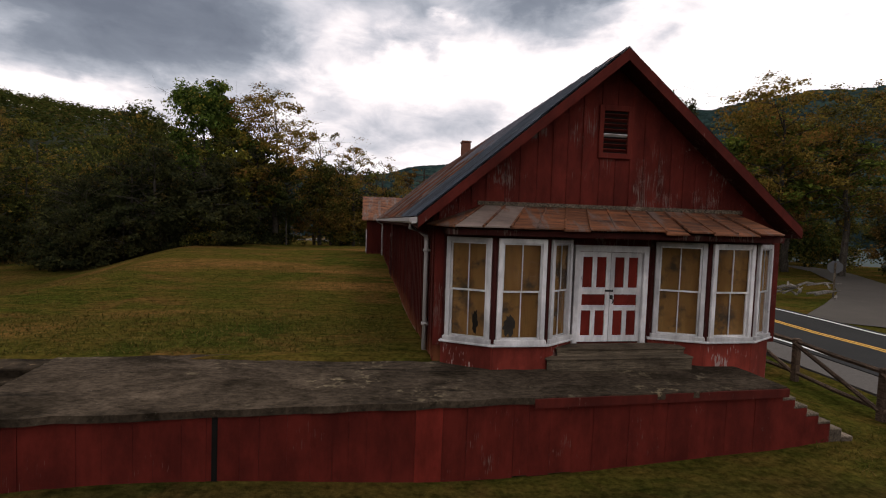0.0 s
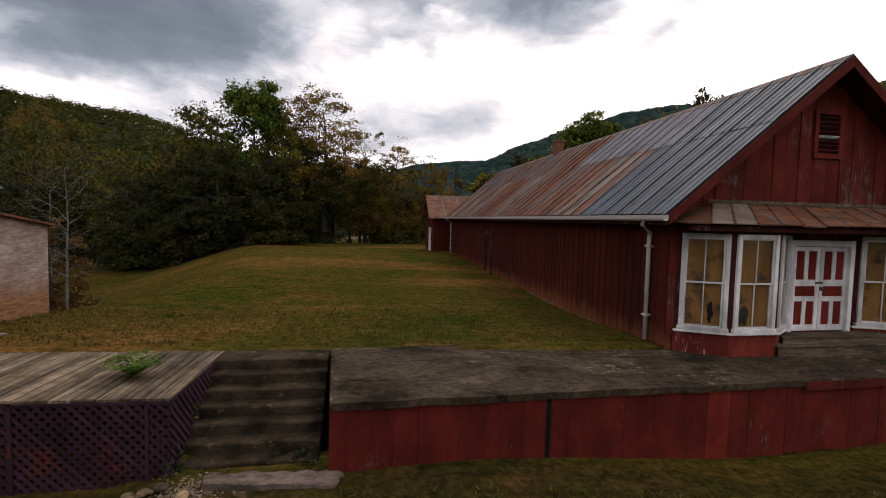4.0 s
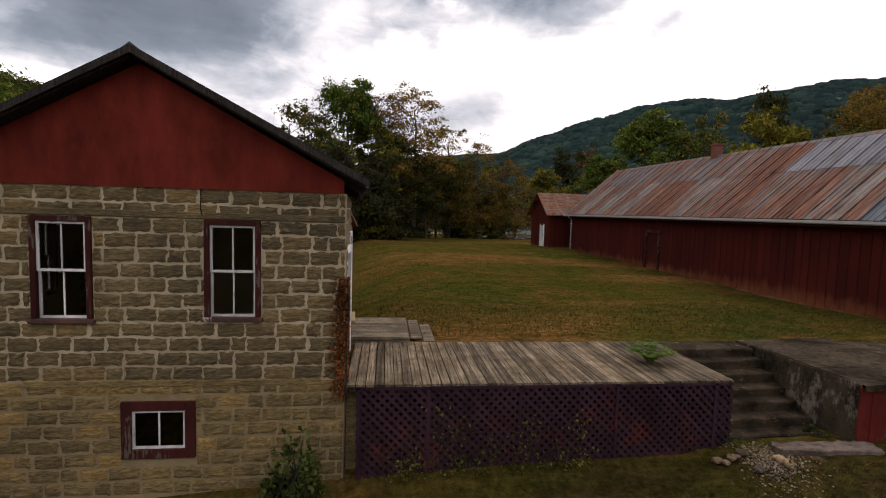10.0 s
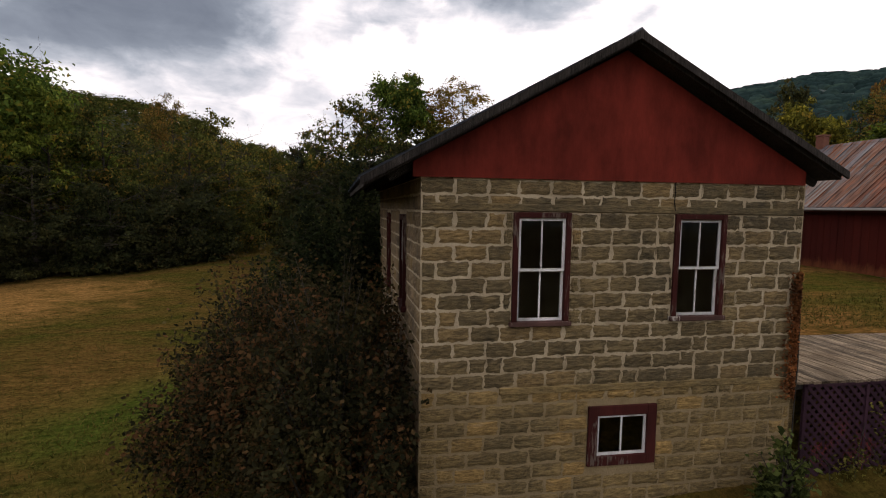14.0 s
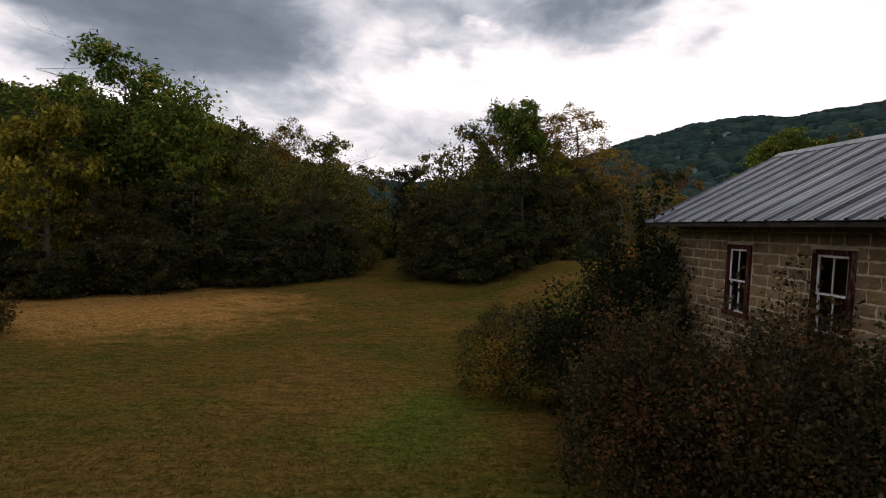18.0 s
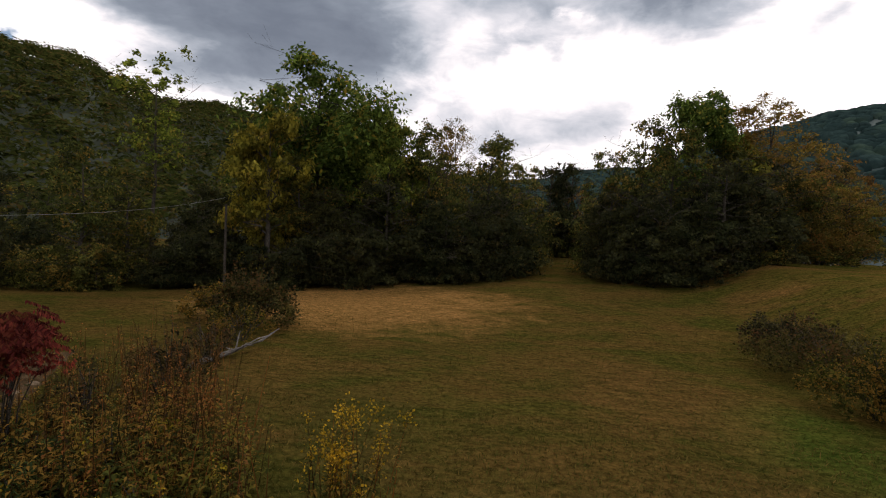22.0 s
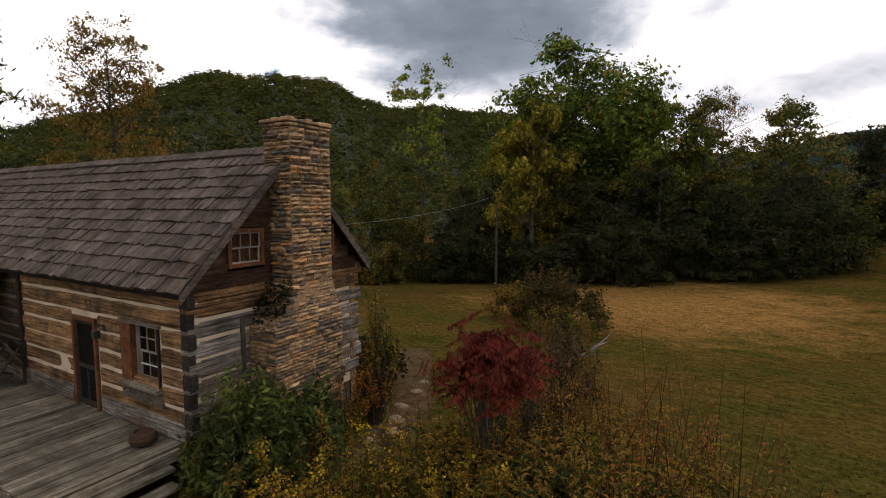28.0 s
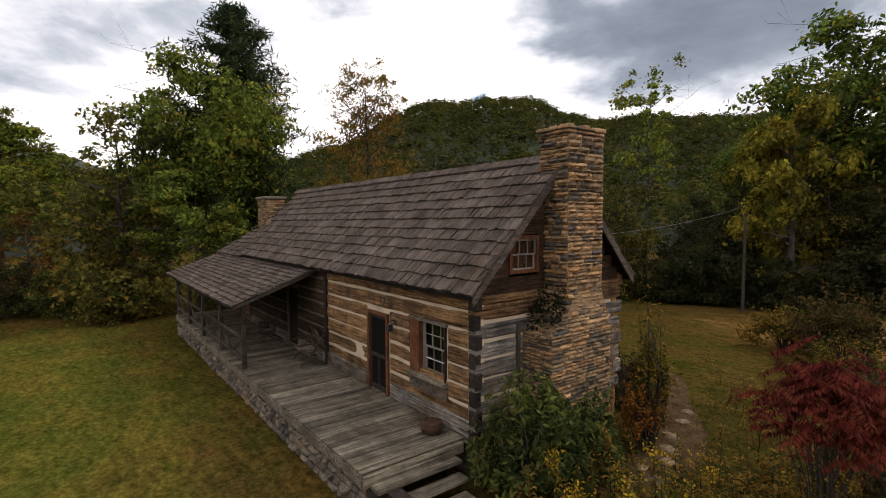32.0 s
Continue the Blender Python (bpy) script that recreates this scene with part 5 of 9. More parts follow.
# ---------------------------------------------------------------- loading dock, steps, wooden deck
def dock_top():
    m = Mat("stained_concrete", 1.0, spec=0.03)
    n = m.noise(0.8, 7, "World", (1, 1.5, 1), 0.65, 0.6)
    c = m.mix(m.ramp(n, (0.35, BLACK), (0.65, WHITE)), (0.016, 0.012, 0.008), (0.070, 0.053, 0.037))
    c = m.mix(m.ramp(m.noise(1.9, 6, "World"), (0.66, BLACK), (0.74, WHITE)), c, (0.15, 0.125, 0.085))
    c = m.mix(m.ramp(m.noise(0.45, 3, "World"), (0.54, BLACK), (0.64, WHITE)), c, m.mix(m.ramp(m.noise(7, 6, "World", (1, 1, 1), 0.7), (0.54, BLACK), (0.60, WHITE)), c, (0.15, 0.12, 0.075)))
    c = m.mix(m.ramp(m.noise(1.1, 7, "World", (0.35, 2.2, 1), 0.7, 0.4), (0.58, BLACK), (0.66, WHITE)), c, (0.012, 0.010, 0.008))
    c = m.mix(1.0, c, m.ramp(m.noise(9, 7, "World", (1, 1.6, 1), 0.75), (0.36, (0.5,) * 3), (0.64, (1.5,) * 3)), "MULTIPLY")
    c = m.mix(m.ramp(m.noise(38, 3, "World", (1, 1.8, 1)), (0.70, BLACK), (0.74, WHITE)), c, (0.19, 0.165, 0.125))
    m.color(c).bump(m.noise(25, 5, "World"), 0.4, 0.02)
    return m.m


M_dock = dock_top()


def mossy_concrete():
    m = Mat("old_concrete", 1.0, spec=0.03)
    c = m.mix(m.ramp(m.noise(1.6, 7, "World", (1, 1, 1.5), 0.7), (0.38, BLACK), (0.62, WHITE)), (0.013, 0.010, 0.007), (0.056, 0.042, 0.028))
    c = m.mix(m.ramp(m.noise(5, 7, "World", (1, 1, 2), 0.75), (0.60, BLACK), (0.67, WHITE)), c, (0.13, 0.095, 0.058))
    m.color(c).bump(m.noise(14, 6, "World"), 0.8, 0.03)
    return m.m


M_conc = mossy_concrete()


def stained_end():
    """Dark stained concrete with pale worn patches and runs."""
    m = Mat("stained_end_wall", 1.0, spec=0.03)
    c = m.mix(m.ramp(m.noise(2.2, 7, "World", (1, 1, 0.6), 0.7), (0.40, BLACK), (0.60, WHITE)), (0.016, 0.013, 0.009), (0.055, 0.042, 0.028))
    c = m.mix(m.ramp(m.noise(2.4, 7, "World", (1, 1.4, 0.7), 0.75), (0.52, BLACK), (0.62, WHITE)), c, (0.15, 0.125, 0.10))
    m.color(c).bump(m.noise(18, 6, "World"), 0.8, 0.03)
    return m.m


M_end_wall = stained_end()


def bm_prism_x(bm, outline, x0, x1):
    """An outline of (y, z) drawn out along x."""
    a = [bm.verts.new((x0, y, z)) for y, z in outline]
    b = [bm.verts.new((x1, y, z)) for y, z in outline]
    n = len(a)
    bm.faces.new(a)
    bm.faces.new(b[::-1])
    for i in range(n):
        bm.faces.new((a[i], b[i], b[(i + 1) % n], a[(i + 1) % n]))


def build_dock():
    d = thing("loading_dock", (-6.40, 7.10, 0), 5.4, "loading dock with red board front and stained dark concrete top", "dock")
    L, D, Z = 12.02, 2.5, 1.96
    d.rotation_euler.y = radians(0.45)
    bm = bmesh.new()
    n = 40
    g = np.random.default_rng(3)
    rows = []
    for j in range(7):
        y = -0.06 + (D + 0.06) * j / 6
        rows.append([bm.verts.new((L * i / n + 0.04, y + (g.normal() * 0.012 if j == 0 else 0), Z + 0.04 * j / 6 + g.normal() * 0.006)) for i in range(n + 1)])
    for a, b in zip(rows, rows[1:]):
        for i in range(n):
            bm.faces.new((a[i], a[i + 1], b[i + 1], b[i]))
    low = [bm.verts.new((v.co.x, v.co.y, v.co.z - 0.1)) for v in rows[0]]
    for i in range(n):
        bm.faces.new((low[i], low[i + 1], rows[0][i + 1], rows[0][i]))
    part("dock_slab", bm, M_dock, d)
    bm = bmesh.new()
    bm_prism_x(bm, [(0.02, 0.5), (D, 0.5), (D, Z + 0.03), (0.02, Z - 0.015)], 0.0, 0.055)
    part("end_wall", bm, M_end_wall, d)
    boxpart("dock_core", M_conc, d, 0.03, L, 0.02, D, 0.2, Z - 0.06)
    bd = unit_box("dock_board", M_red, 0.006)
    x = 0.0
    bright = unit_box("dock_board", M_red_panel, 0.015)
    while x < L - 0.02:
        w = min(random.uniform(0.22, 0.42), L - x)
        z0 = 0.70 + random.uniform(0.0, 0.07)
        piece("dock_board", bright if 5.6 < x < 5.95 else bd, d, (x + w / 2, 0.0 + random.uniform(-0.006, 0.008), (z0 + Z - 0.07) / 2), (0, random.uniform(-0.004, 0.004), 0), (w - random.choice((0.001, 0.002, 0.005)), 0.03, Z - 0.07 - z0))
        x += w
    boxpart("post", M_dark, d, 3.03, 3.10, -0.022, 0.0, 0.75, Z - 0.1)
    boxpart("cap_board", M_red_trim, d, 7.5, L + 0.05, -0.08, -0.03, Z - 0.16, Z - 0.02)
    # stepped cheek at the end
    for k in range(6):
        z = Z - 0.1 - 0.15 * (k + 1)
        x0 = L + 0.26 * k
        boxpart("stepped_board", M_red if k < 4 else M_grey_wood, d, x0, x0 + 0.27, 0.0, 0.04, 0.55, z)
        boxpart("tread", M_grey_wood, d, x0 - 0.02, x0 + 0.28, 0.0, 1.3, z, z + 0.05, bev=0.01)


def build_steps():
    s = thing("concrete_steps", (-8.62, 7.3, 0), 2.0, "mossy concrete steps up the bank between two decks", "steps")
    n = 7
    for k in range(n):
        z0, z1 = 0.85 + 0.16 * k, 0.85 + 0.16 * (k + 1)
        bm = bmesh.new()
        bm_box(bm, 0.0 + 0.01 * k, 2.06, 0.10 + 0.27 * k, 2.3, z0 - 0.2, z1, bev=0.02)
        bmesh.ops.subdivide_edges(bm, edges=[e for e in bm.edges if abs(e.verts[0].co.x - e.verts[1].co.x) > 1.0], cuts=11)
        for v in bm.verts:
            q = 0.022 * noise.noise(Vector((v.co.x * 3.1, k * 2.7, v.co.z * 3)))
            v.co += Vector((0, q, q * 0.8))
        part("step", bm, M_conc, s)
    c = thing("concrete_slab", (-7.87, 6.86, 1.0), -4, "broken pale concrete slab at the foot of the steps", "slab")
    bm = bmesh.new()
    g = random.Random(12)
    side = [(1.9 * k / 13, g.uniform(-0.035, 0.035)) for k in range(14)]
    back = [(1.92 - 1.9 * k / 11, 0.50 - 0.012 * k + g.uniform(-0.06, 0.05)) for k in range(12)]
    out = side + [(1.95 + g.uniform(-0.04, 0.04), y) for y in (0.12, 0.24, 0.36)] + back + [(-0.03 + g.uniform(-0.05, 0.05), y) for y in (0.34, 0.22, 0.1)]
    n = len(out)
    top = [bm.verts.new((x, y, 0.062 - 0.012 * x + g.uniform(-0.006, 0.006))) for x, y in out]
    low = [bm.verts.new((x + g.uniform(-0.02, 0.02), y - 0.012, -0.05)) for x, y in out]
    bm.faces.new(top)
    for i in range(n):
        bm.faces.new((low[i], low[(i + 1) % n], top[(i + 1) % n], top[i]))
    ms = Mat("worn_slab_concrete", 0.95, spec=0.05)
    cs = ms.mix(ms.ramp(ms.noise(2.4, 7, "World", (1, 1.6, 1), 0.7), (0.36, BLACK), (0.62, WHITE)), (0.040, 0.030, 0.022), (0.175, 0.135, 0.115))
    cs = ms.mix(ms.ramp(ms.noise(9, 6, "World", (1, 1, 1), 0.7), (0.60, BLACK), (0.68, WHITE)), cs, (0.035, 0.034, 0.016))
    c.scale = (0.84, 0.74, 1.0)
    part("slab", bm, ms.color(cs).bump(ms.noise(20, 6, "World"), 0.7, 0.03).m, c)
    # gravel spilt beside the slab
    gr = thing("gravel_spill", (0, 0, 0), 0, "pale gravel spilt on the soil beside the slab", "gravel", kind="stuff")
    q = np.random.default_rng(44)
    vs, fs = [], []
    for k in range(1100):
        x, y = -8.1 + q.normal() * 0.22, 6.75 + q.normal() * 0.24
        r2 = ((x + 7.55) / 1.45) ** 2 + ((y - 6.95) / 0.78) ** 2
        z = max(gz(x, y), 0.54 + 0.46 * max(0.0, 1 - r2) ** 0.8) + 0.005
        r = q.uniform(0.008, 0.024)
        o = len(vs)
        for dx, dy, dz in ((1, 0, 0), (0, 1, 0), (-1, 0, 0), (0, -1, 0), (0, 0, 0.8), (0, 0, -0.8)):
            vs.append((x + dx * r * q.uniform(0.7, 1.3), y + dy * r * q.uniform(0.7, 1.3), z + dz * r))
        fs += [(o + i, o + (i + 1) % 4, o + 4) for i in range(4)] + [(o + (i + 1) % 4, o + i, o + 5) for i in range(4)]
    mg = Mat("pale_gravel", 0.95, spec=0.05)
    part("pebbles", mesh_of("pebbles", vs, fs, mg.color(mg.ramp(mg.island(), (0.0, (0.05, 0.037, 0.022)), (0.6, (0.15, 0.115, 0.075)), (1.0, (0.26, 0.21, 0.16)))).m), None, gr)
    m = thing("rubble_mound", (-7.55, 6.95, 0.0), 0, "gravelly brown soil and rubble at the foot of the steps", "rubble")
    bm = bmesh.new()
    g = np.random.default_rng(6)
    rings = [[bm.verts.new((1.45 * r * math.cos(a), 0.78 * r * math.sin(a), 0.54 + 0.46 * (1 - r * r) ** 0.8 + g.normal() * 0.018)) for a in np.linspace(0, 2 * math.pi, 33)[:-1]] for r in np.linspace(0.06, 1.0, 10)]
    for p, q in zip(rings, rings[1:]):
        for i in range(32):
            bm.faces.new((p[i], p[(i + 1) % 32], q[(i + 1) % 32], q[i]))
    bm.faces.new(rings[0])
    part("soil", bm, M_soil, m)


def build_wood_deck():
    d = thing("wooden_deck", (-14.42, 7.30, 0), 0, "weathered grey wooden deck with a dark lattice skirt", "deck")
    L, Z = 6.0, 1.99
    wood = bare_wood("weathered_deck_board", (0.052, 0.036, 0.022), (0.285, 0.222, 0.155), (5, 0.16, 5), (0.115, 0.080, 0.046), amount=0.55, space="World")
    bd = unit_box("deck_board", wood, 0.012)
    lat = painted_wood("dark_plum_paint", (0.044, 0.020, 0.031), (0.115, 0.022, 0.016), 0.60)
    x = 0.07
    while x < L - 0.03:
        w = min(random.uniform(0.125, 0.15), L - x)
        piece("deck_board", bd, d, (x + w / 2, 1.10 + random.uniform(-0.01, 0.01), Z - 0.02 + random.uniform(-0.004, 0.004)), (0, 0, random.uniform(-0.003, 0.003)), (w - random.uniform(0.009, 0.018), 2.26 + random.uniform(-0.02, 0.02), 0.035))
        x += w
    boxpart("rim_joist", M_old_dark_wood, d, 0.06, L, 0.012, 0.06, Z - 0.12, Z - 0.04)
    boxpart("rim_joist", lat, d, L - 0.05, L, 0.05, 2.2, Z - 0.2, Z - 0.04)
    # added dark sheet, stands in for the shade under the deck
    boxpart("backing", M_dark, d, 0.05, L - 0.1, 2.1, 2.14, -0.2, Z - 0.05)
    lat_m = unit_box("lattice_slat", lat, 0.05)
    # lattice in panels
    X0 = 0.24
    boxpart("pier", M_block_low, d, 0.07, 0.24, 0.14, 0.34, -0.1, Z - 0.05)
    edges = [X0, 1.24, 2.6, 4.1, 5.7, L]
    for a, b in zip(edges, edges[1:]):
        boxpart("lattice_frame", lat, d, a, a + 0.045, -0.03, 0.01, 0.05, Z - 0.05)
    boxpart("lattice_frame", lat, d, X0, L, -0.03, -0.018, Z - 0.075, Z - 0.04)
    z0, z1 = 0.10, Z - 0.06
    for sgn, yy in ((1, 0.0), (-1, -0.012)):
        c = -(z1 - z0)
        while c < L:
            # a slat from (c, z0) rising at 45 degrees, clipped to the frame
            a, b = max(X0, c), min(L, c + (z1 - z0))
            if b - a > 0.1:
                za, zb_ = (z0 + a - c, z0 + b - c) if sgn > 0 else (z1 - (a - c), z1 - (b - c))
                m = ((a + b) / 2, yy, (za + zb_) / 2)
                piece("lattice_slat", lat_m, d, m, (0, -sgn * math.pi / 4, 0), ((b - a) * math.sqrt(2), 0.01, 0.048))
            c += 0.132
    c = -(z1 - z0)
    for sgn, xx in ((1, L), (-1, L + 0.012)):
        c = -(z1 - z0)
        while c < 2.1:
            a, b = max(0.0, c), min(2.1, c + (z1 - z0))
            if b - a > 0.1:
                za, zb_ = (z0 + a - c, z0 + b - c) if sgn > 0 else (z1 - (a - c), z1 - (b - c))
                piece("lattice_slat", lat_m, d, (xx, (a + b) / 2, (za + zb_) / 2), (sgn * math.pi / 4, 0, 0), (0.01, (b - a) * math.sqrt(2), 0.048))
            c += 0.132
    # second small platform with steps at the far door
    p = thing("porch_platform", (-14.58, 9.55, 0), 0, "small grey board platform with three wooden steps", "platform")
    plat = bare_wood("weathered_platform_board", (0.060, 0.044, 0.030), (0.30, 0.245, 0.18), (0.16, 5, 5), (0.13, 0.095, 0.06), amount=0.4, space="World")
    pb = unit_box("deck_board", plat, 0.012)
    for k in range(12):
        piece("deck_board", pb, p, (0.62, 0.08 + 0.14 * k, 2.06), (0, 0, math.pi / 2), (0.132, 1.22, 0.035))
    boxpart("rim_joist", plat, p, 1.2, 1.25, 0.0, 1.7, 1.8, 2.04)
    boxpart("rim_joist", plat, p, 0.02, 1.2, 0.0, 0.03, 1.8, 2.04)
    for k in range(3):
        boxpart("step_tread", plat, p, 1.27 + 0.25 * k, 1.49 + 0.25 * k, 0.1 - 0.05 * k, 1.6 - 0.2 * k, 2.045 - 0.05 * k - 0.04, 2.045 - 0.05 * k, bev=0.008)
    boxpart("step_stringer", M_old_dark_wood, p, 1.25, 1.95, 0.3, 0.35, 1.6, 1.76)


build_dock()
build_steps()
build_wood_deck()


# ---------------------------------------------------------------- log cabin
M_log = bare_wood("brown_hewn_log", (0.026, 0.015, 0.009), (0.34, 0.195, 0.09), (0.22, 5, 5), (0.060, 0.042, 0.028), amount=0.45)
M_log_grey = bare_wood("grey_hewn_log", (0.028, 0.025, 0.022), (0.30, 0.265, 0.23), (0.2, 6, 6), (0.13, 0.082, 0.045), amount=0.4)
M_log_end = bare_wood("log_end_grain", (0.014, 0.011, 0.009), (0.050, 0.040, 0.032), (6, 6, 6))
M_sash_old = painted_wood("worn_grey_sash_paint", (0.30, 0.27, 0.235), (0.12, 0.08, 0.05), 0.62)
M_chink = plain("lime_chinking", (0.43, 0.345, 0.25), 0.95, 0.42, 2.2, bump=0.7)
# same lime chinking, darkened in colour for the shade of the porch
M_chink_shaded = plain("porch_shaded_chinking", (0.13, 0.10, 0.072), 0.95, 0.35, 3, bump=0.5)
# copy of the brown log with the porch shade put into its colour
M_log_shaded = bare_wood("porch_shaded_log", (0.016, 0.012, 0.009), (0.085, 0.060, 0.038), (0.22, 5, 5), amount=0.4)
M_shake = bare_wood("weathered_shake", (0.046, 0.036, 0.031), (0.150, 0.120, 0.102), (3.0, 0.4, 3.0), (0.085, 0.062, 0.047), amount=0.3)
M_shake_joined = bare_wood("weathered_shake_far", (0.046, 0.036, 0.031), (0.150, 0.120, 0.102), (5, 0.8, 0.8), (0.085, 0.062, 0.047), island=True, amount=0.3)
M_siding = bare_wood("brown_gable_board", (0.030, 0.017, 0.010), (0.095, 0.055, 0.033), (5, 0.4, 5), space="World")
M_porch = bare_wood("grey_porch_board", (0.040, 0.036, 0.028), (0.245, 0.212, 0.158), (6, 0.12, 6), (0.085, 0.070, 0.048), amount=0.5, space="World")
M_frame_wood = bare_wood("red_brown_frame", (0.10, 0.038, 0.018), (0.22, 0.095, 0.045), (9, 9, 0.9))
M_rail = bare_wood("dark_porch_wood", (0.034, 0.027, 0.021), (0.105, 0.086, 0.067))


def stone_material(name, tone, island):
    m = Mat(name, 0.9)
    r = m.island() if island else m.random()
    c = m.ramp(r, (0.0, tuple(v * 0.38 for v in tone)), (0.16, (tone[1] * 0.62, tone[1] * 0.56, tone[1] * 0.48)), (0.28, tuple(v * 0.8 for v in tone)), (0.45, tone), (0.8, tuple(v * 1.3 for v in tone)), (0.88, (tone[0] * 1.5, tone[1] * 1.2, tone[2] * 0.9)), (1.0, tuple(v * 1.9 for v in tone)))
    c = m.mix(1.0, c, m.ramp(m.noise(9, 7, "World", (1, 1, 2.5), 0.72), (0.36, (0.45,) * 3), (0.64, (1.4,) * 3)), "MULTIPLY")
    m.color(c).bump(m.noise(14, 6, "World", (1, 1, 2)), 0.7, 0.03)
    return m.m


M_stone = stone_material("chimney_fieldstone", (0.215, 0.138, 0.073), False)
M_stone_joined = stone_material("chimney_fieldstone_far", (0.200, 0.130, 0.070), True)
M_stone_grey = stone_material("grey_wall_stone", (0.100, 0.084, 0.062), True)
M_stone_dark = stone_material("blackened_stone", (0.040, 0.036, 0.030), False)
M_moss = leafy("dark_moss", (0.010, 0.013, 0.006), (0.03, 0.034, 0.014))

CABIN = (-46.18, 6.55, 0.05)


def shake_mesh(name, w, l, seed, mat):
    """A split shake: wedge, thick at its butt, with an uneven lower edge; x across, y up the slope, z out."""
    g = np.random.default_rng(seed)
    n = 3
    v = []
    for i in range(n + 1):
        x = w * (i / n - 0.5)
        e = g.normal() * 0.011
        b = 0.062 + g.normal() * 0.010
        v += [(x, e, 0.0), (x, e, b), (x, l, 0.006)]
    f = []
    for i in range(n):
        a, b = 3 * i, 3 * i + 3
        f += [(a, b, b + 1, a + 1), (a + 1, b + 1, b + 2, a + 2)]
    f += [(0, 1, 2), (3 * n, 3 * n + 2, 3 * n + 1)]
    return mesh_of(name, v, f, mat)


def shake_slope(parent, x0, x1, y_eave, z_eave, y_ridge, z_ridge, near_x, exposure=0.31, name="shake", limit=300):
    """Courses of shakes on a slope that rises from y_eave to y_ridge; those east of near_x are pieces, the rest one part."""
    run, rise = y_ridge - y_eave, z_ridge - z_eave
    length, s = math.hypot(run, rise), 1 if run > 0 else -1
    up = Vector((0, run / length, rise / length))
    along = Vector((s, 0, 0))
    nrm = along.cross(up)
    meshes = [shake_mesh(name, 1.0, exposure * 1.5, 40 + k, M_shake) for k in range(8)]
    vs, fs, made = [], [], 0
    rows = int(length / exposure)
    g = random.Random(int(abs(x0) * 10))
    for r in range(rows + 1):
        d = r * exposure
        if d > length - 0.1:
            break
        short = min(1.0, (length - d + 0.03) / (exposure * 1.5))
        x = x0 - g.uniform(0, 0.15)
        while x < x1:
            w = g.uniform(0.12, 0.26) if g.random() < 0.7 else g.uniform(0.26, 0.42)
            a, b = max(x, x0), min(x + w, x1)
            x += w
            if b - a < 0.05:
                continue
            c = Vector(((a + b) / 2, y_eave, z_eave)) + up * (d + g.uniform(-0.014, 0.014)) + nrm * g.uniform(0.002, 0.014)
            tilt = g.uniform(-0.02, 0.035)
            u2 = (up + nrm * (-tilt)).normalized()
            n2 = along.cross(u2)
            mat = Matrix(((along.x * (b - a - 0.014), u2.x, n2.x, c.x), (along.y, u2.y, n2.y, c.y), (along.z, u2.z, n2.z, c.z), (0, 0, 0, 1))) @ Matrix.Diagonal((1, short, 1, 1))
            me = meshes[g.randrange(8)]
            if a > near_x and made < limit:
                ob = piece(name, me, parent)
                ob.matrix_basis = mat
                made += 1
            else:
                o = len(vs)
                vs += [mat @ p.co for p in me.vertices]
                fs += [tuple(o + i for i in f.vertices) for f in me.polygons]
    if vs:
        ob = new(name + "_courses", mesh_of(name + "_courses", vs, fs, M_shake_joined))
        ob.parent = parent
        tagged(ob, kind="stuff")


def log_bm(length, h, d, seed, end=0.0):
    """A hewn log along x: flat faces with axe marks, waney edges."""
    g = np.random.default_rng(seed)
    bm = bmesh.new()
    n = max(3, int(length / 0.4))
    rings = []
    for i in range(n + 1):
        x = length * i / n
        j = g.normal(size=8) * 0.008
        hh, dd = h / 2, d / 2
        pr = [(-dd + j[0], -hh * 0.72 + j[1]), (-dd * 0.75, -hh + j[2]), (dd, -hh), (dd, hh), (-dd * 0.75, hh + j[3]), (-dd + j[4], hh * 0.72 + j[5])]
        rings.append([bm.verts.new((x, a, b)) for a, b in pr])
    for a, b in zip(rings, rings[1:]):
        for k in range(6):
            bm.faces.new((a[k], a[(k + 1) % 6], b[(k + 1) % 6], b[k]))
    bm.faces.new(rings[0][::-1])
    bm.faces.new(rings[-1])
    return bm


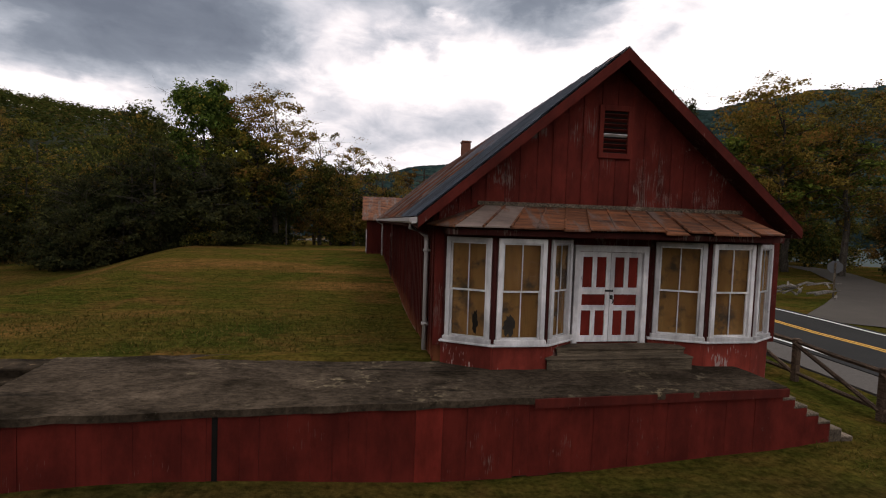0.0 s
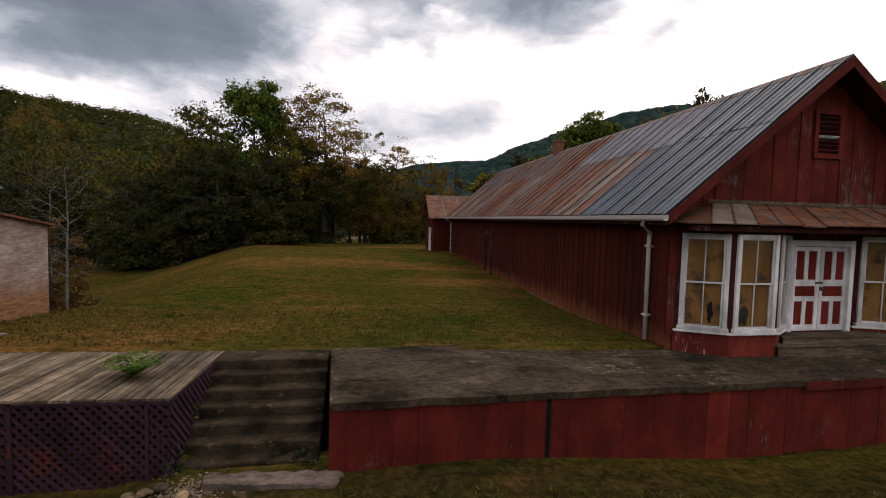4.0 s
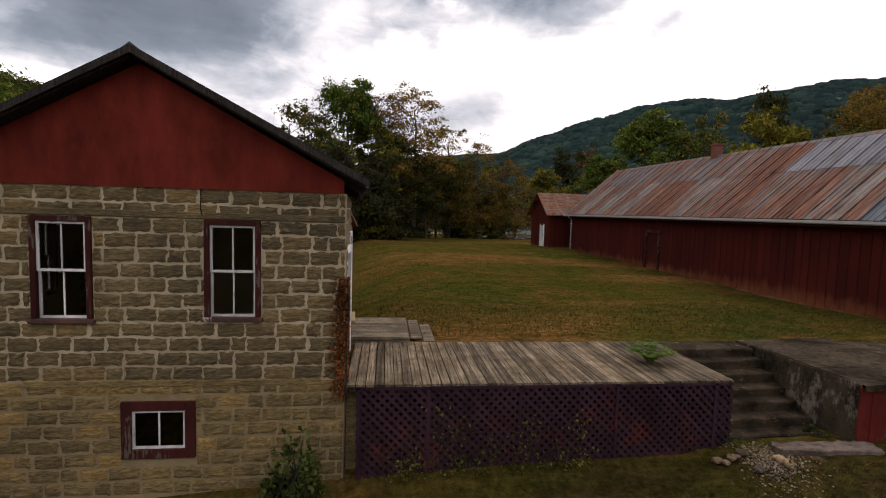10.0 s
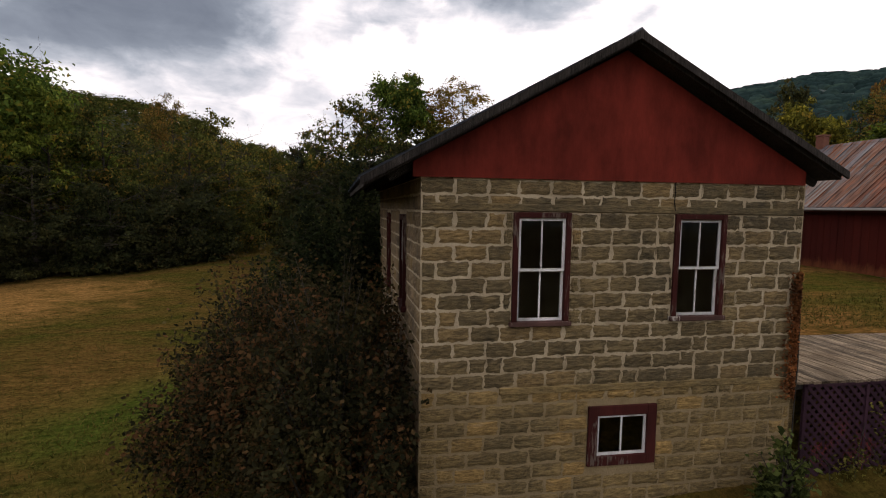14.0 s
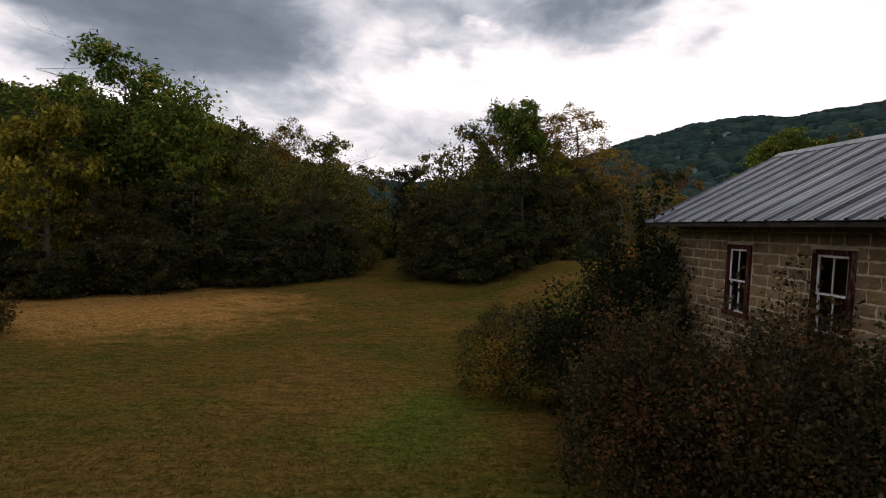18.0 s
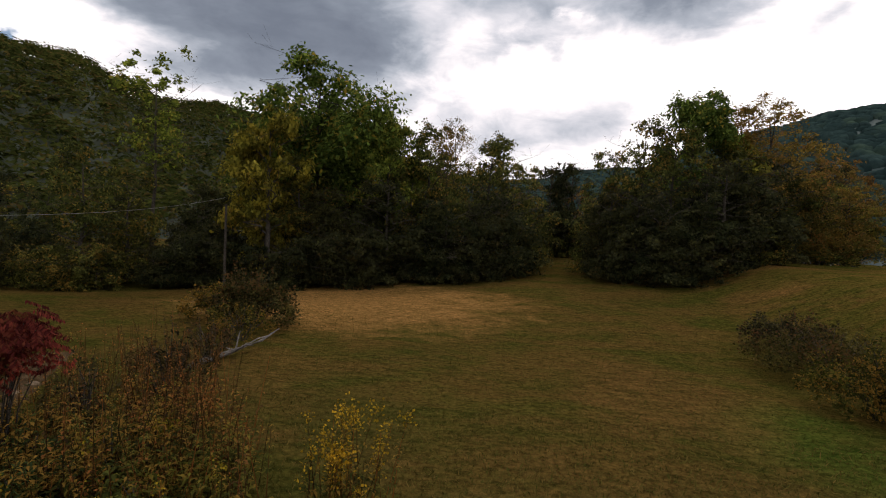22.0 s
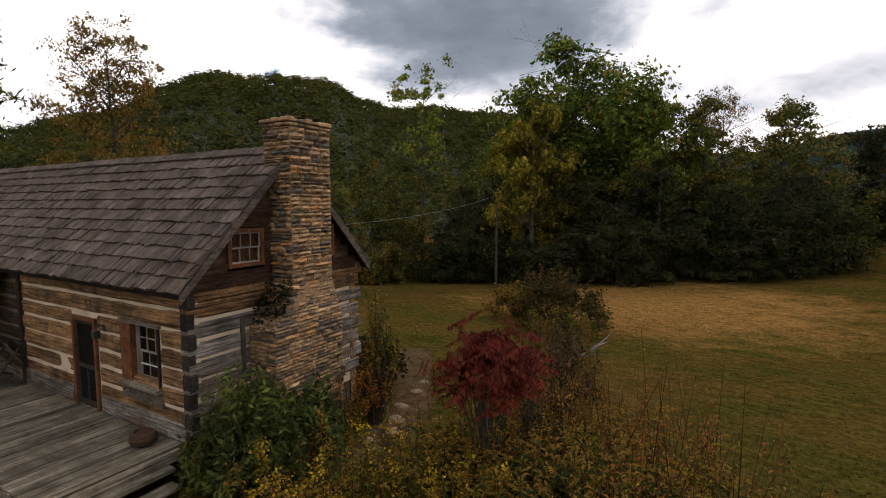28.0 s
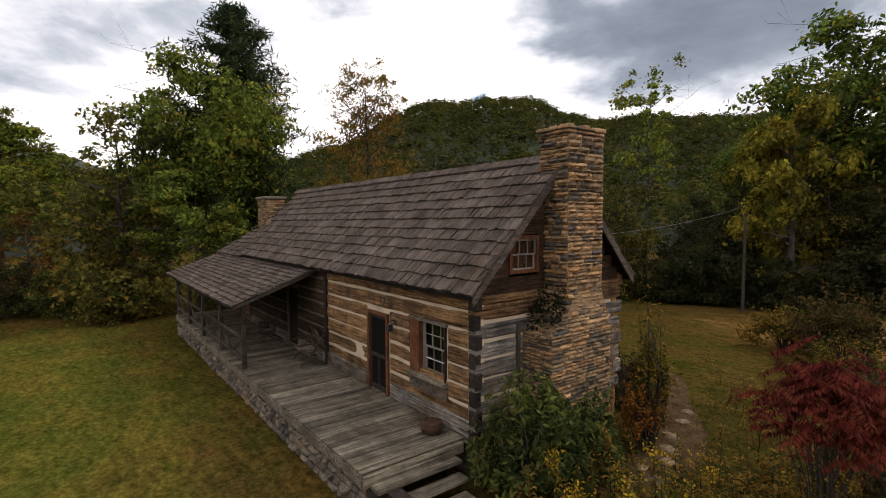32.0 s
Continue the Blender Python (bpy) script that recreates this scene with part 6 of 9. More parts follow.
def stones_on(parent, name, face, u0, u1, z0, z1, to_world, seed, pieces, mat_piece, mat_join, hmin=0.05, hmax=0.13, wmin=0.12, wmax=0.42, clip=None):
    """Flat fieldstones laid in rough courses over a face. to_world maps (u, out, z)."""
    g = random.Random(seed)
    bank = []
    for k in range(10):
        q = np.random.default_rng(seed * 31 + k)
        nx, nz = 4, 2
        v, f = [], []
        for j in range(nz + 1):
            for i in range(nx + 1):
                rim = i in (0, nx) or j in (0, nz)
                v.append((i / nx - 0.5 + q.normal() * 0.03, -(0.0 if rim else 0.6 + 0.5 * q.random()), j / nz - 0.5 + q.normal() * 0.07))
        for j in range(nz):
            for i in range(nx):
                a = j * (nx + 1) + i
                f.append((a, a + 1, a + nx + 2, a + nx + 1))
        b = len(v)
        v += [(-0.5, 1.2, -0.5), (0.5, 1.2, -0.5), (0.5, 1.2, 0.5), (-0.5, 1.2, 0.5)]
        c = (0, nx, (nz + 1) * (nx + 1) - 1, nz * (nx + 1))
        for k2 in range(4):
            f.append((c[k2], b + k2, b + (k2 + 1) % 4, c[(k2 + 1) % 4]))
        bank.append(mesh_of(name, v, f, mat_piece))
    vs, fs, made = [], [], 0
    z = z0
    while z < z1 - 0.02:
        h = min(g.uniform(hmin, hmax), z1 - z)
        lo, hi = (u0, u1) if clip is None else clip(z + h / 2)
        u = lo
        while u < hi - 0.02:
            w = min(g.uniform(wmin, wmax), hi - u)
            if hi - u - w < 0.06:
                w = hi - u
            out = g.uniform(0.010, 0.052)
            me = bank[g.randrange(10)]
            sx, sy, sz = w - 0.014, out, h - 0.012
            cx, cz = u + w / 2, z + h / 2 + g.uniform(-0.006, 0.006)
            pts = [to_world(cx + p.co.x * sx, -p.co.y * sy, cz + p.co.z * sz) for p in me.vertices]
            if made < pieces:
                m0, mx, my, mz = to_world(cx, 0, cz), to_world(cx + sx, 0, cz), to_world(cx, -sy, cz), to_world(cx, 0, cz + sz)
                A = [Vector(q) - Vector(m0) for q in (mx, my, mz)]
                ob = piece(name, me, parent)
                ob.matrix_basis = Matrix(((A[0].x, A[1].x, A[2].x, m0[0]), (A[0].y, A[1].y, A[2].y, m0[1]), (A[0].z, A[1].z, A[2].z, m0[2]), (0, 0, 0, 1)))
                made += 1
            else:
                o = len(vs)
                vs += pts
                fs += [tuple(o + i for i in f.vertices) for f in me.polygons]
            u += w
        z += h
    if vs:
        ob = new(name + "_courses", mesh_of(name + "_courses", vs, fs, mat_join))
        ob.parent = parent
        tagged(ob, kind="stuff")


def build_cabin():
    c = thing("log_cabin", CABIN, 0.5, "old hewn log cabin with pale chinking and a weathered shake roof", "cabin")
    W, ZF, ZW = 4.35, 0.12, 2.78
    XW = -14.0
    YR, ZE, ZR, OV = W / 2, 2.84, 5.40, 0.26
    # inner shell with chinking showing between the logs
    holes = [(-3.98, -3.02, ZF, 2.02), (-2.1, -0.86, 1.0, 2.12), (-9.6, -8.7, ZF, 2.0)]
    bm = bmesh.new()
    bm_wall(bm, -6.4, 0.0, 0.0, ZW + 0.05, holes[:2], 0.012, 0.2)
    part("chinking", bm, M_chink, c)
    # stretch under the porch roof, its shade painted into the chinking
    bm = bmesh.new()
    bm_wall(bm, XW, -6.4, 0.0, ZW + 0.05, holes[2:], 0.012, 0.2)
    part("chinking", bm, M_chink_shaded, c, "lime chinking under the porch roof, porch shade put into its colour")
    bm = bmesh.new()
    bm_wall(bm, 0.0, W, 0.0, ZW + 0.05, [], -0.2, -0.014, "y")
    part("chinking", bm, M_chink, c)
    boxpart("wall", M_log, c, XW, 0.0, W - 0.2, W, -0.6, ZW + 0.05)
    boxpart("wall", M_log, c, XW, XW + 0.2, 0.0, W, -0.6, ZW + 0.05)
    boxpart("floor", M_porch, c, XW + 0.2, -0.2, 0.2, W - 0.2, -0.05, 0.1)
    boxpart("footing", M_stone_grey, c, XW, -0.04, 0.06, W - 0.06, -0.9, 0.0)
    # logs
    n = 8
    hh = (ZW - ZF + 0.15) / n
    for k in range(n):
        z = ZF - 0.1 + hh * (k + 0.5)
        h = hh * random.uniform(0.77, 0.95)
        # front
        spans = [(XW, -6.42), (-6.38, -0.03)]
        for a, b in list(spans):
            cuts = [(p, q) for p, q, lo, hi in holes if lo - 0.1 < z < hi + 0.1 and a < p < b]
            segs, x = [], a
            for p, q in sorted(cuts):
                segs.append((x, p - 0.06))
                x = q + 0.06
            segs.append((x, b))
            for p, q in segs:
                if q - p > 0.1:
                    # logs under the porch roof take the copy darkened for shade
                    mat = M_log_grey if k == 0 else M_log if a > -6.4 else M_log_shaded
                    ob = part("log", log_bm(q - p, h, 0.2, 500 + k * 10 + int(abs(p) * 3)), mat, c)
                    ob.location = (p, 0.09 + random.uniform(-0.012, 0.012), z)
        # gable end
        zz = z + hh / 2 * (1 if k < n - 1 else 0.6)
        ob = part("log", log_bm(W + (0.22 if k % 2 else 0.12), hh * random.uniform(0.78, 0.94), 0.2, 900 + k), M_log_grey if k < n - 2 else M_log, c)
        ob.matrix_basis = Matrix.Translation((-0.09 + random.uniform(-0.01, 0.01), -0.02, zz)) @ Matrix.Rotation(math.pi / 2, 4, "Z")
        # dark notched ends
        boxpart("log_end", M_log_end, c, -0.16, 0.06 if k % 2 else 0.02, -0.05, 0.12, z - h * 0.45, z + h * 0.45, bev=0.02)
    # wide grey sill logs along the foot of the front
    for x0, x1 in ((-6.3, -4.06), (-2.94, -0.14)):
        ob = part("sill_log", log_bm(x1 - x0, 0.36, 0.2, 77 + int(-x0)), M_log_grey, c)
        ob.location = (x0, 0.06, ZF + 0.17)
    boxpart("corner_post", M_log_end, c, -6.47, -6.33, -0.06, 0.1, ZF, ZW)
    boxpart("corner_post", M_rail, c, 0.0, 0.05, 1.02, 1.1, 0.3, 2.2)
    # gable siding
    k = 0
    z = ZW + 0.02
    slope = (ZR - ZE) / (YR + OV)
    while z < ZR - 0.35:
        h = 0.27
        y0 = -OV + (z + h - ZE) / slope + 0.06
        y1 = W - y0
        if y1 - y0 > 0.2:
            if z < 3.85 and z + h > 3.15:
                for a, b in ((y0, 0.78), (1.58, 2.76), (3.56, y1)):
                    if b - a > 0.05:
                        boxpart("gable_board", M_siding, c, -0.03, 0.03 + 0.012 * (k % 2), a, b, z, z + h + 0.01)
            else:
                boxpart("gable_board", M_siding, c, -0.03, 0.03 + 0.012 * (k % 2), y0, y1, z, z + h + 0.01)
        z += h
        k += 1
    bm = bmesh.new()
    f0 = [bm.verts.new((-0.05, y, zz)) for y, zz in ((0, ZW), (W, ZW), (YR, ZR - 0.15))]
    f1 = [bm.verts.new((-0.09, y, zz)) for y, zz in ((0, ZW), (W, ZW), (YR, ZR - 0.15))]
    bm.faces.new(f0)
    bm.faces.new(f1[::-1])
    for i in range(3):
        bm.faces.new((f0[i], f1[i], f1[(i + 1) % 3], f0[(i + 1) % 3]))
    part("gable_backing", bm, M_dark, c)
    bm = bmesh.new()
    f0 = [bm.verts.new((XW, y, zz)) for y, zz in ((0, ZW), (W, ZW), (YR, ZR - 0.15))]
    bm.faces.new(f0)
    part("gable_backing", bm, M_siding, c)
    # attic windows
    for y0, y1 in ((0.78, 1.58), (2.76, 3.56)):
        w = sash_window("attic_window", y0, y1, 3.14, 3.86, c, M_frame_wood, M_sash_old, cols=3, rows=2, back=M_frame_wood, cas=0.07, sill=False, s=0.03, label="small six-light attic window in a brown frame")
        turned(w, 0.05, 0, 90)
    # roof
    bm = bmesh.new()
    for ya, yb in ((-OV, YR), (W + OV, YR)):
        pr = [(ya, ZE), (yb, ZR), (yb, ZR - 0.08), (ya, ZE - 0.08)]
        f0 = [bm.verts.new((XW, y, z)) for y, z in pr]
        f1 = [bm.verts.new((0.22, y, z)) for y, z in pr]
        bm.faces.new(f0)
        bm.faces.new(f1[::-1])
        for i in range(4):
            bm.faces.new((f0[i], f1[i], f1[(i + 1) % 4], f0[(i + 1) % 4]))
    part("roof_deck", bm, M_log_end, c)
    for ya in (-OV, W + OV):
        bm = bmesh.new()
        pr = [(ya + (-0.02 if ya < 0 else 0.02), ZE - 0.0), (YR, ZR + 0.02), (YR, ZR - 0.17), (ya + (-0.02 if ya < 0 else 0.02), ZE - 0.17)]
        f0 = [bm.verts.new((0.225, y, z)) for y, z in pr]
        f1 = [bm.verts.new((0.265, y, z)) for y, z in pr]
        bm.faces.new(f0)
        bm.faces.new(f1[::-1])
        for i in range(4):
            bm.faces.new((f0[i], f1[i], f1[(i + 1) % 4], f0[(i + 1) % 4]))
        part("barge_board", bm, M_shake, c)
    shake_slope(c, XW, 0.26, -OV - 0.04, ZE + 0.0, YR, ZR, -3.9)
    shake_slope(c, XW, 0.26, W + OV + 0.04, ZE, YR, ZR, 5.0, 0.4)
    rc = unit_box("ridge_board", M_shake, 0.03)
    for k in range(16):
        for sgn in (-1, 1):
            piece("ridge_board", rc, c, (0.2 - 0.9 * k - 0.45, YR + sgn * 0.07, ZR + 0.02 + random.uniform(-0.012, 0.012)), (sgn * -0.8, random.uniform(-0.02, 0.02), 0), (0.93, 0.2, 0.025))
    # lower room beyond, with its own chimney
    lo = new("west_room")
    lo.parent = c
    tagged(lo, "lower log room under the same shake roof")
    ZR2 = 4.15
    boxpart("wall", M_log, lo, -17.6, XW, 0.1, W - 0.1, -0.6, ZW)
    bm = bmesh.new()
    for ya, yb in ((-OV, YR), (W + OV, YR)):
        pr = [(ya, ZE - 0.1), (yb, ZR2), (yb, ZR2 - 0.08), (ya, ZE - 0.18)]
        f0 = [bm.verts.new((-17.9, y, z)) for y, z in pr]
        f1 = [bm.verts.new((XW, y, z)) for y, z in pr]
        bm.faces.new(f0)
        bm.faces.new(f1[::-1])
        for i in range(4):
            bm.faces.new((f0[i], f1[i], f1[(i + 1) % 4], f0[(i + 1) % 4]))
    part("roof_deck", bm, M_log_end, lo)
    shake_slope(lo, -17.9, XW, -OV - 0.04, ZE - 0.1, YR, ZR2, 50)
    ch = new("west_chimney")
    ch.parent = c
    tagged(ch, "short fieldstone chimney on the lower roof")
    boxpart("chimney_core", M_stone_joined, ch, -15.4, -14.3, 0.85, 1.65, 2.9, 5.12)
    stones_on(ch, "stone", None, -15.4, -14.3, 3.2, 5.1, lambda u, o, z: (u, 0.85 - o, z), 61, 24, M_stone, M_stone_joined)
    stones_on(ch, "stone", None, 0.85, 1.65, 3.2, 5.1, lambda u, o, z: (-14.3 + o, u, z), 62, 24, M_stone, M_stone_joined)
    boxpart("chimney_cap", M_stone_grey, ch, -15.48, -14.22, 0.78, 1.72, 5.1, 5.22, bev=0.03)
    # screen door
    d = new("screen_door")
    d.parent = c
    tagged(d, "dark screen door in a red-brown frame")
    bm = bmesh.new()
    for a in ((-3.98, -3.90, ZF, 2.02), (-3.10, -3.02, ZF, 2.02), (-3.90, -3.10, 1.94, 2.02)):
        bm_box(bm, a[0], a[1], -0.05, 0.16, a[2], a[3], bev=0.006)
    part("door_frame", bm, M_frame_wood, d)
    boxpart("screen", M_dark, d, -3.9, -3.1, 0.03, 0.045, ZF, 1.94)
    bm = bmesh.new()
    for a in ((-3.9, -3.83, ZF, 1.94), (-3.17, -3.1, ZF, 1.94), (-3.83, -3.17, ZF, ZF + 0.12), (-3.83, -3.17, 0.92, 1.0), (-3.83, -3.17, 1.86, 1.94), (-3.52, -3.48, ZF + 0.12, 0.92)):
        bm_box(bm, a[0], a[1], 0.0, 0.028, a[2], a[3])
    part("screen_frame", bm, M_log_end, d)
    d2 = boxpart("plank_door", M_log_end, c, -9.58, -8.72, 0.06, 0.12, ZF, 1.98, bev=0.006, label="dark plank door in the porch shade")
    # front window with a deep wooden reveal
    # its dark back sheet is added for the dim room behind the panes
    w = sash_window("front_window", -1.78, -0.92, 1.02, 2.08, c, M_sash_old, M_sash_old, cols=3, rows=2, cas=0.015, depth=0.05, sill=False, s=0.028, back=M_dark, label="white six-over-six sash window in a deep wooden reveal")
    w.location = (0, 0.12, 0)
    for off, lo_, hi_ in ((0.0, 1.05, 1.55), (0.03, 1.55, 2.05)):
        z = (lo_ + hi_) / 2
        boxpart("glazing_bar", M_white, w, -1.73, -0.97, off, off + 0.02, z - 0.008, z + 0.008)
    boxpart("reveal", M_frame_wood, c, -2.12, -1.78, -0.03, 0.16, 0.98, 2.10, bev=0.01, label="orange-brown board beside the window")
    boxpart("reveal", M_log_end, c, -0.92, -0.88, -0.03, 0.16, 0.98, 2.10, bev=0.01)
    boxpart("window_head", M_log_grey, c, -2.14, -0.82, -0.05, 0.14, 2.09, 2.15, bev=0.01)
    boxpart("window_sill", M_porch, c, -2.14, -0.82, -0.12, 0.14, 0.90, 0.98, bev=0.012)
    boxpart("apron_board", bpy.data.materials["grey_boards"], c, -2.14, -0.82, -0.03, 0.06, 0.62, 0.90, bev=0.01)
    # horseshoes and a lantern
    for x in (-3.86, -3.28):
        bm = bmesh.new()
        tube(bm, [(x + 0.09 * math.sin(t), -0.03, 2.32 - 0.11 * math.cos(t)) for t in np.linspace(-2.4, 2.4, 12)], [0.021] * 12, 6)
        ob = thing("horseshoe", (0, 0, 0), 0, "iron horseshoe nailed over the cabin door", "horseshoe", "horseshoes over the door")
        ob.location = CABIN
        part("iron", bm, M_black, ob)
    ln = thing("lantern", CABIN, 0.5, "small black iron wall lantern beside the cabin door", "lantern")
    bm = bmesh.new()
    bm_box(bm, -2.78, -2.66, -0.02, 0.02, 1.82, 1.95)
    tube(bm, [(-2.72, -0.02, 1.92), (-2.72, -0.12, 1.95), (-2.72, -0.16, 1.9)], [0.012] * 3, 6)
    part("bracket", bm, M_black, ln)
    bm = bmesh.new()
    bm_box(bm, -2.78, -2.66, -0.22, -0.1, 1.7, 1.86, bev=0.012)
    part("lantern_body", bm, M_black, ln)
    return c


def build_chimney():
    h = thing("stone_chimney", CABIN, 0.5, "tall dry-laid fieldstone chimney with a mossy shoulder", "chimney")
    X0, X1, Y0, Y1, ZT = -0.12, 0.60, 1.80, 2.90, 5.95
    BX, BY0, BY1, ZS, ZS2 = 0.72, 1.22, 3.06, 2.0, 2.75
    bm = bmesh.new()
    bm_box(bm, X0, X1 - 0.02, Y0 + 0.02, Y1 - 0.02, 2.0, ZT)
    bm_box(bm, -0.02, BX - 0.02, BY0 + 0.02, BY1 - 0.02, -0.6, ZS)
    a = [bm.verts.new(p) for p in ((0.0, BY0 + 0.02, ZS), (BX - 0.02, BY0 + 0.02, ZS), (BX - 0.02, BY1 - 0.02, ZS), (0.0, BY1 - 0.02, ZS))]
    b = [bm.verts.new(p) for p in ((0.0, Y0, ZS2), (X1, Y0, ZS2), (X1, Y1, ZS2), (0.0, Y1, ZS2))]
    for i in range(4):
        bm.faces.new((a[i], a[(i + 1) % 4], b[(i + 1) % 4], b[i]))
    part("chimney_core", bm, M_stone_joined, h)
    # faces: south upper, east upper, south base, east base, north
    stones_on(h, "stone", None, X0, X1, 2.6, ZT - 0.12, lambda u, o, z: (u, Y0 - o * 1.25, z), 11, 100, M_stone, M_stone_joined, 0.035, 0.125, 0.10, 0.44)
    stones_on(h, "stone", None, Y0, Y1, 2.6, ZT - 0.12, lambda u, o, z: (X1 + o * 1.25, u, z), 12, 150, M_stone, M_stone_joined, 0.035, 0.135, 0.09, 0.44)
    stones_on(h, "stone", None, 0.0, BX, -0.5, ZS, lambda u, o, z: (u, BY0 - o, z), 13, 50, M_stone, M_stone_joined, 0.04, 0.09, 0.12, 0.42)
    stones_on(h, "stone", None, BY0, BY1, -0.5, 2.65, lambda u, o, z: (BX + o - max(0.0, z - ZS) * 0.2, u, z), 14, 90, M_stone, M_stone_joined, 0.04, 0.10, 0.12, 0.42, clip=lambda z: (BY0 + max(0, z - ZS) * 1.0, BY1 - max(0, z - ZS) * 0.3))
    stones_on(h, "stone", None, Y0, Y1, 2.6, ZT - 0.12, lambda u, o, z: (X0 - o, u, z), 15, 0, M_stone_joined, M_stone_joined)
    stones_on(h, "stone", None, X0, X1, 2.6, ZT - 0.12, lambda u, o, z: (u, Y1 + o, z), 16, 0, M_stone_joined, M_stone_joined)
    # loose, uneven slabs of the top courses
    g = random.Random(70)
    for row, (z, out) in enumerate(((ZT - 0.14, 0.02), (ZT - 0.07, 0.045))):
        for face in range(4):
            lo, hi = (Y0, Y1) if face % 2 else (X0, X1)
            u = lo - out
            while u < hi + out - 0.05:
                w = min(g.uniform(0.16, 0.42), hi + out - u)
                o, dz = out + g.uniform(-0.015, 0.025), g.uniform(-0.01, 0.035) * row
                d0, d1 = ((Y0 - o, Y0 + 0.2), (X1 - 0.2, X1 + o), (Y1 - 0.2, Y1 + o), (X0 - o, X0 + 0.2))[face]
                dims = (d0, d1, u, u + w - 0.012) if face % 2 else (u, u + w - 0.012, d0, d1)
                boxpart("cap_stone", M_stone, h, *dims, z, z + 0.06 + dz, bev=0.016)
                u += w
    # flat dark stones stepping up the shoulder
    sg = random.Random(31)
    for k in range(14):
        t = (k % 7 + 0.5) / 7
        y, z, x = BY0 + t * (Y0 - BY0), ZS + t * (ZS2 - ZS), 0.02 + 0.36 * (k // 7)
        boxpart("shoulder_stone", M_stone if k % 3 else M_stone_dark, h, x, x + sg.uniform(0.22, 0.36), y - sg.uniform(-0.02, 0.06), y + 0.12, z - 0.04, z + sg.uniform(0.02, 0.07), bev=0.02)
    # moss on the shoulder
    g = np.random.default_rng(77)
    m = 900
    t = np.clip(g.beta(2, 2, m), 0, 1)
    pts = np.stack([g.uniform(0.0, BX, m), BY0 + t * (Y0 - BY0) - 0.02, ZS + t * (ZS2 - ZS) + g.random(m) ** 2 * 0.30 - 0.06], 1)
    ob = new("moss", quads_mesh("moss", leaf_quads(pts, 0.030, 0.8, 0.7, g), M_moss))
    ob.parent = h
    tagged(ob, "dark moss on the chimney shoulder", kind="stuff")


def build_porch():
    p = thing("cabin_porch", CABIN, 0.5, "long porch of grey boards on a dry stone footing", "porch")
    ZF, YF, XE, XF = 0.12, -2.16, -0.28, -17.4
    g = random.Random(21)
    bd = [unit_box("porch_board", M_porch, 0.01) for k in range(3)]
    x, near = XE, 0
    vs, fs = [], []
    while x > XF:
        w = g.uniform(0.12, 0.17)
        z = ZF - 0.02 + g.uniform(-0.006, 0.006)
        piece("porch_board", bd[g.randrange(3)], p, (x - w / 2, (YF - 0.02) / 2 + g.uniform(-0.012, 0.012), z), (g.uniform(-0.002, 0.002), 0, g.uniform(-0.002, 0.002)), (w - 0.008, -YF, 0.038))
        x -= w
    boxpart("rim_beam", M_porch, p, XF, XE, YF - 0.02, YF + 0.06, ZF - 0.24, ZF - 0.04, bev=0.01)
    boxpart("rim_beam", M_porch, p, XE - 0.02, XE + 0.06, YF, -0.1, ZF - 0.24, ZF - 0.04, bev=0.01)
    # wide step boards at the end
    for k in range(3):
        q = boxpart("step_plank", M_porch if k < 2 else M_grey_wood, p, XE + 0.05 + 0.3 * k, XE + 0.33 + 0.3 * k, YF + 0.1, -0.35 - 0.1 * k, ZF - 0.26 - 0.17 * k, ZF - 0.19 - 0.17 * k, bev=0.015)
    boxpart("step_block", M_log_end, p, XE + 0.05, XE + 0.9, YF + 0.25, YF + 0.5, -0.62, -0.12)
    # stone footing
    bm = bmesh.new()
    bm_box(bm, XF, XE, YF + 0.08, YF + 0.4, -0.9, ZF - 0.25)
    part("footing_core", bm, M_stone_grey, p)
    stones_on(p, "footing_stone", None, XF, XE, -0.85, ZF - 0.24, lambda u, o, z: (u, YF + 0.08 - o * 1.6 + (z - ZF + 0.24) * 0.12, z), 33, 0, M_stone_grey, M_stone_grey, 0.09, 0.2, 0.14, 0.5)
    # roof
    X0, X1, ya, za, yb, zb = -17.7, -7.0, -2.42, 1.90, -0.12, 2.74
    bm = bmesh.new()
    pr = [(ya, za), (yb, zb), (yb, zb - 0.07), (ya, za - 0.07)]
    f0 = [bm.verts.new((X0, y, z)) for y, z in pr]
    f1 = [bm.verts.new((X1, y, z)) for y, z in pr]
    bm.faces.new(f0)
    bm.faces.new(f1[::-1])
    for i in range(4):
        bm.faces.new((f0[i], f1[i], f1[(i + 1) % 4], f0[(i + 1) % 4]))
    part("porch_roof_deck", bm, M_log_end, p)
    shake_slope(p, X0, X1 + 0.04, ya - 0.03, za, yb, zb, -10.5, 0.2, "porch_shake", 300)
    boxpart("porch_beam", M_rail, p, X0 + 0.2, X1 - 0.1, -2.12, -2.0, 1.74, 1.9)
    bm = bmesh.new()
    for t in range(2):
        a, b = (X1 - 0.02, X1 + 0.03)
        vsx = [bm.verts.new((a, ya, za - 0.01)), bm.verts.new((b, ya, za - 0.01)), bm.verts.new((b, yb, zb - 0.01)), bm.verts.new((a, yb, zb - 0.01)), bm.verts.new((a, ya, za - 0.1)), bm.verts.new((b, ya, za - 0.1)), bm.verts.new((b, yb, zb - 0.1)), bm.verts.new((a, yb, zb - 0.1))]
        for f in ((0, 1, 2, 3), (7, 6, 5, 4), (0, 4, 5, 1), (1, 5, 6, 2), (2, 6, 7, 3), (3, 7, 4, 0)):
            bm.faces.new([vsx[i] for i in f])
        break
    part("barge_board", bm, M_rail, p)
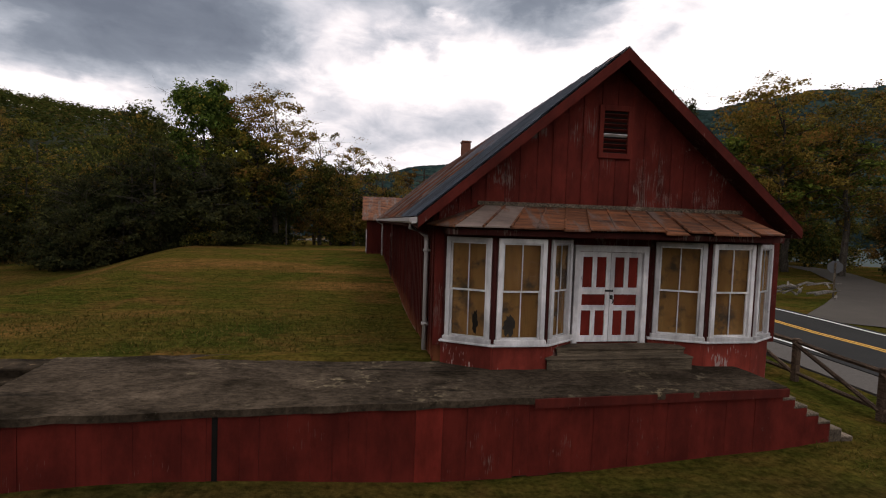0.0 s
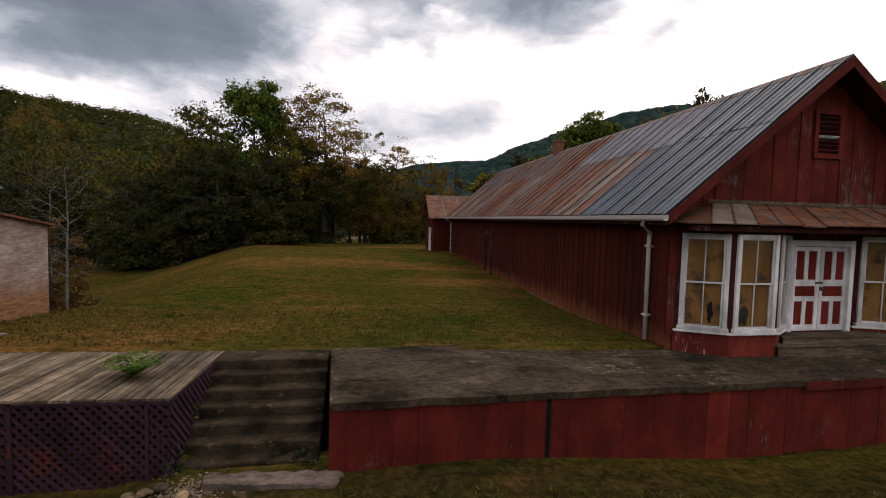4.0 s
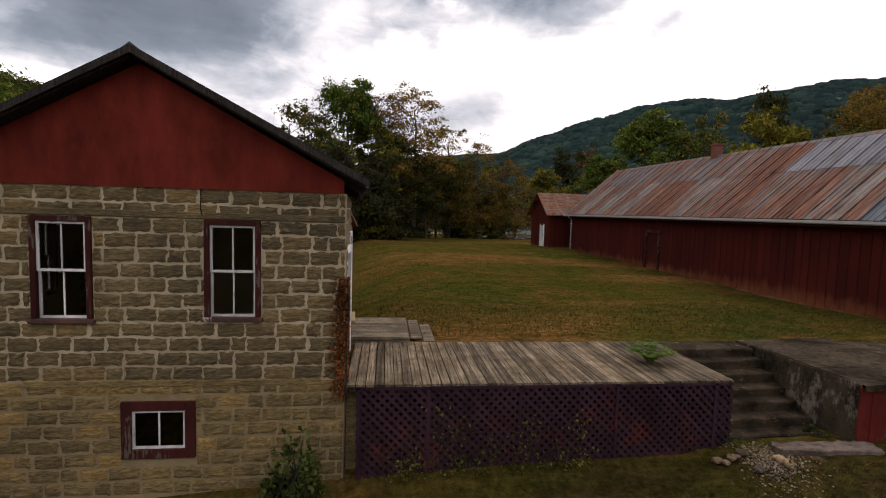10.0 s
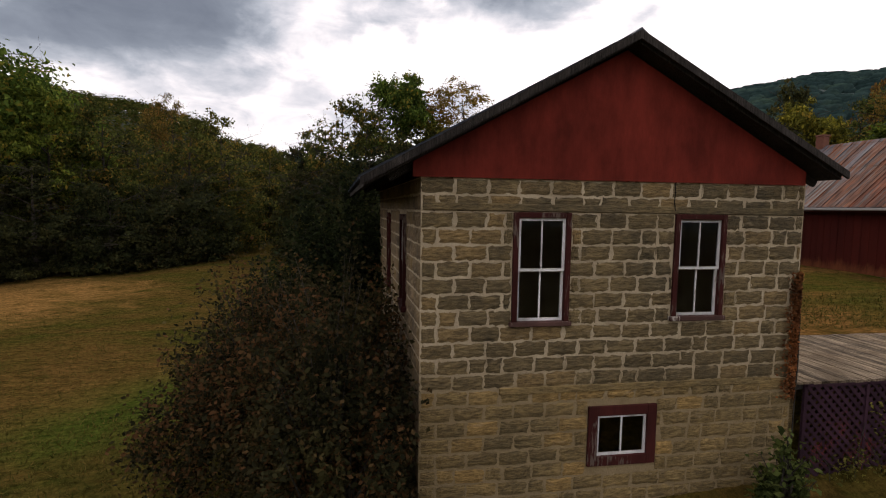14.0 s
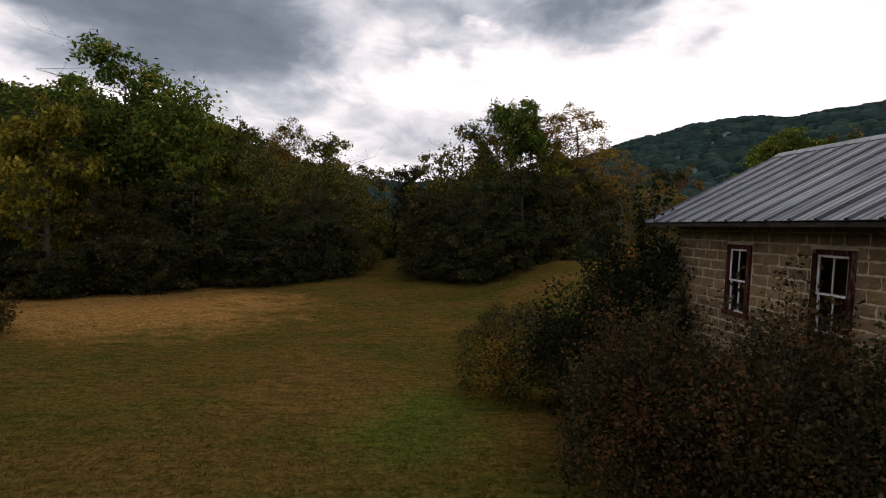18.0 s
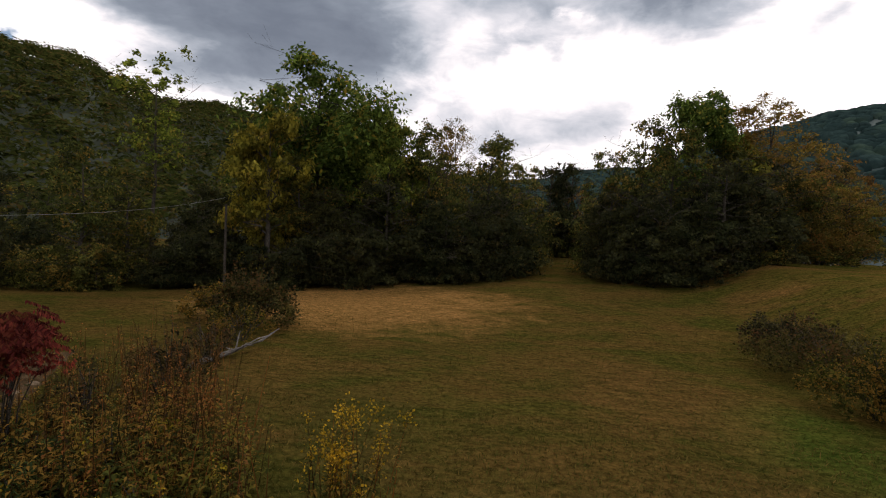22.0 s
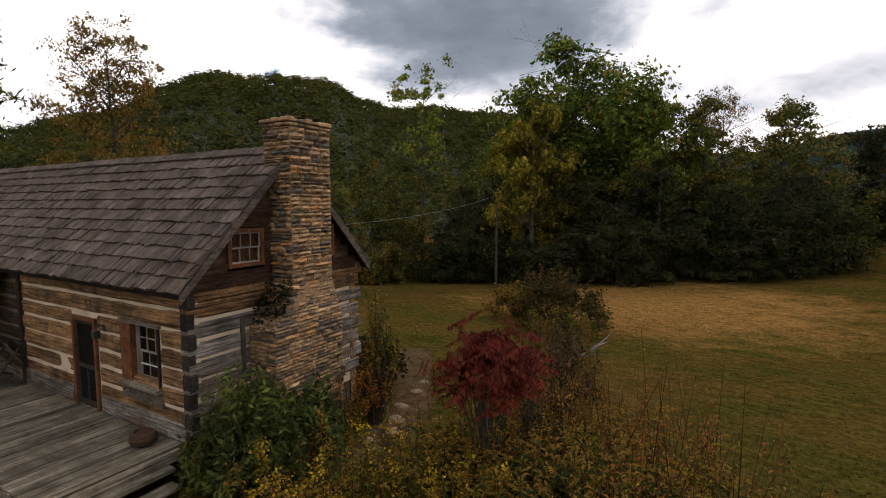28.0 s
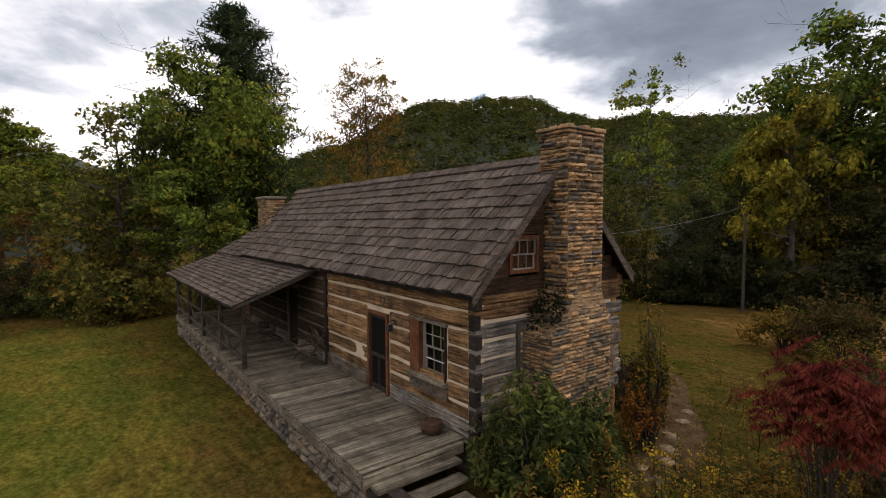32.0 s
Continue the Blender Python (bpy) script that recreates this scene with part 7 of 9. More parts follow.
    posts = [-7.25, -9.8, -12.3, -14.8, -17.3]
    for x in posts:
        boxpart("porch_post", M_rail, p, x - 0.06, x + 0.06, -2.12, -2.0, ZF, 1.76, bev=0.015)
        bm = bmesh.new()
        tube(bm, [(x + 0.05, -2.06, 1.4), (x + 0.42, -2.06, 1.76)], [0.035, 0.035], 6)
        part("brace", bm, M_rail, p)
    for a, b in zip(posts, posts[1:]):
        for z in (0.35, 0.92):
            boxpart("rail", M_rail, p, b + 0.06, a - 0.06, -2.09, -2.03, ZF + z - 0.12, ZF + z - 0.03, bev=0.01)
        for s in (0, 1):
            bm = bmesh.new()
            m = (a + b) / 2
            ends = ((a - 0.06 if s else m, ZF + 0.84), (m if s else b + 0.06, ZF + 0.25)) if s else ((b + 0.06, ZF + 0.84), (m, ZF + 0.25))
            tube(bm, [(ends[0][0], -2.06, ends[0][1]), (ends[1][0], -2.06, ends[1][1])], [0.03, 0.03], 6)
            part("cross_rail", bm, M_rail, p)


def build_porch_furniture():
    twig = M_rail

    def settee(name, loc, rz, w, label, cat):
        s = thing(name, loc, rz, label, cat, "porch seats")
        for x in (-w / 2, w / 2):
            bm = bmesh.new()
            tube(bm, [(x, 0.32, 0.02), (x, -0.02, 0.40), (x, -0.34, 0.88)], [0.025] * 3, 6)
            part("cross_leg", bm, twig, s)
            bm = bmesh.new()
            tube(bm, [(x, -0.4, 0.02), (x, 0.0, 0.24), (x, 0.32, 0.46)], [0.025] * 3, 6)
            part("cross_leg", bm, twig, s)
            bm = bmesh.new()
            tube(bm, [(x, -0.25, 0.66), (x, 0.36, 0.62)], [0.025] * 2, 6)
            part("arm", bm, twig, s)
        n = int(w / 0.09)
        sl = unit_box("seat_slat", bpy.data.materials["grey_boards"], 0.05)
        for k in range(n):
            x = -w / 2 + w * (k + 0.5) / n
            piece("seat_slat", sl, s, (x, 0.05, 0.40), (0.05, 0, 0), (0.06, 0.5, 0.025))
            piece("back_slat", sl, s, (x, -0.28, 0.72), (-0.45, 0, 0), (0.05, 0.022, 0.55))
        for z, y in ((0.52, -0.18), (0.94, -0.38)):
            bm = bmesh.new()
            tube(bm, [(-w / 2, y, z), (w / 2, y, z)], [0.025] * 2, 6)
            part("back_rail", bm, twig, s)
        return s

    cx, cy, cz = CABIN
    settee("twig_bench", (cx - 6.75, cy - 0.5, 0.17), 172, 0.95, "rustic wooden slatted bench on the cabin porch", "bench")
    settee("porch_chair", (cx - 9.9, cy - 0.6, 0.17), 165, 0.6, "wooden slatted chair in the porch shade", "chair")
    b = thing("basket", (cx - 0.85, cy - 0.38, 0.16), 0, "dark brown round basket on the porch boards", "basket")
    bm = bmesh.new()
    prof = [(0.10, 0.0), (0.2, 0.05), (0.23, 0.14), (0.2, 0.22), (0.15, 0.25), (0.13, 0.22)]
    rings = [[bm.verts.new((r * math.cos(t), r * math.sin(t), z)) for t in np.linspace(0, 2 * math.pi, 15)[:-1]] for r, z in prof]
    for a, q in zip(rings, rings[1:]):
        for i in range(14):
            bm.faces.new((a[i], a[(i + 1) % 14], q[(i + 1) % 14], q[i]))
    bm.faces.new(rings[0][::-1])
    bm.faces.new(rings[-1])
    part("basket_body", bm, bare_wood("dark_wicker", (0.03, 0.018, 0.012), (0.08, 0.045, 0.03)), b)
    pot = thing("barrel_planter", (cx - 11.2, cy - 0.4, 0.17), 0, "small wooden barrel planter against the log wall", "planter")
    bm = bmesh.new()
    tube(bm, [(0, 0, 0), (0, 0, 0.2), (0, 0, 0.45)], [0.17, 0.2, 0.18], 12)
    part("barrel", bm, M_rail, pot)


build_cabin()
build_chimney()
build_porch()
build_porch_furniture()


# ---------------------------------------------------------------- hills
# bearing west of north and height of the skyline, in degrees
AZ_EL = [(-180, 6), (-120, 7), (-90, 9), (-70, 11), (-49, 11.9), (-43, 11.6), (-35, 11.4), (-30, 11.1), (-25, 10.4), (-21, 8.8), (-16, 7.1), (-12, 6.4), (-5, 5.6), (0, 4.8), (6, 4.6), (12, 6.2), (18, 7.8), (22, 8.6), (26, 9.5), (31, 9.5), (35, 9.6), (39, 9.9), (42, 10.7), (46, 11.8), (51, 12.4), (55, 12.1), (58, 11.4), (61, 10.3), (64, 8.8), (67, 7.3), (72, 5.6), (80, 4.4), (88, 5.0), (95, 6.8), (110, 6), (180, 6)]
HILL_C = (-22.0, 3.0)


def hill_height(x, y):
    dx, dy = x - HILL_C[0], y - HILL_C[1]
    r, az = np.hypot(dx, dy), np.degrees(np.arctan2(-dx, dy))
    el = np.interp(az, [a for a, _ in AZ_EL], [e for _, e in AZ_EL])
    ridge = np.interp(az, [-180, -60, -20, -5, 10, 25, 60, 80, 95, 180], [420, 430, 430, 520, 420, 300, 290, 420, 600, 420])
    top = ridge * np.tan(np.radians(el)) + 3
    t = np.clip((r - 95) / (ridge - 95), 0, 1)
    h = top * (0.25 * t + 0.75 * t * t * (3 - 2 * t))
    over = np.clip((r - ridge) / 400, 0, 1)
    bump = 3.0 * np.sin(az * 0.5 + r * 0.013) + 1.2 * np.sin(az * 1.1 + 1.7)
    return h * (1 - 0.5 * over) + bump * t * (1 - over) * 0.6


M_forest = leafy("far_forest", (0.022, 0.031, 0.009), (0.062, 0.074, 0.021), (0.10, 0.070, 0.022), 0.09, calm=True)
M_forest_floor = plain("forest_floor", (0.026, 0.036, 0.022), 0.95, 0.4, 0.05)
# distance haze put into the colour as a blue-green tint
M_hazed_floor = plain("hazed_forest_floor", (0.034, 0.056, 0.054), 0.95, 0.2, 0.05)
M_hazed_forest = leafy("hazed_forest", (0.034, 0.058, 0.056), (0.056, 0.090, 0.085), calm=True)


def build_hills():
    na, nr = 240, 26
    az = np.radians(np.linspace(-180, 180, na, endpoint=False))
    rr = np.concatenate([np.linspace(90, 460, 20), np.linspace(520, 1100, 6)])
    v = []
    for r in rr:
        x, y = HILL_C[0] - r * np.sin(az), HILL_C[1] + r * np.cos(az)
        z = np.where(r < 91, -0.6, hill_height(x, y))
        v.append(np.stack([x, y, z], 1))
    v = np.concatenate(v)
    f = [(j * na + i, (j + 1) * na + i, (j + 1) * na + (i + 1) % na, j * na + (i + 1) % na) for j in range(nr - 1) for i in range(na)]
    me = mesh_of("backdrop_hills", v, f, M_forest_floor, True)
    # second floor material, tinted with haze, for the hills across the valley
    me.materials.append(M_hazed_floor)
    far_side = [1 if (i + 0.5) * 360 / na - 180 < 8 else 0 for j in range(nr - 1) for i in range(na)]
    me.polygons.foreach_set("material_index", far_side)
    ob = new("backdrop_hills", me)
    tagged(ob, "wooded hills round the valley", "hill", kind="structure")
    # tree crowns over the hillsides, far woods that nobody could count
    g = np.random.default_rng(19)
    n, k = 10000, 15
    a = np.radians(g.uniform(8, 105, n))
    r = 92 + (g.random(n) ** 0.8) * 233
    x, y = HILL_C[0] - r * np.sin(a), HILL_C[1] + r * np.cos(a)
    rad = g.uniform(2.2, 4.2, n) * 0.8
    d = g.normal(size=(n, k, 3))
    d[:, :, 2] = np.abs(d[:, :, 2]) * 1.1
    d /= np.linalg.norm(d, axis=2)[:, :, None]
    cen = np.stack([x, y, hill_height(x, y) + rad * 0.9], 1)[:, None] + d * (rad[:, None, None] * np.array([1, 1, 1.25])) * g.uniform(0.6, 1.05, (n, k, 1))
    out = d + g.normal(size=d.shape) * 0.2 + np.array([0, 0, 0.7])
    q = leaf_plates(cen.reshape(-1, 3), out.reshape(-1, 3), 1.04, 0.85, g)
    tagged(new("hillside_woods", tris_mesh("hillside_woods", q, M_forest)), "far mixed woods covering the hillside in early autumn colour", "woods", kind="stuff")
    # the hills across the valley, too far to tell leaves: low rounded crowns, packed close
    n = 9000
    a = np.radians(g.uniform(-72, 8, n))
    r = 110 + (g.random(n) ** 0.7) * 400
    x, y = HILL_C[0] - r * np.sin(a), HILL_C[1] + r * np.cos(a)
    z, rad = hill_height(x, y), g.uniform(2.2, 4.6, n)
    t = np.linspace(0, 2 * math.pi, 7)[:-1]
    v = []
    for h, w in ((-1.4, 1.0), (0.15, 1.0), (0.52, 0.6)):
        j = g.uniform(0.75, 1.2, (n, 6))
        v.append(np.stack([x[:, None] + rad[:, None] * w * j * np.cos(t), y[:, None] + rad[:, None] * w * j * np.sin(t), z[:, None] + rad[:, None] * (h + 0.15 * j)], 2))
    v = np.concatenate(v + [np.stack([x, y, z + rad * 0.78], 1)[:, None]], 1)
    f = [(6 * j + i, 6 * j + (i + 1) % 6, 6 * j + 6 + (i + 1) % 6, 6 * j + 6 + i) for j in range(2) for i in range(6)] + [(12 + i, 12 + (i + 1) % 6, 18) for i in range(6)]
    faces = [tuple(19 * c + i for i in p) for c in range(n) for p in f]
    tagged(new("distant_woods", mesh_of("distant_woods", v.reshape(-1, 3), faces, M_hazed_forest, True)), "woods on the hills across the valley, distance haze tinted into their colour", "woods", kind="stuff")


build_hills()


# ---------------------------------------------------------------- trees
M_bark = bare_wood("grey_bark", (0.030, 0.025, 0.020), (0.092, 0.080, 0.064), (5, 5, 1.2))
M_bark_pale = bare_wood("pale_bark", (0.10, 0.09, 0.08), (0.24, 0.22, 0.20), (5, 5, 1.2))
M_leaf_green = leafy("green_leaves", (0.040, 0.064, 0.011), (0.150, 0.190, 0.036), (0.25, 0.185, 0.028), 0.07)
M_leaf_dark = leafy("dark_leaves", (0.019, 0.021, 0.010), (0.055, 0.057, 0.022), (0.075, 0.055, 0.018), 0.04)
M_leaf_mid = leafy("mid_green_leaves", (0.030, 0.037, 0.010), (0.108, 0.112, 0.028), (0.22, 0.140, 0.028), 0.09)
M_leaf_yellow = leafy("yellowing_leaves", (0.060, 0.062, 0.011), (0.205, 0.185, 0.030), (0.25, 0.165, 0.025), 0.05)
M_leaf_rust = leafy("rust_leaves", (0.075, 0.040, 0.014), (0.19, 0.10, 0.03), (0.22, 0.14, 0.035), 0.1)
M_leaf_thin = leafy("thin_autumn_leaves", (0.075, 0.060, 0.014), (0.20, 0.145, 0.035), (0.22, 0.11, 0.03), 0.12)
M_leaf_red = leafy("crimson_leaves", (0.065, 0.011, 0.010), (0.19, 0.030, 0.022), (0.11, 0.030, 0.016), 0.09)
M_needle = leafy("pine_needles", (0.018, 0.030, 0.014), (0.055, 0.078, 0.034))


def crown_lobe(g, height, spread, low, lean, shape):
    """One billow of a crown: its centre and radius, wide in the middle of the crown and small at its top."""
    f = low + (0.94 - low) * g.random() ** (1.25 if low < 0.2 else 0.85)
    u = (f - low) / (1 - low)
    prof = (0.55 + 0.45 * math.sin(math.pi * min(1.0, u * 0.85 + 0.18))) * (1.0 if u < 0.6 else 1.0 - 0.9 * (u - 0.6))
    r = spread * g.uniform(0.20, 0.34) * (1.0 - 0.3 * u)
    a, d = g.uniform(0, 6.283), max(0.0, spread * prof * shape - r) * g.random() ** 0.45
    z = min(height * f, height - r * 0.95)
    return np.array([lean * height * f + d * math.cos(a), d * math.sin(a), max(z, r * 0.55)]), r


def lobe_leaves(g, lobes, clumps, per, tight):
    """Leaf places and outward directions: clumps over the upper and outer side of each billow."""
    cen, rad = np.array([c for c, _ in lobes]), np.array([r for _, r in lobes])
    pick = g.choice(len(lobes), clumps, p=rad ** 2 / (rad ** 2).sum())
    d = g.normal(size=(clumps, 3))
    d[:, 2] = d[:, 2] * 0.8 + 0.28
    d /= np.linalg.norm(d, axis=1)[:, None]
    r = rad[pick][:, None]
    mid = cen[pick] + d * r * g.uniform(0.55, 1.25, (clumps, 1)) * np.array([1.0, 1.0, 0.92])
    e = g.normal(size=(clumps, per, 3)) * (tight * r * g.uniform(0.7, 1.6, (clumps, 1)))[:, None] * np.array([1.0, 1.0, 0.55])
    e[:, :, 2] -= (np.hypot(e[:, :, 0], e[:, :, 1]) ** 2) * 0.5
    out = d[:, None] + g.normal(size=(clumps, per, 3)) * 0.55 + np.array([0, 0, 0.25])
    return (mid[:, None] + e).reshape(-1, 3), out.reshape(-1, 3)


def tree_mesh(name, height, spread, leaf_mat, seed, clumps=60, per=70, leaf=0.16, bare=0.0, trunk_r=0.22, low=0.28, bark=None, lean=0.0, shape=1.0, group="", full=False, lobe_n=24, airy=False):
    """A broadleaf tree: a tapered trunk, forked limbs, and a crown of leaf clumps at the limb ends, with gaps."""
    g = np.random.default_rng(seed)
    t = thing(name, (0, 0, 0), 0, "", "", group)
    bm = bmesh.new()
    path = [Vector((0, 0, -0.2))]
    for k in range(1, 7):
        path.append(Vector((lean * height * (k / 6) ** 1.5 + g.normal() * 0.05 * height * 0.12, g.normal() * 0.05 * height * 0.12, height * 0.82 * k / 6)))
    tube(bm, path, [trunk_r * (1 - 0.86 * k / 6) for k in range(7)], 8)
    tips = []
    nl = 16
    for i in range(nl):
        f = low + (0.97 - low) * (i + g.random()) / nl
        base = path[min(5, int(f * 6))].lerp(path[min(6, int(f * 6) + 1)], f * 6 - int(f * 6))
        a = 2.4 * i + g.normal() * 0.4
        prof = math.sin(math.pi * min(1, max(0.12, (f - low * 0.55) / (1.12 - low * 0.55)))) ** 0.8
        reach = spread * prof * g.uniform(0.65, 1.08) * shape
        up = 0.25 + 0.6 * f
        pts = [base]
        for k in range(1, 5):
            s = k / 4
            pts.append(base + Vector((math.cos(a + 0.15 * k * g.normal()) * reach * s, math.sin(a + 0.15 * k * g.normal()) * reach * s, reach * up * s * (1.05 - 0.3 * s))))
        r0 = trunk_r * 0.42 * (1.1 - 0.75 * f)
        tube(bm, pts, [r0 * (1 - 0.85 * k / 4) for k in range(5)], 4)
        for s in (0.45, 0.7, 0.9, 1.0):
            p = pts[int(s * 4)] if s in (1.0,) else pts[int(s * 4)].lerp(pts[min(4, int(s * 4) + 1)], s * 4 - int(s * 4))
            for _ in range(2):
                q = p + Vector((g.normal(), g.normal(), abs(g.normal()) * 0.7)) * spread * 0.16
                tube(bm, [p, q], [r0 * 0.3 * (1.2 - s), 0.006], 3)
                tips.append(q)
    tips += [path[-1] + Vector((g.normal() * 0.1, g.normal() * 0.1, 0.1 * k)) * spread * 0.3 for k in range(5)]
    part("trunk", bm, bark or M_bark, t)
    if clumps and bare < 1.0:
        lobes = [crown_lobe(g, height, spread, low, lean, shape) for _ in range(lobe_n)]
        pts, out = lobe_leaves(g, lobes, int(clumps * (1 - bare)), per, 0.20 if airy else 0.27)
        keep = pts[:, 2] < height
        maker = quads_mesh if full else tris_mesh
        part("crown", maker("crown", leaf_plates(pts[keep], out[keep], leaf * (1.0 if full else 1.2), 0.5, g), leaf_mat), leaf_mat, t)
    return t


def pine_mesh(name, height, seed):
    g = np.random.default_rng(seed)
    t = thing(name, (0, 0, 0), 0, "", "")
    bm = bmesh.new()
    tube(bm, [(0, 0, -0.2), (0.05, 0, height * 0.5), (0, 0.05, height)], [0.28, 0.16, 0.02], 8)
    pts = []
    z = height * 0.22
    while z < height - 0.3:
        f = (z / height - 0.22) / 0.78
        reach = (1 - f) ** 0.62 * height * 0.24 + 0.35
        for k in range(g.integers(4, 7)):
            a = g.uniform(0, 6.28)
            r = reach * (0.35 + 0.8 * g.random() ** 0.7)
            e = Vector((math.cos(a) * r, math.sin(a) * r, z + r * g.uniform(0.12, 0.5)))
            tube(bm, [(0, 0, z), (e.x * 0.5, e.y * 0.5, z + r * 0.04), e], [0.04, 0.025, 0.006], 3)
            m = int(60 + 45 * r)
            s = g.uniform(0.2, 1.04, m)
            q = np.stack([e.x * s, e.y * s, z + (e.z - z) * s ** 1.6], 1) + g.normal(size=(m, 3)) * np.array([0.26, 0.26, 0.19]) * (0.5 + r * 0.12)
            pts.append(q)
        z += g.uniform(0.22, 0.40)
    part("trunk", bm, M_bark, t)
    pts = np.concatenate(pts)
    part("crown", quads_mesh("crown", leaf_quads(pts, 0.22, 0.1, 0.16, g), M_needle), M_needle, t)
    return t


def tagtree(ob, label, cat="tree", group=""):
    return tagged(ob, label, cat, group)


TREES = {}


def tree_kinds():
    T = TREES
    T["green"] = tagtree(tree_mesh("tree", 14, 4.6, M_leaf_green, 1, 300, 60, 0.15, full=True, lobe_n=31), "tall green broadleaf tree at the edge of the field")
    T["green2"] = tagtree(tree_mesh("tree", 15, 5.6, M_leaf_green, 2, 520, 50, 0.15, low=0.36, full=True, lobe_n=33), "tall leafy ash tree above the field edge")
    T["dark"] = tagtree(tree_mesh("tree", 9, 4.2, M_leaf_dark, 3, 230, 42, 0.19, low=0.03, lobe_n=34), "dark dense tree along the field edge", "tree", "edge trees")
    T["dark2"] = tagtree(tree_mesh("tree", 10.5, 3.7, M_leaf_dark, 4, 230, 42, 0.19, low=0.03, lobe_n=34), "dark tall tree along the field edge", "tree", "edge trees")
    T["mid"] = tagtree(tree_mesh("tree", 10, 4.2, M_leaf_mid, 5, 210, 42, 0.18, low=0.06, lobe_n=32), "mid green tree along the field edge", "tree", "edge trees")
    T["mid2"] = tagtree(tree_mesh("tree", 12, 4.3, M_leaf_mid, 6, 210, 42, 0.18, low=0.10, lobe_n=32), "olive green tree among the edge woods", "tree", "edge trees")
    T["yellow"] = tagtree(tree_mesh("tree", 9.5, 3.4, M_leaf_yellow, 7, 230, 55, 0.14, low=0.06, full=True, lobe_n=32), "yellowing tree in early autumn leaf")
    T["rust"] = tagtree(tree_mesh("tree", 9, 3.6, M_leaf_rust, 8, 120, 40, 0.18, low=0.12, airy=True), "thin rust-brown tree in autumn leaf")
    T["sparse"] = tagtree(tree_mesh("tree", 14, 5.0, M_leaf_thin, 9, 230, 50, 0.13, low=0.3, bark=M_bark, airy=True, lobe_n=34), "half-bare tree with thin yellow-brown leaves")
    T["thin"] = tagtree(tree_mesh("tree", 11, 4.4, M_leaf_thin, 18, 230, 46, 0.13, low=0.16, airy=True, lobe_n=34), "thin yellow-brown tree at the end of the woods")
    T["bare"] = tagtree(tree_mesh("tree", 9.5, 3.4, M_leaf_rust, 10, 0, 0, bare=1.0, bark=M_bark_pale, trunk_r=0.10), "bare grey leafless tree")
    T["slim"] = tagtree(tree_mesh("tree", 9, 2.8, M_leaf_mid, 11, 100, 40, 0.17, low=0.42, trunk_r=0.13), "slim tree with a bare leaning trunk by the road")
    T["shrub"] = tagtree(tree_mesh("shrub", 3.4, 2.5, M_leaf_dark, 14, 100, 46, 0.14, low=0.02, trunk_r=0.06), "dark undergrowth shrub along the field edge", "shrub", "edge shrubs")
    T["shrub2"] = tagtree(tree_mesh("shrub", 2.8, 2.3, M_leaf_mid, 15, 90, 46, 0.13, low=0.02, trunk_r=0.06), "olive undergrowth shrub along the field edge", "shrub", "edge shrubs")
    T["locust"] = tagtree(tree_mesh("tree", 15, 3.4, M_leaf_green, 16, 70, 34, 0.17, low=0.5, trunk_r=0.16, airy=True), "thin open-crowned tree standing above the woods")
    T["pine"] = tagtree(pine_mesh("pine_tree", 17, 12), "tall dark pine behind the cabin")
    used = set()
    return used


used_trees = tree_kinds()


def plant(kind, x, y, height_scale=1.0, turn=0.0, wide=None, z=None, fixed=False):
    w = height_scale if wide is None else wide
    if not fixed:
        if x < -20:
            height_scale *= 0.955
            w *= 0.955
        x, y = settle(x, y)
    zz = gz(x, y) - 0.05 if z is None else z
    src = TREES[kind]
    m = Matrix.Translation((x, y, zz)) @ Matrix.Rotation(turn, 4, "Z")
    if kind not in used_trees:
        used_trees.add(kind)
        ob = src
        ob.matrix_basis = m
    else:
        ob = copy_thing(src, m)
    ob.scale = (w, w, height_scale)
    return ob


def plant_to(kind, x, y, top, width, turn=0.0, fixed=False):
    """Plant a tree of a given top height above datum and crown width."""
    crown = [c for c in TREES[kind].children if c.name.startswith("crown")][0].data
    co = np.empty(len(crown.vertices) * 3)
    crown.vertices.foreach_get("co", co)
    co = co.reshape(-1, 3)
    zz = gz(x, y) - 0.05
    w = np.percentile(np.abs(co[:, :2]), 98)
    return plant(kind, x, y, (top - zz) / np.percentile(co[:, 2], 99.8), turn, width / 2 / w, None, fixed)


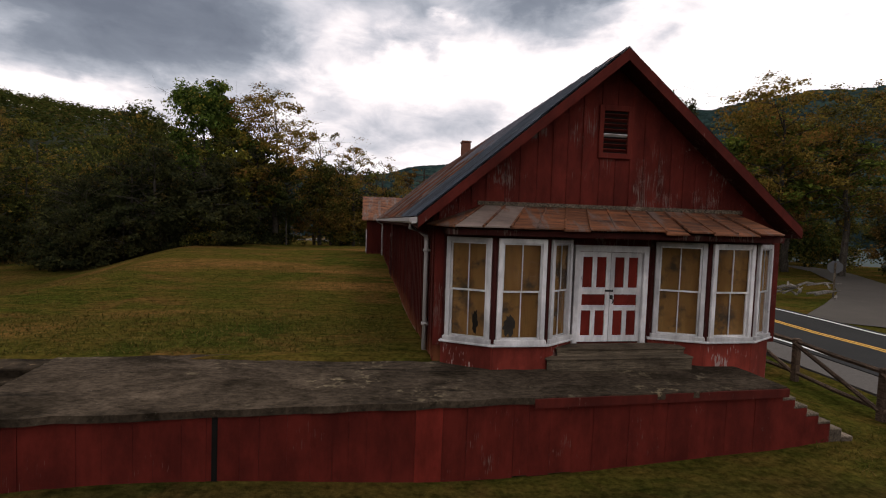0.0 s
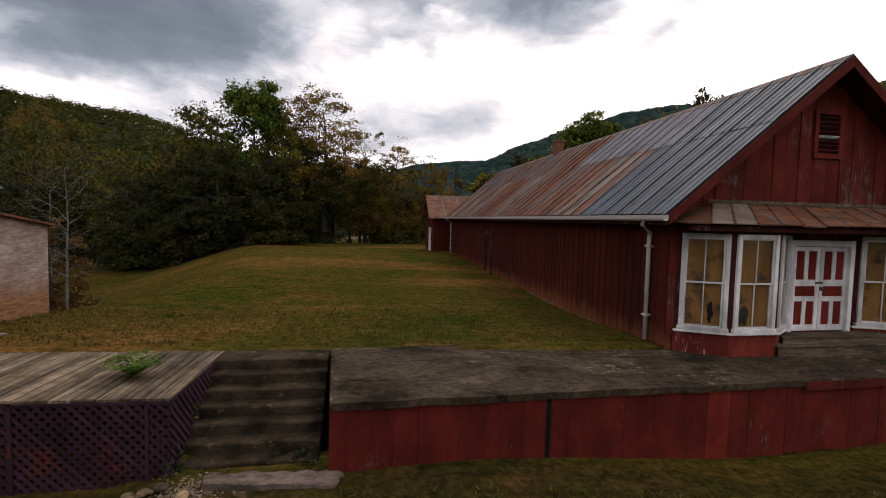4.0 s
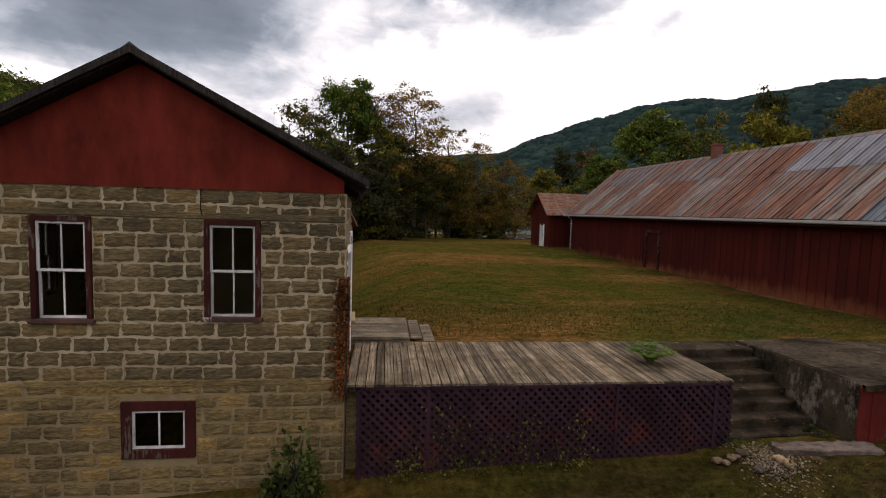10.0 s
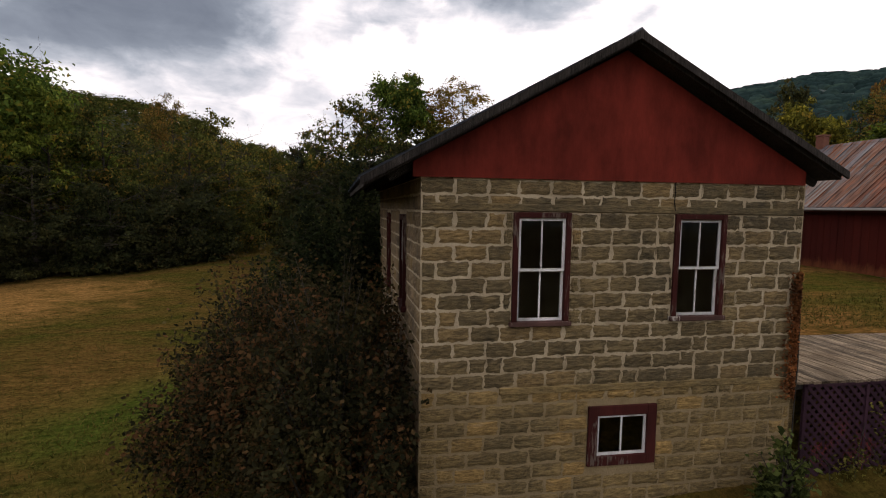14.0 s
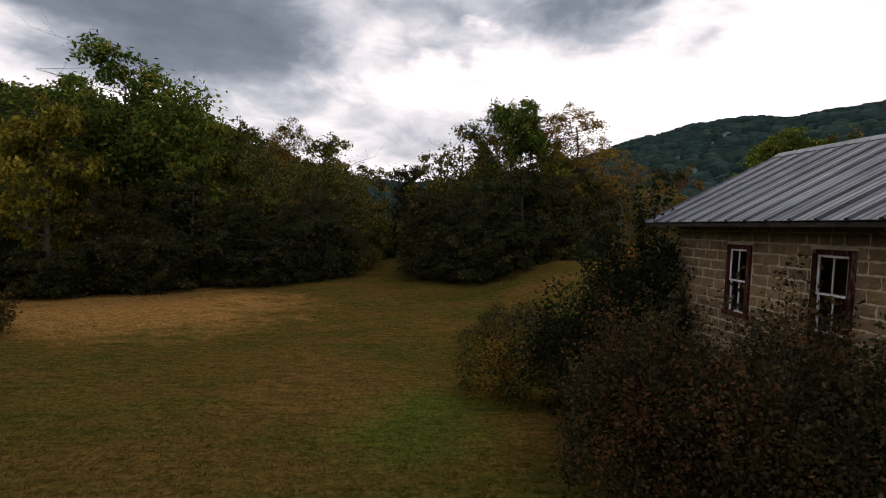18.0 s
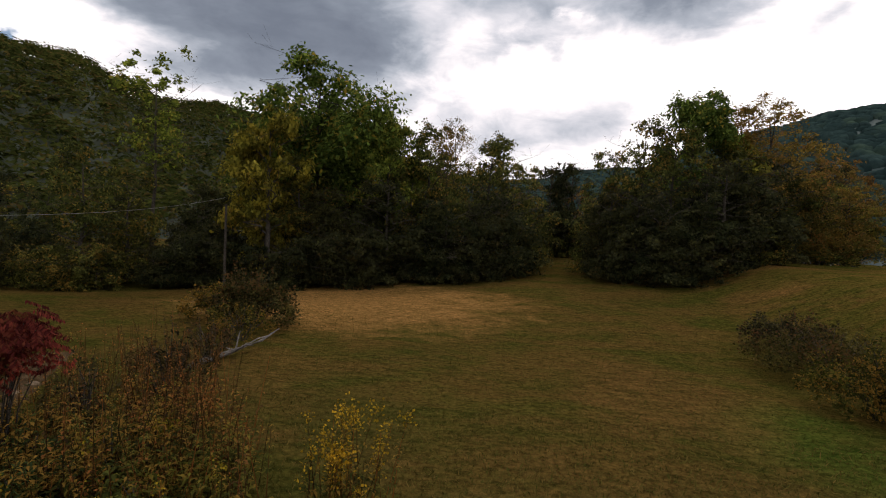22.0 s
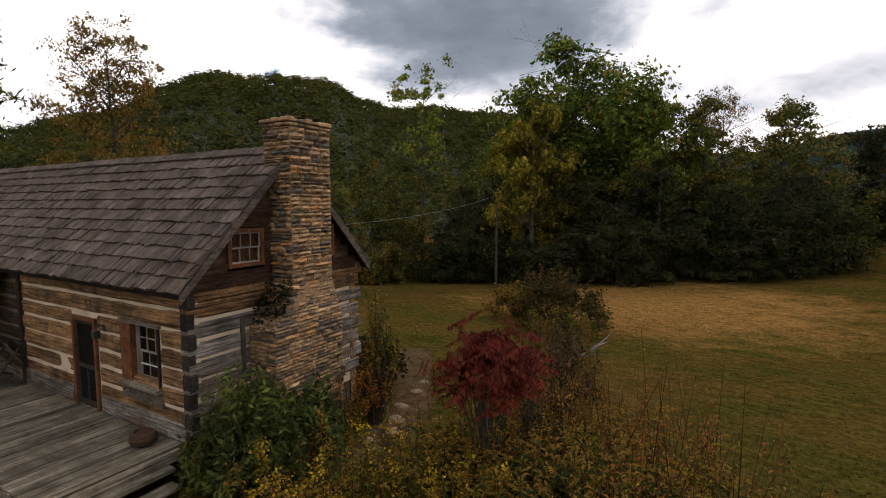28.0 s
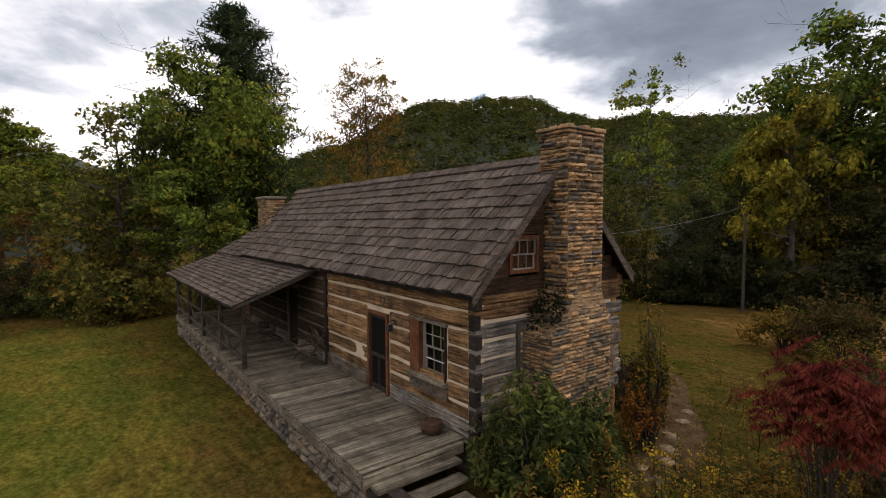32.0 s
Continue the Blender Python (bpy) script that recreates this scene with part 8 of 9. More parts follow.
def plant_all():
    g = random.Random(5)

    def row(kinds, pts, hs=(0.85, 1.1), jit=0.8):
        for x, y in pts:
            if y > 30:
                # the edge of the woods draws back towards the gap between its two parts
                y += float(np.interp(x, [-52, -47, -36, -31, -28, -24], [0.5, 1.5, 6.5, 8.5, 3.5, 0.0]))
            k = g.choice(kinds)
            s = g.uniform(*hs)
            plant(k, x + g.uniform(-jit, jit), y + g.uniform(-jit, jit), s, g.uniform(0, 6.28), s * g.uniform(0.92, 1.15))

    # named tall trees
    plant_to("green2", -50.0, 43.0, 17.3, 11.5, 0.3, True)
    plant_to("yellow", -50.6, 35.6, 11.6, 5.8, 1.2, True)
    plant_to("locust", -61.2, 37.6, 16.9, 6.2, 2.0, True)
    plant_to("green", -45.6, 45.0, 13.2, 6.5, 2.6)
    plant_to("mid2", -42.2, 45.5, 12.5, 6.5, 0.7)
    plant_to("sparse", -39.0, 53.5, 14.9, 5.4, 1.9, True)
    row(["shrub2", "shrub", "shrub2"], [(-32.5, 57), (-30.8, 56), (-29.2, 57.5), (-27.6, 58.5), (-34.2, 58)], (1.2, 1.6), 0.4)
    for x, y, top, w in ((-33.6, 57.5, 11.0, 6.0), (-30.9, 58.5, 10.6, 5.6), (-28.4, 59.5, 11.2, 5.8), (-25.8, 60.0, 11.4, 6.0)):
        plant_to("mid" if x < -29 else "dark2", x, y, top, w, x, True)
    plant_to("mid2", -34.0, 51.5, 12.8, 7.0, 0.5, True)
    plant_to("mid", -24.2, 46.5, 11.0, 5.2, 1.5, True)
    plant_to("mid2", -22.9, 46.5, 14.0, 7.0, 2.9)
    plant_to("green", -17.5, 47.2, 16.2, 7.4, 4.0, True)
    plant_to("yellow", -14.2, 48.0, 12.8, 6.0, 4.4)
    plant_to("sparse", -11.2, 47.3, 16.2, 8.8, 0.9, True)
    plant_to("thin", -7.6, 50.0, 13.4, 6.6, 0.7, True)
    plant_to("thin", -4.4, 51.0, 12.3, 6.4, 2.0, True)
    plant_to("thin", -1.6, 52.0, 10.9, 6.0, 3.7, True)
    plant_to("mid2", -5.6, 52.5, 10.0, 7.5, 1.1, True)
    plant_to("mid", -2.2, 54.0, 9.6, 7.0, 2.6, True)
    plant_to("sparse", 33.0, 41.0, 18.0, 10.0, 0.3)
    plant_to("sparse", 38.5, 40.0, 17.0, 10.0, 2.1)
    plant_to("green", 37.5, 45.0, 15.0, 13.0, 1.3)
    plant_to("green", 21.6, 64.0, 18.3, 10.5, 2.3)
    plant_to("dark2", 21.5, 96.0, 17.4, 10.0, 0.4)
    plant_to("rust", 27.0, 98.0, 18.2, 9.0, 1.4)
    plant_to("yellow", 25.2, 48.2, 15.9, 7.2, 2.9)
    plant_to("mid", 25.5, 59.0, 15.0, 8.5, 0.9)
    plant_to("mid2", 30.5, 66.0, 16.8, 8.5, 3.3)
    plant_to("mid2", 39.5, 55.0, 18.4, 9.5, 1.9)
    plant_to("mid2", 47.0, 57.0, 20.6, 10.0, 4.6)
    plant_to("mid", 32.4, 67.5, 19.4, 7.0, 0.3)
    plant_to("dark2", 35.2, 61.5, 21.3, 8.0, 1.1)
    plant_to("rust", 44.5, 56.5, 21.0, 8.0, 2.1)
    # edge of the field, west part
    row(["mid2", "dark2", "mid"], [(-55, 46), (-52.5, 41.5), (-50, 40.5), (-54, 50), (-50, 48)], (0.8, 1.0), 0.4)
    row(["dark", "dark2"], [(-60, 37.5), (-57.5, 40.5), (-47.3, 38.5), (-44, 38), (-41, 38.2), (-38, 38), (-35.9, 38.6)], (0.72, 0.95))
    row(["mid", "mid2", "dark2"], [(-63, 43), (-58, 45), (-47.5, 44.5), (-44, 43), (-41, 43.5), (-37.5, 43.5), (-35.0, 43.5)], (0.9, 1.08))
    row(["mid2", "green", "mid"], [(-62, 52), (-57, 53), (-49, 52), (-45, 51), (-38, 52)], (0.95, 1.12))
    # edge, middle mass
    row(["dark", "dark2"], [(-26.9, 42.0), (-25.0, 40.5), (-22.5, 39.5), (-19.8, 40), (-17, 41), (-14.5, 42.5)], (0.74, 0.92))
    row(["mid", "dark2", "mid2"], [(-26.5, 46), (-23.5, 46), (-19.5, 45), (-15, 47), (-12, 48)], (0.86, 1.05))
    row(["slim"], [(-9.8, 48), (-7.8, 50), (-6, 52), (-12, 52), (-8.5, 56), (-4, 57)], (0.85, 1.05))
    row(["rust", "mid", "yellow"], [(-3, 62), (3, 66), (-9, 64), (9, 70), (-15, 60), (-20, 62), (-26, 64)], (0.9, 1.2))
    # behind the block building
    plant("bare", -16.9, 19.6, 0.74, 0.4, 0.62, fixed=True)
    plant("bare", -18.0, 20.5, 0.72, 2.2, 0.6, fixed=True)
    plant("rust", -18.6, 18.0, 0.52, 1.0, 0.45)
    plant("rust", -17.9, 20.8, 0.50, 2.4, 0.5)
    # undergrowth along the foot of the woods
    x = -62.0
    while x < -35.5:
        row(["shrub", "shrub", "shrub"], [(x, 36.6 + 0.5 * math.sin(x))], (0.8, 1.25), 0.4)
        x += 1.9
    x = -26.5
    while x < -13.0:
        row(["shrub", "shrub", "shrub2"], [(x, 38.6 + 0.06 * (x + 21) ** 2)], (0.75, 1.1), 0.4)
        x += 1.9
    row(["shrub2", "shrub"], [(-64, 34), (-66, 31), (-69, 29), (-71, 26), (-73, 22), (-74, 18)], (0.9, 1.3), 0.6)
    row(["shrub2", "shrub"], [(-13, 50), (-10, 53), (-6, 56), (-16, 53)], (0.9, 1.2), 0.6)
    # woods over the road, beyond the store
    row(["mid2", "yellow", "mid", "green"], [(18, 70), (24, 62), (30, 56), (35, 50), (22, 76), (30, 70), (38, 62), (12, 78)], (0.85, 1.15))
    plant("green", 14, 60, 0.85, 1.0, 1.1)
    row(["mid", "dark2", "mid2", "rust"], [(45, 59), (46, 39), (30, 46), (51, 45), (43, 27), (47, 31), (49, 62), (38, 63), (42, 68), (54, 56), (57, 64), (60, 52), (53, 70)], (0.95, 1.25))
    row(["dark", "dark2"], [(39, 22), (41, 18), (44, 24), (47, 14), (40, 10)], (1.1, 1.4))
    # round the cabin
    plant_to("pine", -74.5, 9.6, 18.4, 8.6, 0.2, True)
    plant_to("green2", -71.9, 7.2, 13.9, 8.2, 1.0, True)
    plant_to("green", -68.9, 6.1, 7.4, 5.6, 2.0, True)
    plant_to("mid", -73.5, 2.6, 10.2, 7.0, 0.4)
    plant_to("sparse", -76.0, 19.1, 17.0, 7.5, 0.6)
    plant("bare", -76.0, 26.0, 1.42, 0.3, 0.7)
    plant("rust", -79, 21, 0.9, 0.9, 1.2)
    plant("rust", -76, 24.5, 0.8, 2.9, 1.1)
    row(["rust", "dark", "mid"], [(-83, 16), (-84, 10), (-82, 3), (-84, -1), (-88, -5), (-84, -9)], (0.55, 0.75))
    row(["shrub2", "shrub"], [(-72, 2.5), (-75, 0.5), (-77, -2), (-78, -5), (-71, 8), (-70, 11), (-71, 14)], (0.8, 1.1), 0.6)
    row(["mid", "dark2", "mid2"], [(-68, 36), (-72, 33), (-76, 36), (-80, 30), (-70, 42), (-77, 42), (-84, 24), (-88, 14), (-66, 38)], (0.75, 1.0))
    row(["mid", "green", "dark2"], [(-92, 6), (-90, -4), (-96, -10), (-88, -14), (-95, 16)], (0.8, 1.05))
    # behind the camera
    row(["mid", "dark2", "green"], [(-60, -22), (-45, -26), (-30, -24), (-14, -27), (2, -25), (18, -28), (-75, -20)], (0.8, 1.1), 2.0)


plant_all()


# ---------------------------------------------------------------- road, fence, poles
def asphalt():
    m = Mat("asphalt", 0.95, spec=0.06)
    n = m.noise(0.5, 5, "World")
    m.color(m.mix(n, (0.016, 0.0165, 0.0165), (0.030, 0.031, 0.031))).bump(m.noise(60, 3, "World"), 0.4, 0.01)
    return m.m


M_asphalt = asphalt()
M_gravel = plain("pale_gravel", (0.070, 0.064, 0.058), 0.95, 0.45, 12, bump=0.8)
M_line_white = plain("white_road_paint", (0.62, 0.62, 0.6), 0.7)
M_line_yellow = plain("yellow_road_paint", (0.55, 0.30, 0.03), 0.7)
M_dirt = plain("dirt_track", (0.042, 0.036, 0.029), 0.95, 0.4, 0.8, bump=0.5)
ROAD = [(13.6, -60), (13.9, -20), (14.2, 5), (14.5, 20), (14.4, 38), (12.6, 54), (7.0, 66), (-4.0, 75), (-22.0, 82), (-50.0, 88)]


def road_points(n=90):
    P = np.array(ROAD, float)
    d = np.r_[0, np.cumsum(np.hypot(*np.diff(P, axis=0).T))]
    s = np.linspace(0, d[-1], n)
    q = np.stack([np.interp(s, d, P[:, k]) for k in (0, 1)], 1)
    for _ in range(6):
        q[1:-1] = (q[:-2] + 2 * q[1:-1] + q[2:]) / 4
    return q


def strip(name, mat, lo, hi, lift, label, parent=None, thick=0.05):
    q = road_points()
    t = np.gradient(q, axis=0)
    t /= np.hypot(*t.T)[:, None]
    nrm = np.stack([t[:, 1], -t[:, 0]], 1)
    z = np.maximum(ground_z(q[:, 0], q[:, 1]), ground_z(q[:, 0] + nrm[:, 0] * 3, q[:, 1] + nrm[:, 1] * 3)) + lift
    v, f = [], []
    for i in range(len(q)):
        a, b = q[i] + nrm[i] * lo, q[i] + nrm[i] * hi
        v += [(*a, z[i]), (*b, z[i]), (*a, z[i] - thick), (*b, z[i] - thick)]
    for i in range(len(q) - 1):
        k = 4 * i
        f += [(k, k + 1, k + 5, k + 4), (k + 1, k + 3, k + 7, k + 5), (k + 2, k, k + 4, k + 6)]
    ob = new(name, mesh_of(name, v, f, mat))
    if parent:
        ob.parent = parent
    else:
        tagged(ob, label, "road", kind="structure")
    return ob


road = strip("road", M_asphalt, -2.75, 2.75, 0.07, "grey asphalt country road", None, 0.2)
strip("edge_line", M_line_white, -2.45, -2.33, 0.076, "", road)
strip("edge_line", M_line_white, 2.33, 2.45, 0.076, "", road)
strip("centre_line", M_line_yellow, -0.16, -0.05, 0.076, "", road)
strip("centre_line", M_line_yellow, 0.05, 0.16, 0.076, "", road)
strip("gravel_shoulder", M_gravel, -4.1, -2.75, 0.045, "pale gravel shoulder beside the road", None, 0.1)


def build_roadside():
    # dirt track that joins the road from the woods
    v, f = [], []
    pts = [(19.0, 17.2), (23.0, 21.4), (27.2, 25.6), (33.0, 32.0), (41.0, 42.4), (47.5, 53.5)]
    for i, (x, y) in enumerate(pts):
        w = (3.6, 2.6, 2.0, 1.7, 1.6, 1.6)[i]
        v += [(x - 0.75 * w, y + 0.6 * w, gz(x, y) + 0.06), (x + 0.75 * w, y - 0.6 * w, gz(x, y) + 0.06)]
    f = [(2 * i, 2 * i + 1, 2 * i + 3, 2 * i + 2) for i in range(len(pts) - 1)]
    tagged(new("dirt_track", mesh_of("dirt_track", v, f, M_dirt)), "pale dirt track joining the road", "track", kind="structure")
    # sign seen from behind
    s = thing("road_sign", (24.4, 25.8, gz(24.4, 25.8)), -42, "grey metal back of a road sign on a post", "sign")
    bm = bmesh.new()
    tube(bm, [(0, 0, 0), (0, 0, 2.0)], [0.05, 0.05], 6)
    part("post", bm, M_grey_wood, s)
    bm = bmesh.new()
    ring = [bm.verts.new((0.38 * math.cos(radians(22.5 + 45 * k)), 0.06, 1.75 + 0.38 * math.sin(radians(22.5 + 45 * k)))) for k in range(8)]
    r2 = [bm.verts.new((q.co.x, 0.075, q.co.z)) for q in ring]
    bm.faces.new(ring)
    bm.faces.new(r2[::-1])
    for k in range(8):
        bm.faces.new((ring[k], r2[k], r2[(k + 1) % 8], ring[(k + 1) % 8]))
    part("plate", bm, plain("bare_aluminium", (0.10, 0.104, 0.11), 0.5, metal=0.5), s)
    # brush pile
    g = random.Random(8)
    for k in range(22):
        x, y = 21.9 + g.uniform(-1.9, 1.9), 25.6 + g.uniform(-1.0, 1.0)
        a = g.uniform(-0.5, 0.5) + 0.6
        L = g.uniform(1.2, 3.2)
        ob = thing("fallen_branch", (x, y, gz(x, y) + 0.12 + 0.035 * k), 0, "grey fallen branch in a brush pile by the road", "branch", "brush pile branches")
        bm = bmesh.new()
        tube(bm, [(-L / 2 * math.cos(a), -L / 2 * math.sin(a), 0), (0, 0, g.uniform(0, 0.15)), (L / 2 * math.cos(a), L / 2 * math.sin(a), g.uniform(-0.02, 0.05))], [0.07, 0.055, 0.02], 6)
        part("branch_wood", bm, M_bark_pale, ob)
    # fence
    fw = bare_wood("brown_fence_rail", (0.05, 0.034, 0.024), (0.145, 0.10, 0.07), (9, 0.9, 9))
    fe = thing("rail_fence", (0, 0, 0), 0, "weathered brown rail fence with diagonal braces beside the road", "fence")
    posts = [(8.15, 2.2), (8.4, 4.6), (8.63, 7.0), (8.88, 9.4), (9.14, 11.8), (9.38, 14.2), (9.6, 16.6), (9.8, 19.0), (10.0, 21.4), (10.2, 23.8)]
    for x, y in posts:
        z = gz(x, y)
        boxpart("post", fw, fe, x - 0.075, x + 0.075, y - 0.075, y + 0.075, z - 0.2, z + 1.08, bev=0.02)
    for (xa, ya), (xb, yb) in zip(posts, posts[1:]):
        za, zb = gz(xa, ya), gz(xb, yb)
        for h, r in ((1.0, 0.055), (0.22, 0.05)):
            bm = bmesh.new()
            tube(bm, [(xa, ya, za + h), ((xa + xb) / 2, (ya + yb) / 2, (za + zb) / 2 + h - 0.02), (xb, yb, zb + h)], [r, r * 1.1, r], 6)
            part("rail", bm, fw, fe)
        bm = bmesh.new()
        tube(bm, [(xb - 0.05, yb, zb + 0.95), (xa - 0.05, ya, za + 0.2)], [0.05, 0.05], 6)
        part("brace", bm, fw, fe)
    # power pole far off beside the road
    p = thing("utility_pole", (3.76, 65.8, 0.9), 20, "dark wooden utility pole with a crossarm", "pole")
    bm = bmesh.new()
    tube(bm, [(0, 0, -0.3), (0, 0, 10.5)], [0.16, 0.11], 8)
    part("pole_shaft", bm, M_bark, p)
    boxpart("crossarm", M_bark, p, -1.1, 1.1, -0.06, 0.06, 9.6, 9.75)
    boxpart("crossarm", M_bark, p, -0.9, 0.9, -0.06, 0.06, 8.8, 8.94)
    # service pole at the field edge, with its wire
    q = thing("service_pole", (-51.9, 32.3, gz(-51.9, 32.3)), 0, "thin weathered pole at the field edge carrying a wire", "pole")
    bm = bmesh.new()
    tube(bm, [(0, 0, -0.3), (0.02, 0, 5.9)], [0.10, 0.07], 8)
    part("pole_shaft", bm, M_bark, q)
    w = thing("overhead_wire", (0, 0, 0), 0, "thin grey wire from the pole to the cabin", "wire")
    a, b = Vector((-51.9, 32.3, 5.0)), Vector((-52.0, 11.2, 3.6))
    bm = bmesh.new()
    tube(bm, [a.lerp(b, t) - Vector((0, 0, 2.2 * t * (1 - t))) for t in np.linspace(0, 1, 14)], [0.014] * 14, 4)
    part("cable", bm, plain("grey_cable", (0.20, 0.20, 0.2), 0.6), w)


build_roadside()


# ---------------------------------------------------------------- shrubs and weeds
def shrub(name, x, y, z0, rx, ry, h, mat, n, leaf, label, cat="shrub", seed=1, aspect=0.6, twigs=30, flat=0.2, twig_mat=None, hollow=0.55, group=""):
    """A bush: many thin stems from its foot, and leaves in clumps that fill an uneven dome."""
    g = np.random.default_rng(seed)
    if x < -30:
        x, y = settle(x, y)
        z0 = gz(x, y)
    t = thing(name, (x, y, z0), 0, label, cat, group)
    bm = bmesh.new()
    ends = []
    for k in range(twigs):
        a, r = g.uniform(0, 6.28), math.sqrt(g.random())
        top = h * math.sqrt(max(0.05, 1 - 0.8 * r * r)) * g.uniform(0.75, 1.12)
        e = Vector((rx * r * math.cos(a), ry * r * math.sin(a), top))
        ends.append(e)
        m = Vector((e.x * 0.45, e.y * 0.45, top * 0.6)) + Vector((g.normal(), g.normal(), 0)) * 0.08
        tube(bm, [(e.x * 0.15, e.y * 0.15, -0.1), m, e], [0.022, 0.013, 0.004], 4)
    tagged(part("stalk", bm, twig_mat or M_bark, t), kind="stuff")
    c = max(12, n // 60)
    a, r = g.uniform(0, 6.28, c), np.sqrt(g.random(c))
    s = hollow + (1 - hollow) * g.random(c)
    cz = h * np.sqrt(np.maximum(0.05, 1 - 0.85 * r * r)) * s * g.uniform(0.25, 1.0, c) ** 0.5
    lobe = 1 + 0.20 * np.sin(2 * a + seed) + 0.14 * np.sin(5 * a + 2.1 * seed)
    cen = np.stack([rx * r * np.cos(a) * lobe, ry * r * np.sin(a) * lobe, cz * (0.86 + 0.14 * lobe)], 1)
    idx = g.integers(0, c, n)
    d = g.normal(size=(n, 3))
    d /= np.linalg.norm(d, axis=1)[:, None]
    pts = cen[idx] + d * (g.random((n, 1)) ** 0.5) * np.array([rx, ry, h]) * g.uniform(0.09, 0.22, (c, 1))[idx]
    # leafy shoots that stand out of the dome
    k = n // 7
    e = np.array([tuple(v) for v in ends])[g.integers(0, len(ends), k)]
    pts[:k] = e * g.uniform(0.78, 1.12, (k, 1)) + g.normal(size=(k, 3)) * 0.07
    pts[:, 2] = np.maximum(pts[:, 2], 0.02)
    part("foliage", quads_mesh("foliage", leaf_quads(pts, leaf, flat, aspect, g), mat), mat, t)
    return t


M_shrub_dark = leafy("dark_shrub_leaves", (0.018, 0.016, 0.008), (0.066, 0.055, 0.024), (0.10, 0.050, 0.021), 0.14)
M_shrub_olive = leafy("olive_shrub_leaves", (0.022, 0.022, 0.008), (0.078, 0.070, 0.022), (0.10, 0.055, 0.02), 0.12)
M_ivy = leafy("dark_ivy", (0.008, 0.012, 0.006), (0.026, 0.032, 0.012))
M_rhodo = leafy("glossy_green_leaves", (0.022, 0.034, 0.011), (0.085, 0.108, 0.032), (0.11, 0.10, 0.03), 0.03)
M_fern = leafy("fresh_fern_green", (0.028, 0.060, 0.008), (0.082, 0.145, 0.020))
M_weed_green = leafy("weed_green", (0.026, 0.032, 0.007), (0.108, 0.102, 0.020), (0.20, 0.115, 0.022), 0.18)
M_weed_gold = leafy("goldenrod_yellow", (0.16, 0.095, 0.010), (0.46, 0.28, 0.025))
M_weed_rust = leafy("orange_weed_leaves", (0.10, 0.044, 0.013), (0.27, 0.12, 0.03))
M_weed_dry = leafy("dry_stalk", (0.034, 0.019, 0.008), (0.125, 0.064, 0.022), (0.22, 0.085, 0.022), 0.14)

# beside the block building
shrub("shrub", -21.8, 10.1, gz(-21.8, 10.1), 1.55, 2.1, 3.6, M_shrub_dark, 34000, 0.036, "large dark straggling shrub beside the block building", seed=31, twigs=120)
shrub("shrub", -20.5, 8.5, gz(-20.5, 8.5), 1.55, 1.7, 3.3, M_shrub_dark, 24000, 0.036, "dark shrub against the block wall", seed=32, twigs=80)
shrub("ivy_mass", -20.1, 13.1, gz(-20.1, 13.1), 2.5, 1.5, 4.55 - gz(-20.1, 13.1), M_ivy, 34000, 0.055, "dense dark ivy tumbling from the eave over the building corner", "ivy", seed=33, twigs=30, hollow=0.8)
shrub("shrub", -20.45, 7.1, gz(-20.45, 7.1), 0.95, 0.9, 3.0, M_shrub_dark, 12000, 0.036, "low dark shrub at the corner of the block wall", seed=36, twigs=30)
shrub("shrub", -20.8, 24.6, gz(-20.8, 24.6), 1.7, 1.6, 1.6, M_shrub_dark, 5000, 0.055, "round dark shrub at the edge of the lawn bank", seed=39, twigs=40)
shrub("shrub", -21.6, 20.6, gz(-21.6, 20.6), 2.3, 2.4, 1.75, M_shrub_olive, 9000, 0.055, "broad olive shrub on the bank behind the building", seed=40, twigs=60)
shrub("shrub", -23.0, 16.2, gz(-23.0, 16.2), 1.5, 1.6, 2.0, M_weed_green, 8000, 0.045, "green shrub with pale shoots behind the building", seed=34, twigs=50)
shrub("shrub", -21.6, 15.4, gz(-21.6, 15.4), 1.4, 1.4, 2.3, M_shrub_dark, 3500, 0.07, "dark low shrub behind the building", seed=35, twigs=40)
shrub("weed_clump", -14.95, 6.75, gz(-14.95, 6.75), 0.42, 0.3, 1.15, M_rhodo, 1500, 0.045, "tall green weeds at the building corner", "weeds", seed=37, twigs=30)
shrub("shrub", -18.8, 6.5, gz(-18.8, 6.5), 0.6, 0.4, 0.6, M_weed_green, 500, 0.06, "low weeds at the foot of the wall", "weeds", seed=38, twigs=14)
# field
shrub("shrub", -46.3, 23.4, gz(-46.3, 23.4), 2.2, 1.9, 2.4, M_shrub_olive, 7500, 0.07, "round olive shrub standing in the field", seed=41, twigs=60)
shrub("shrub", -48.6, 24.4, gz(-48.6, 24.4), 1.6, 1.5, 1.6, M_weed_green, 3000, 0.07, "olive shrub standing in the field", seed=42, twigs=40)
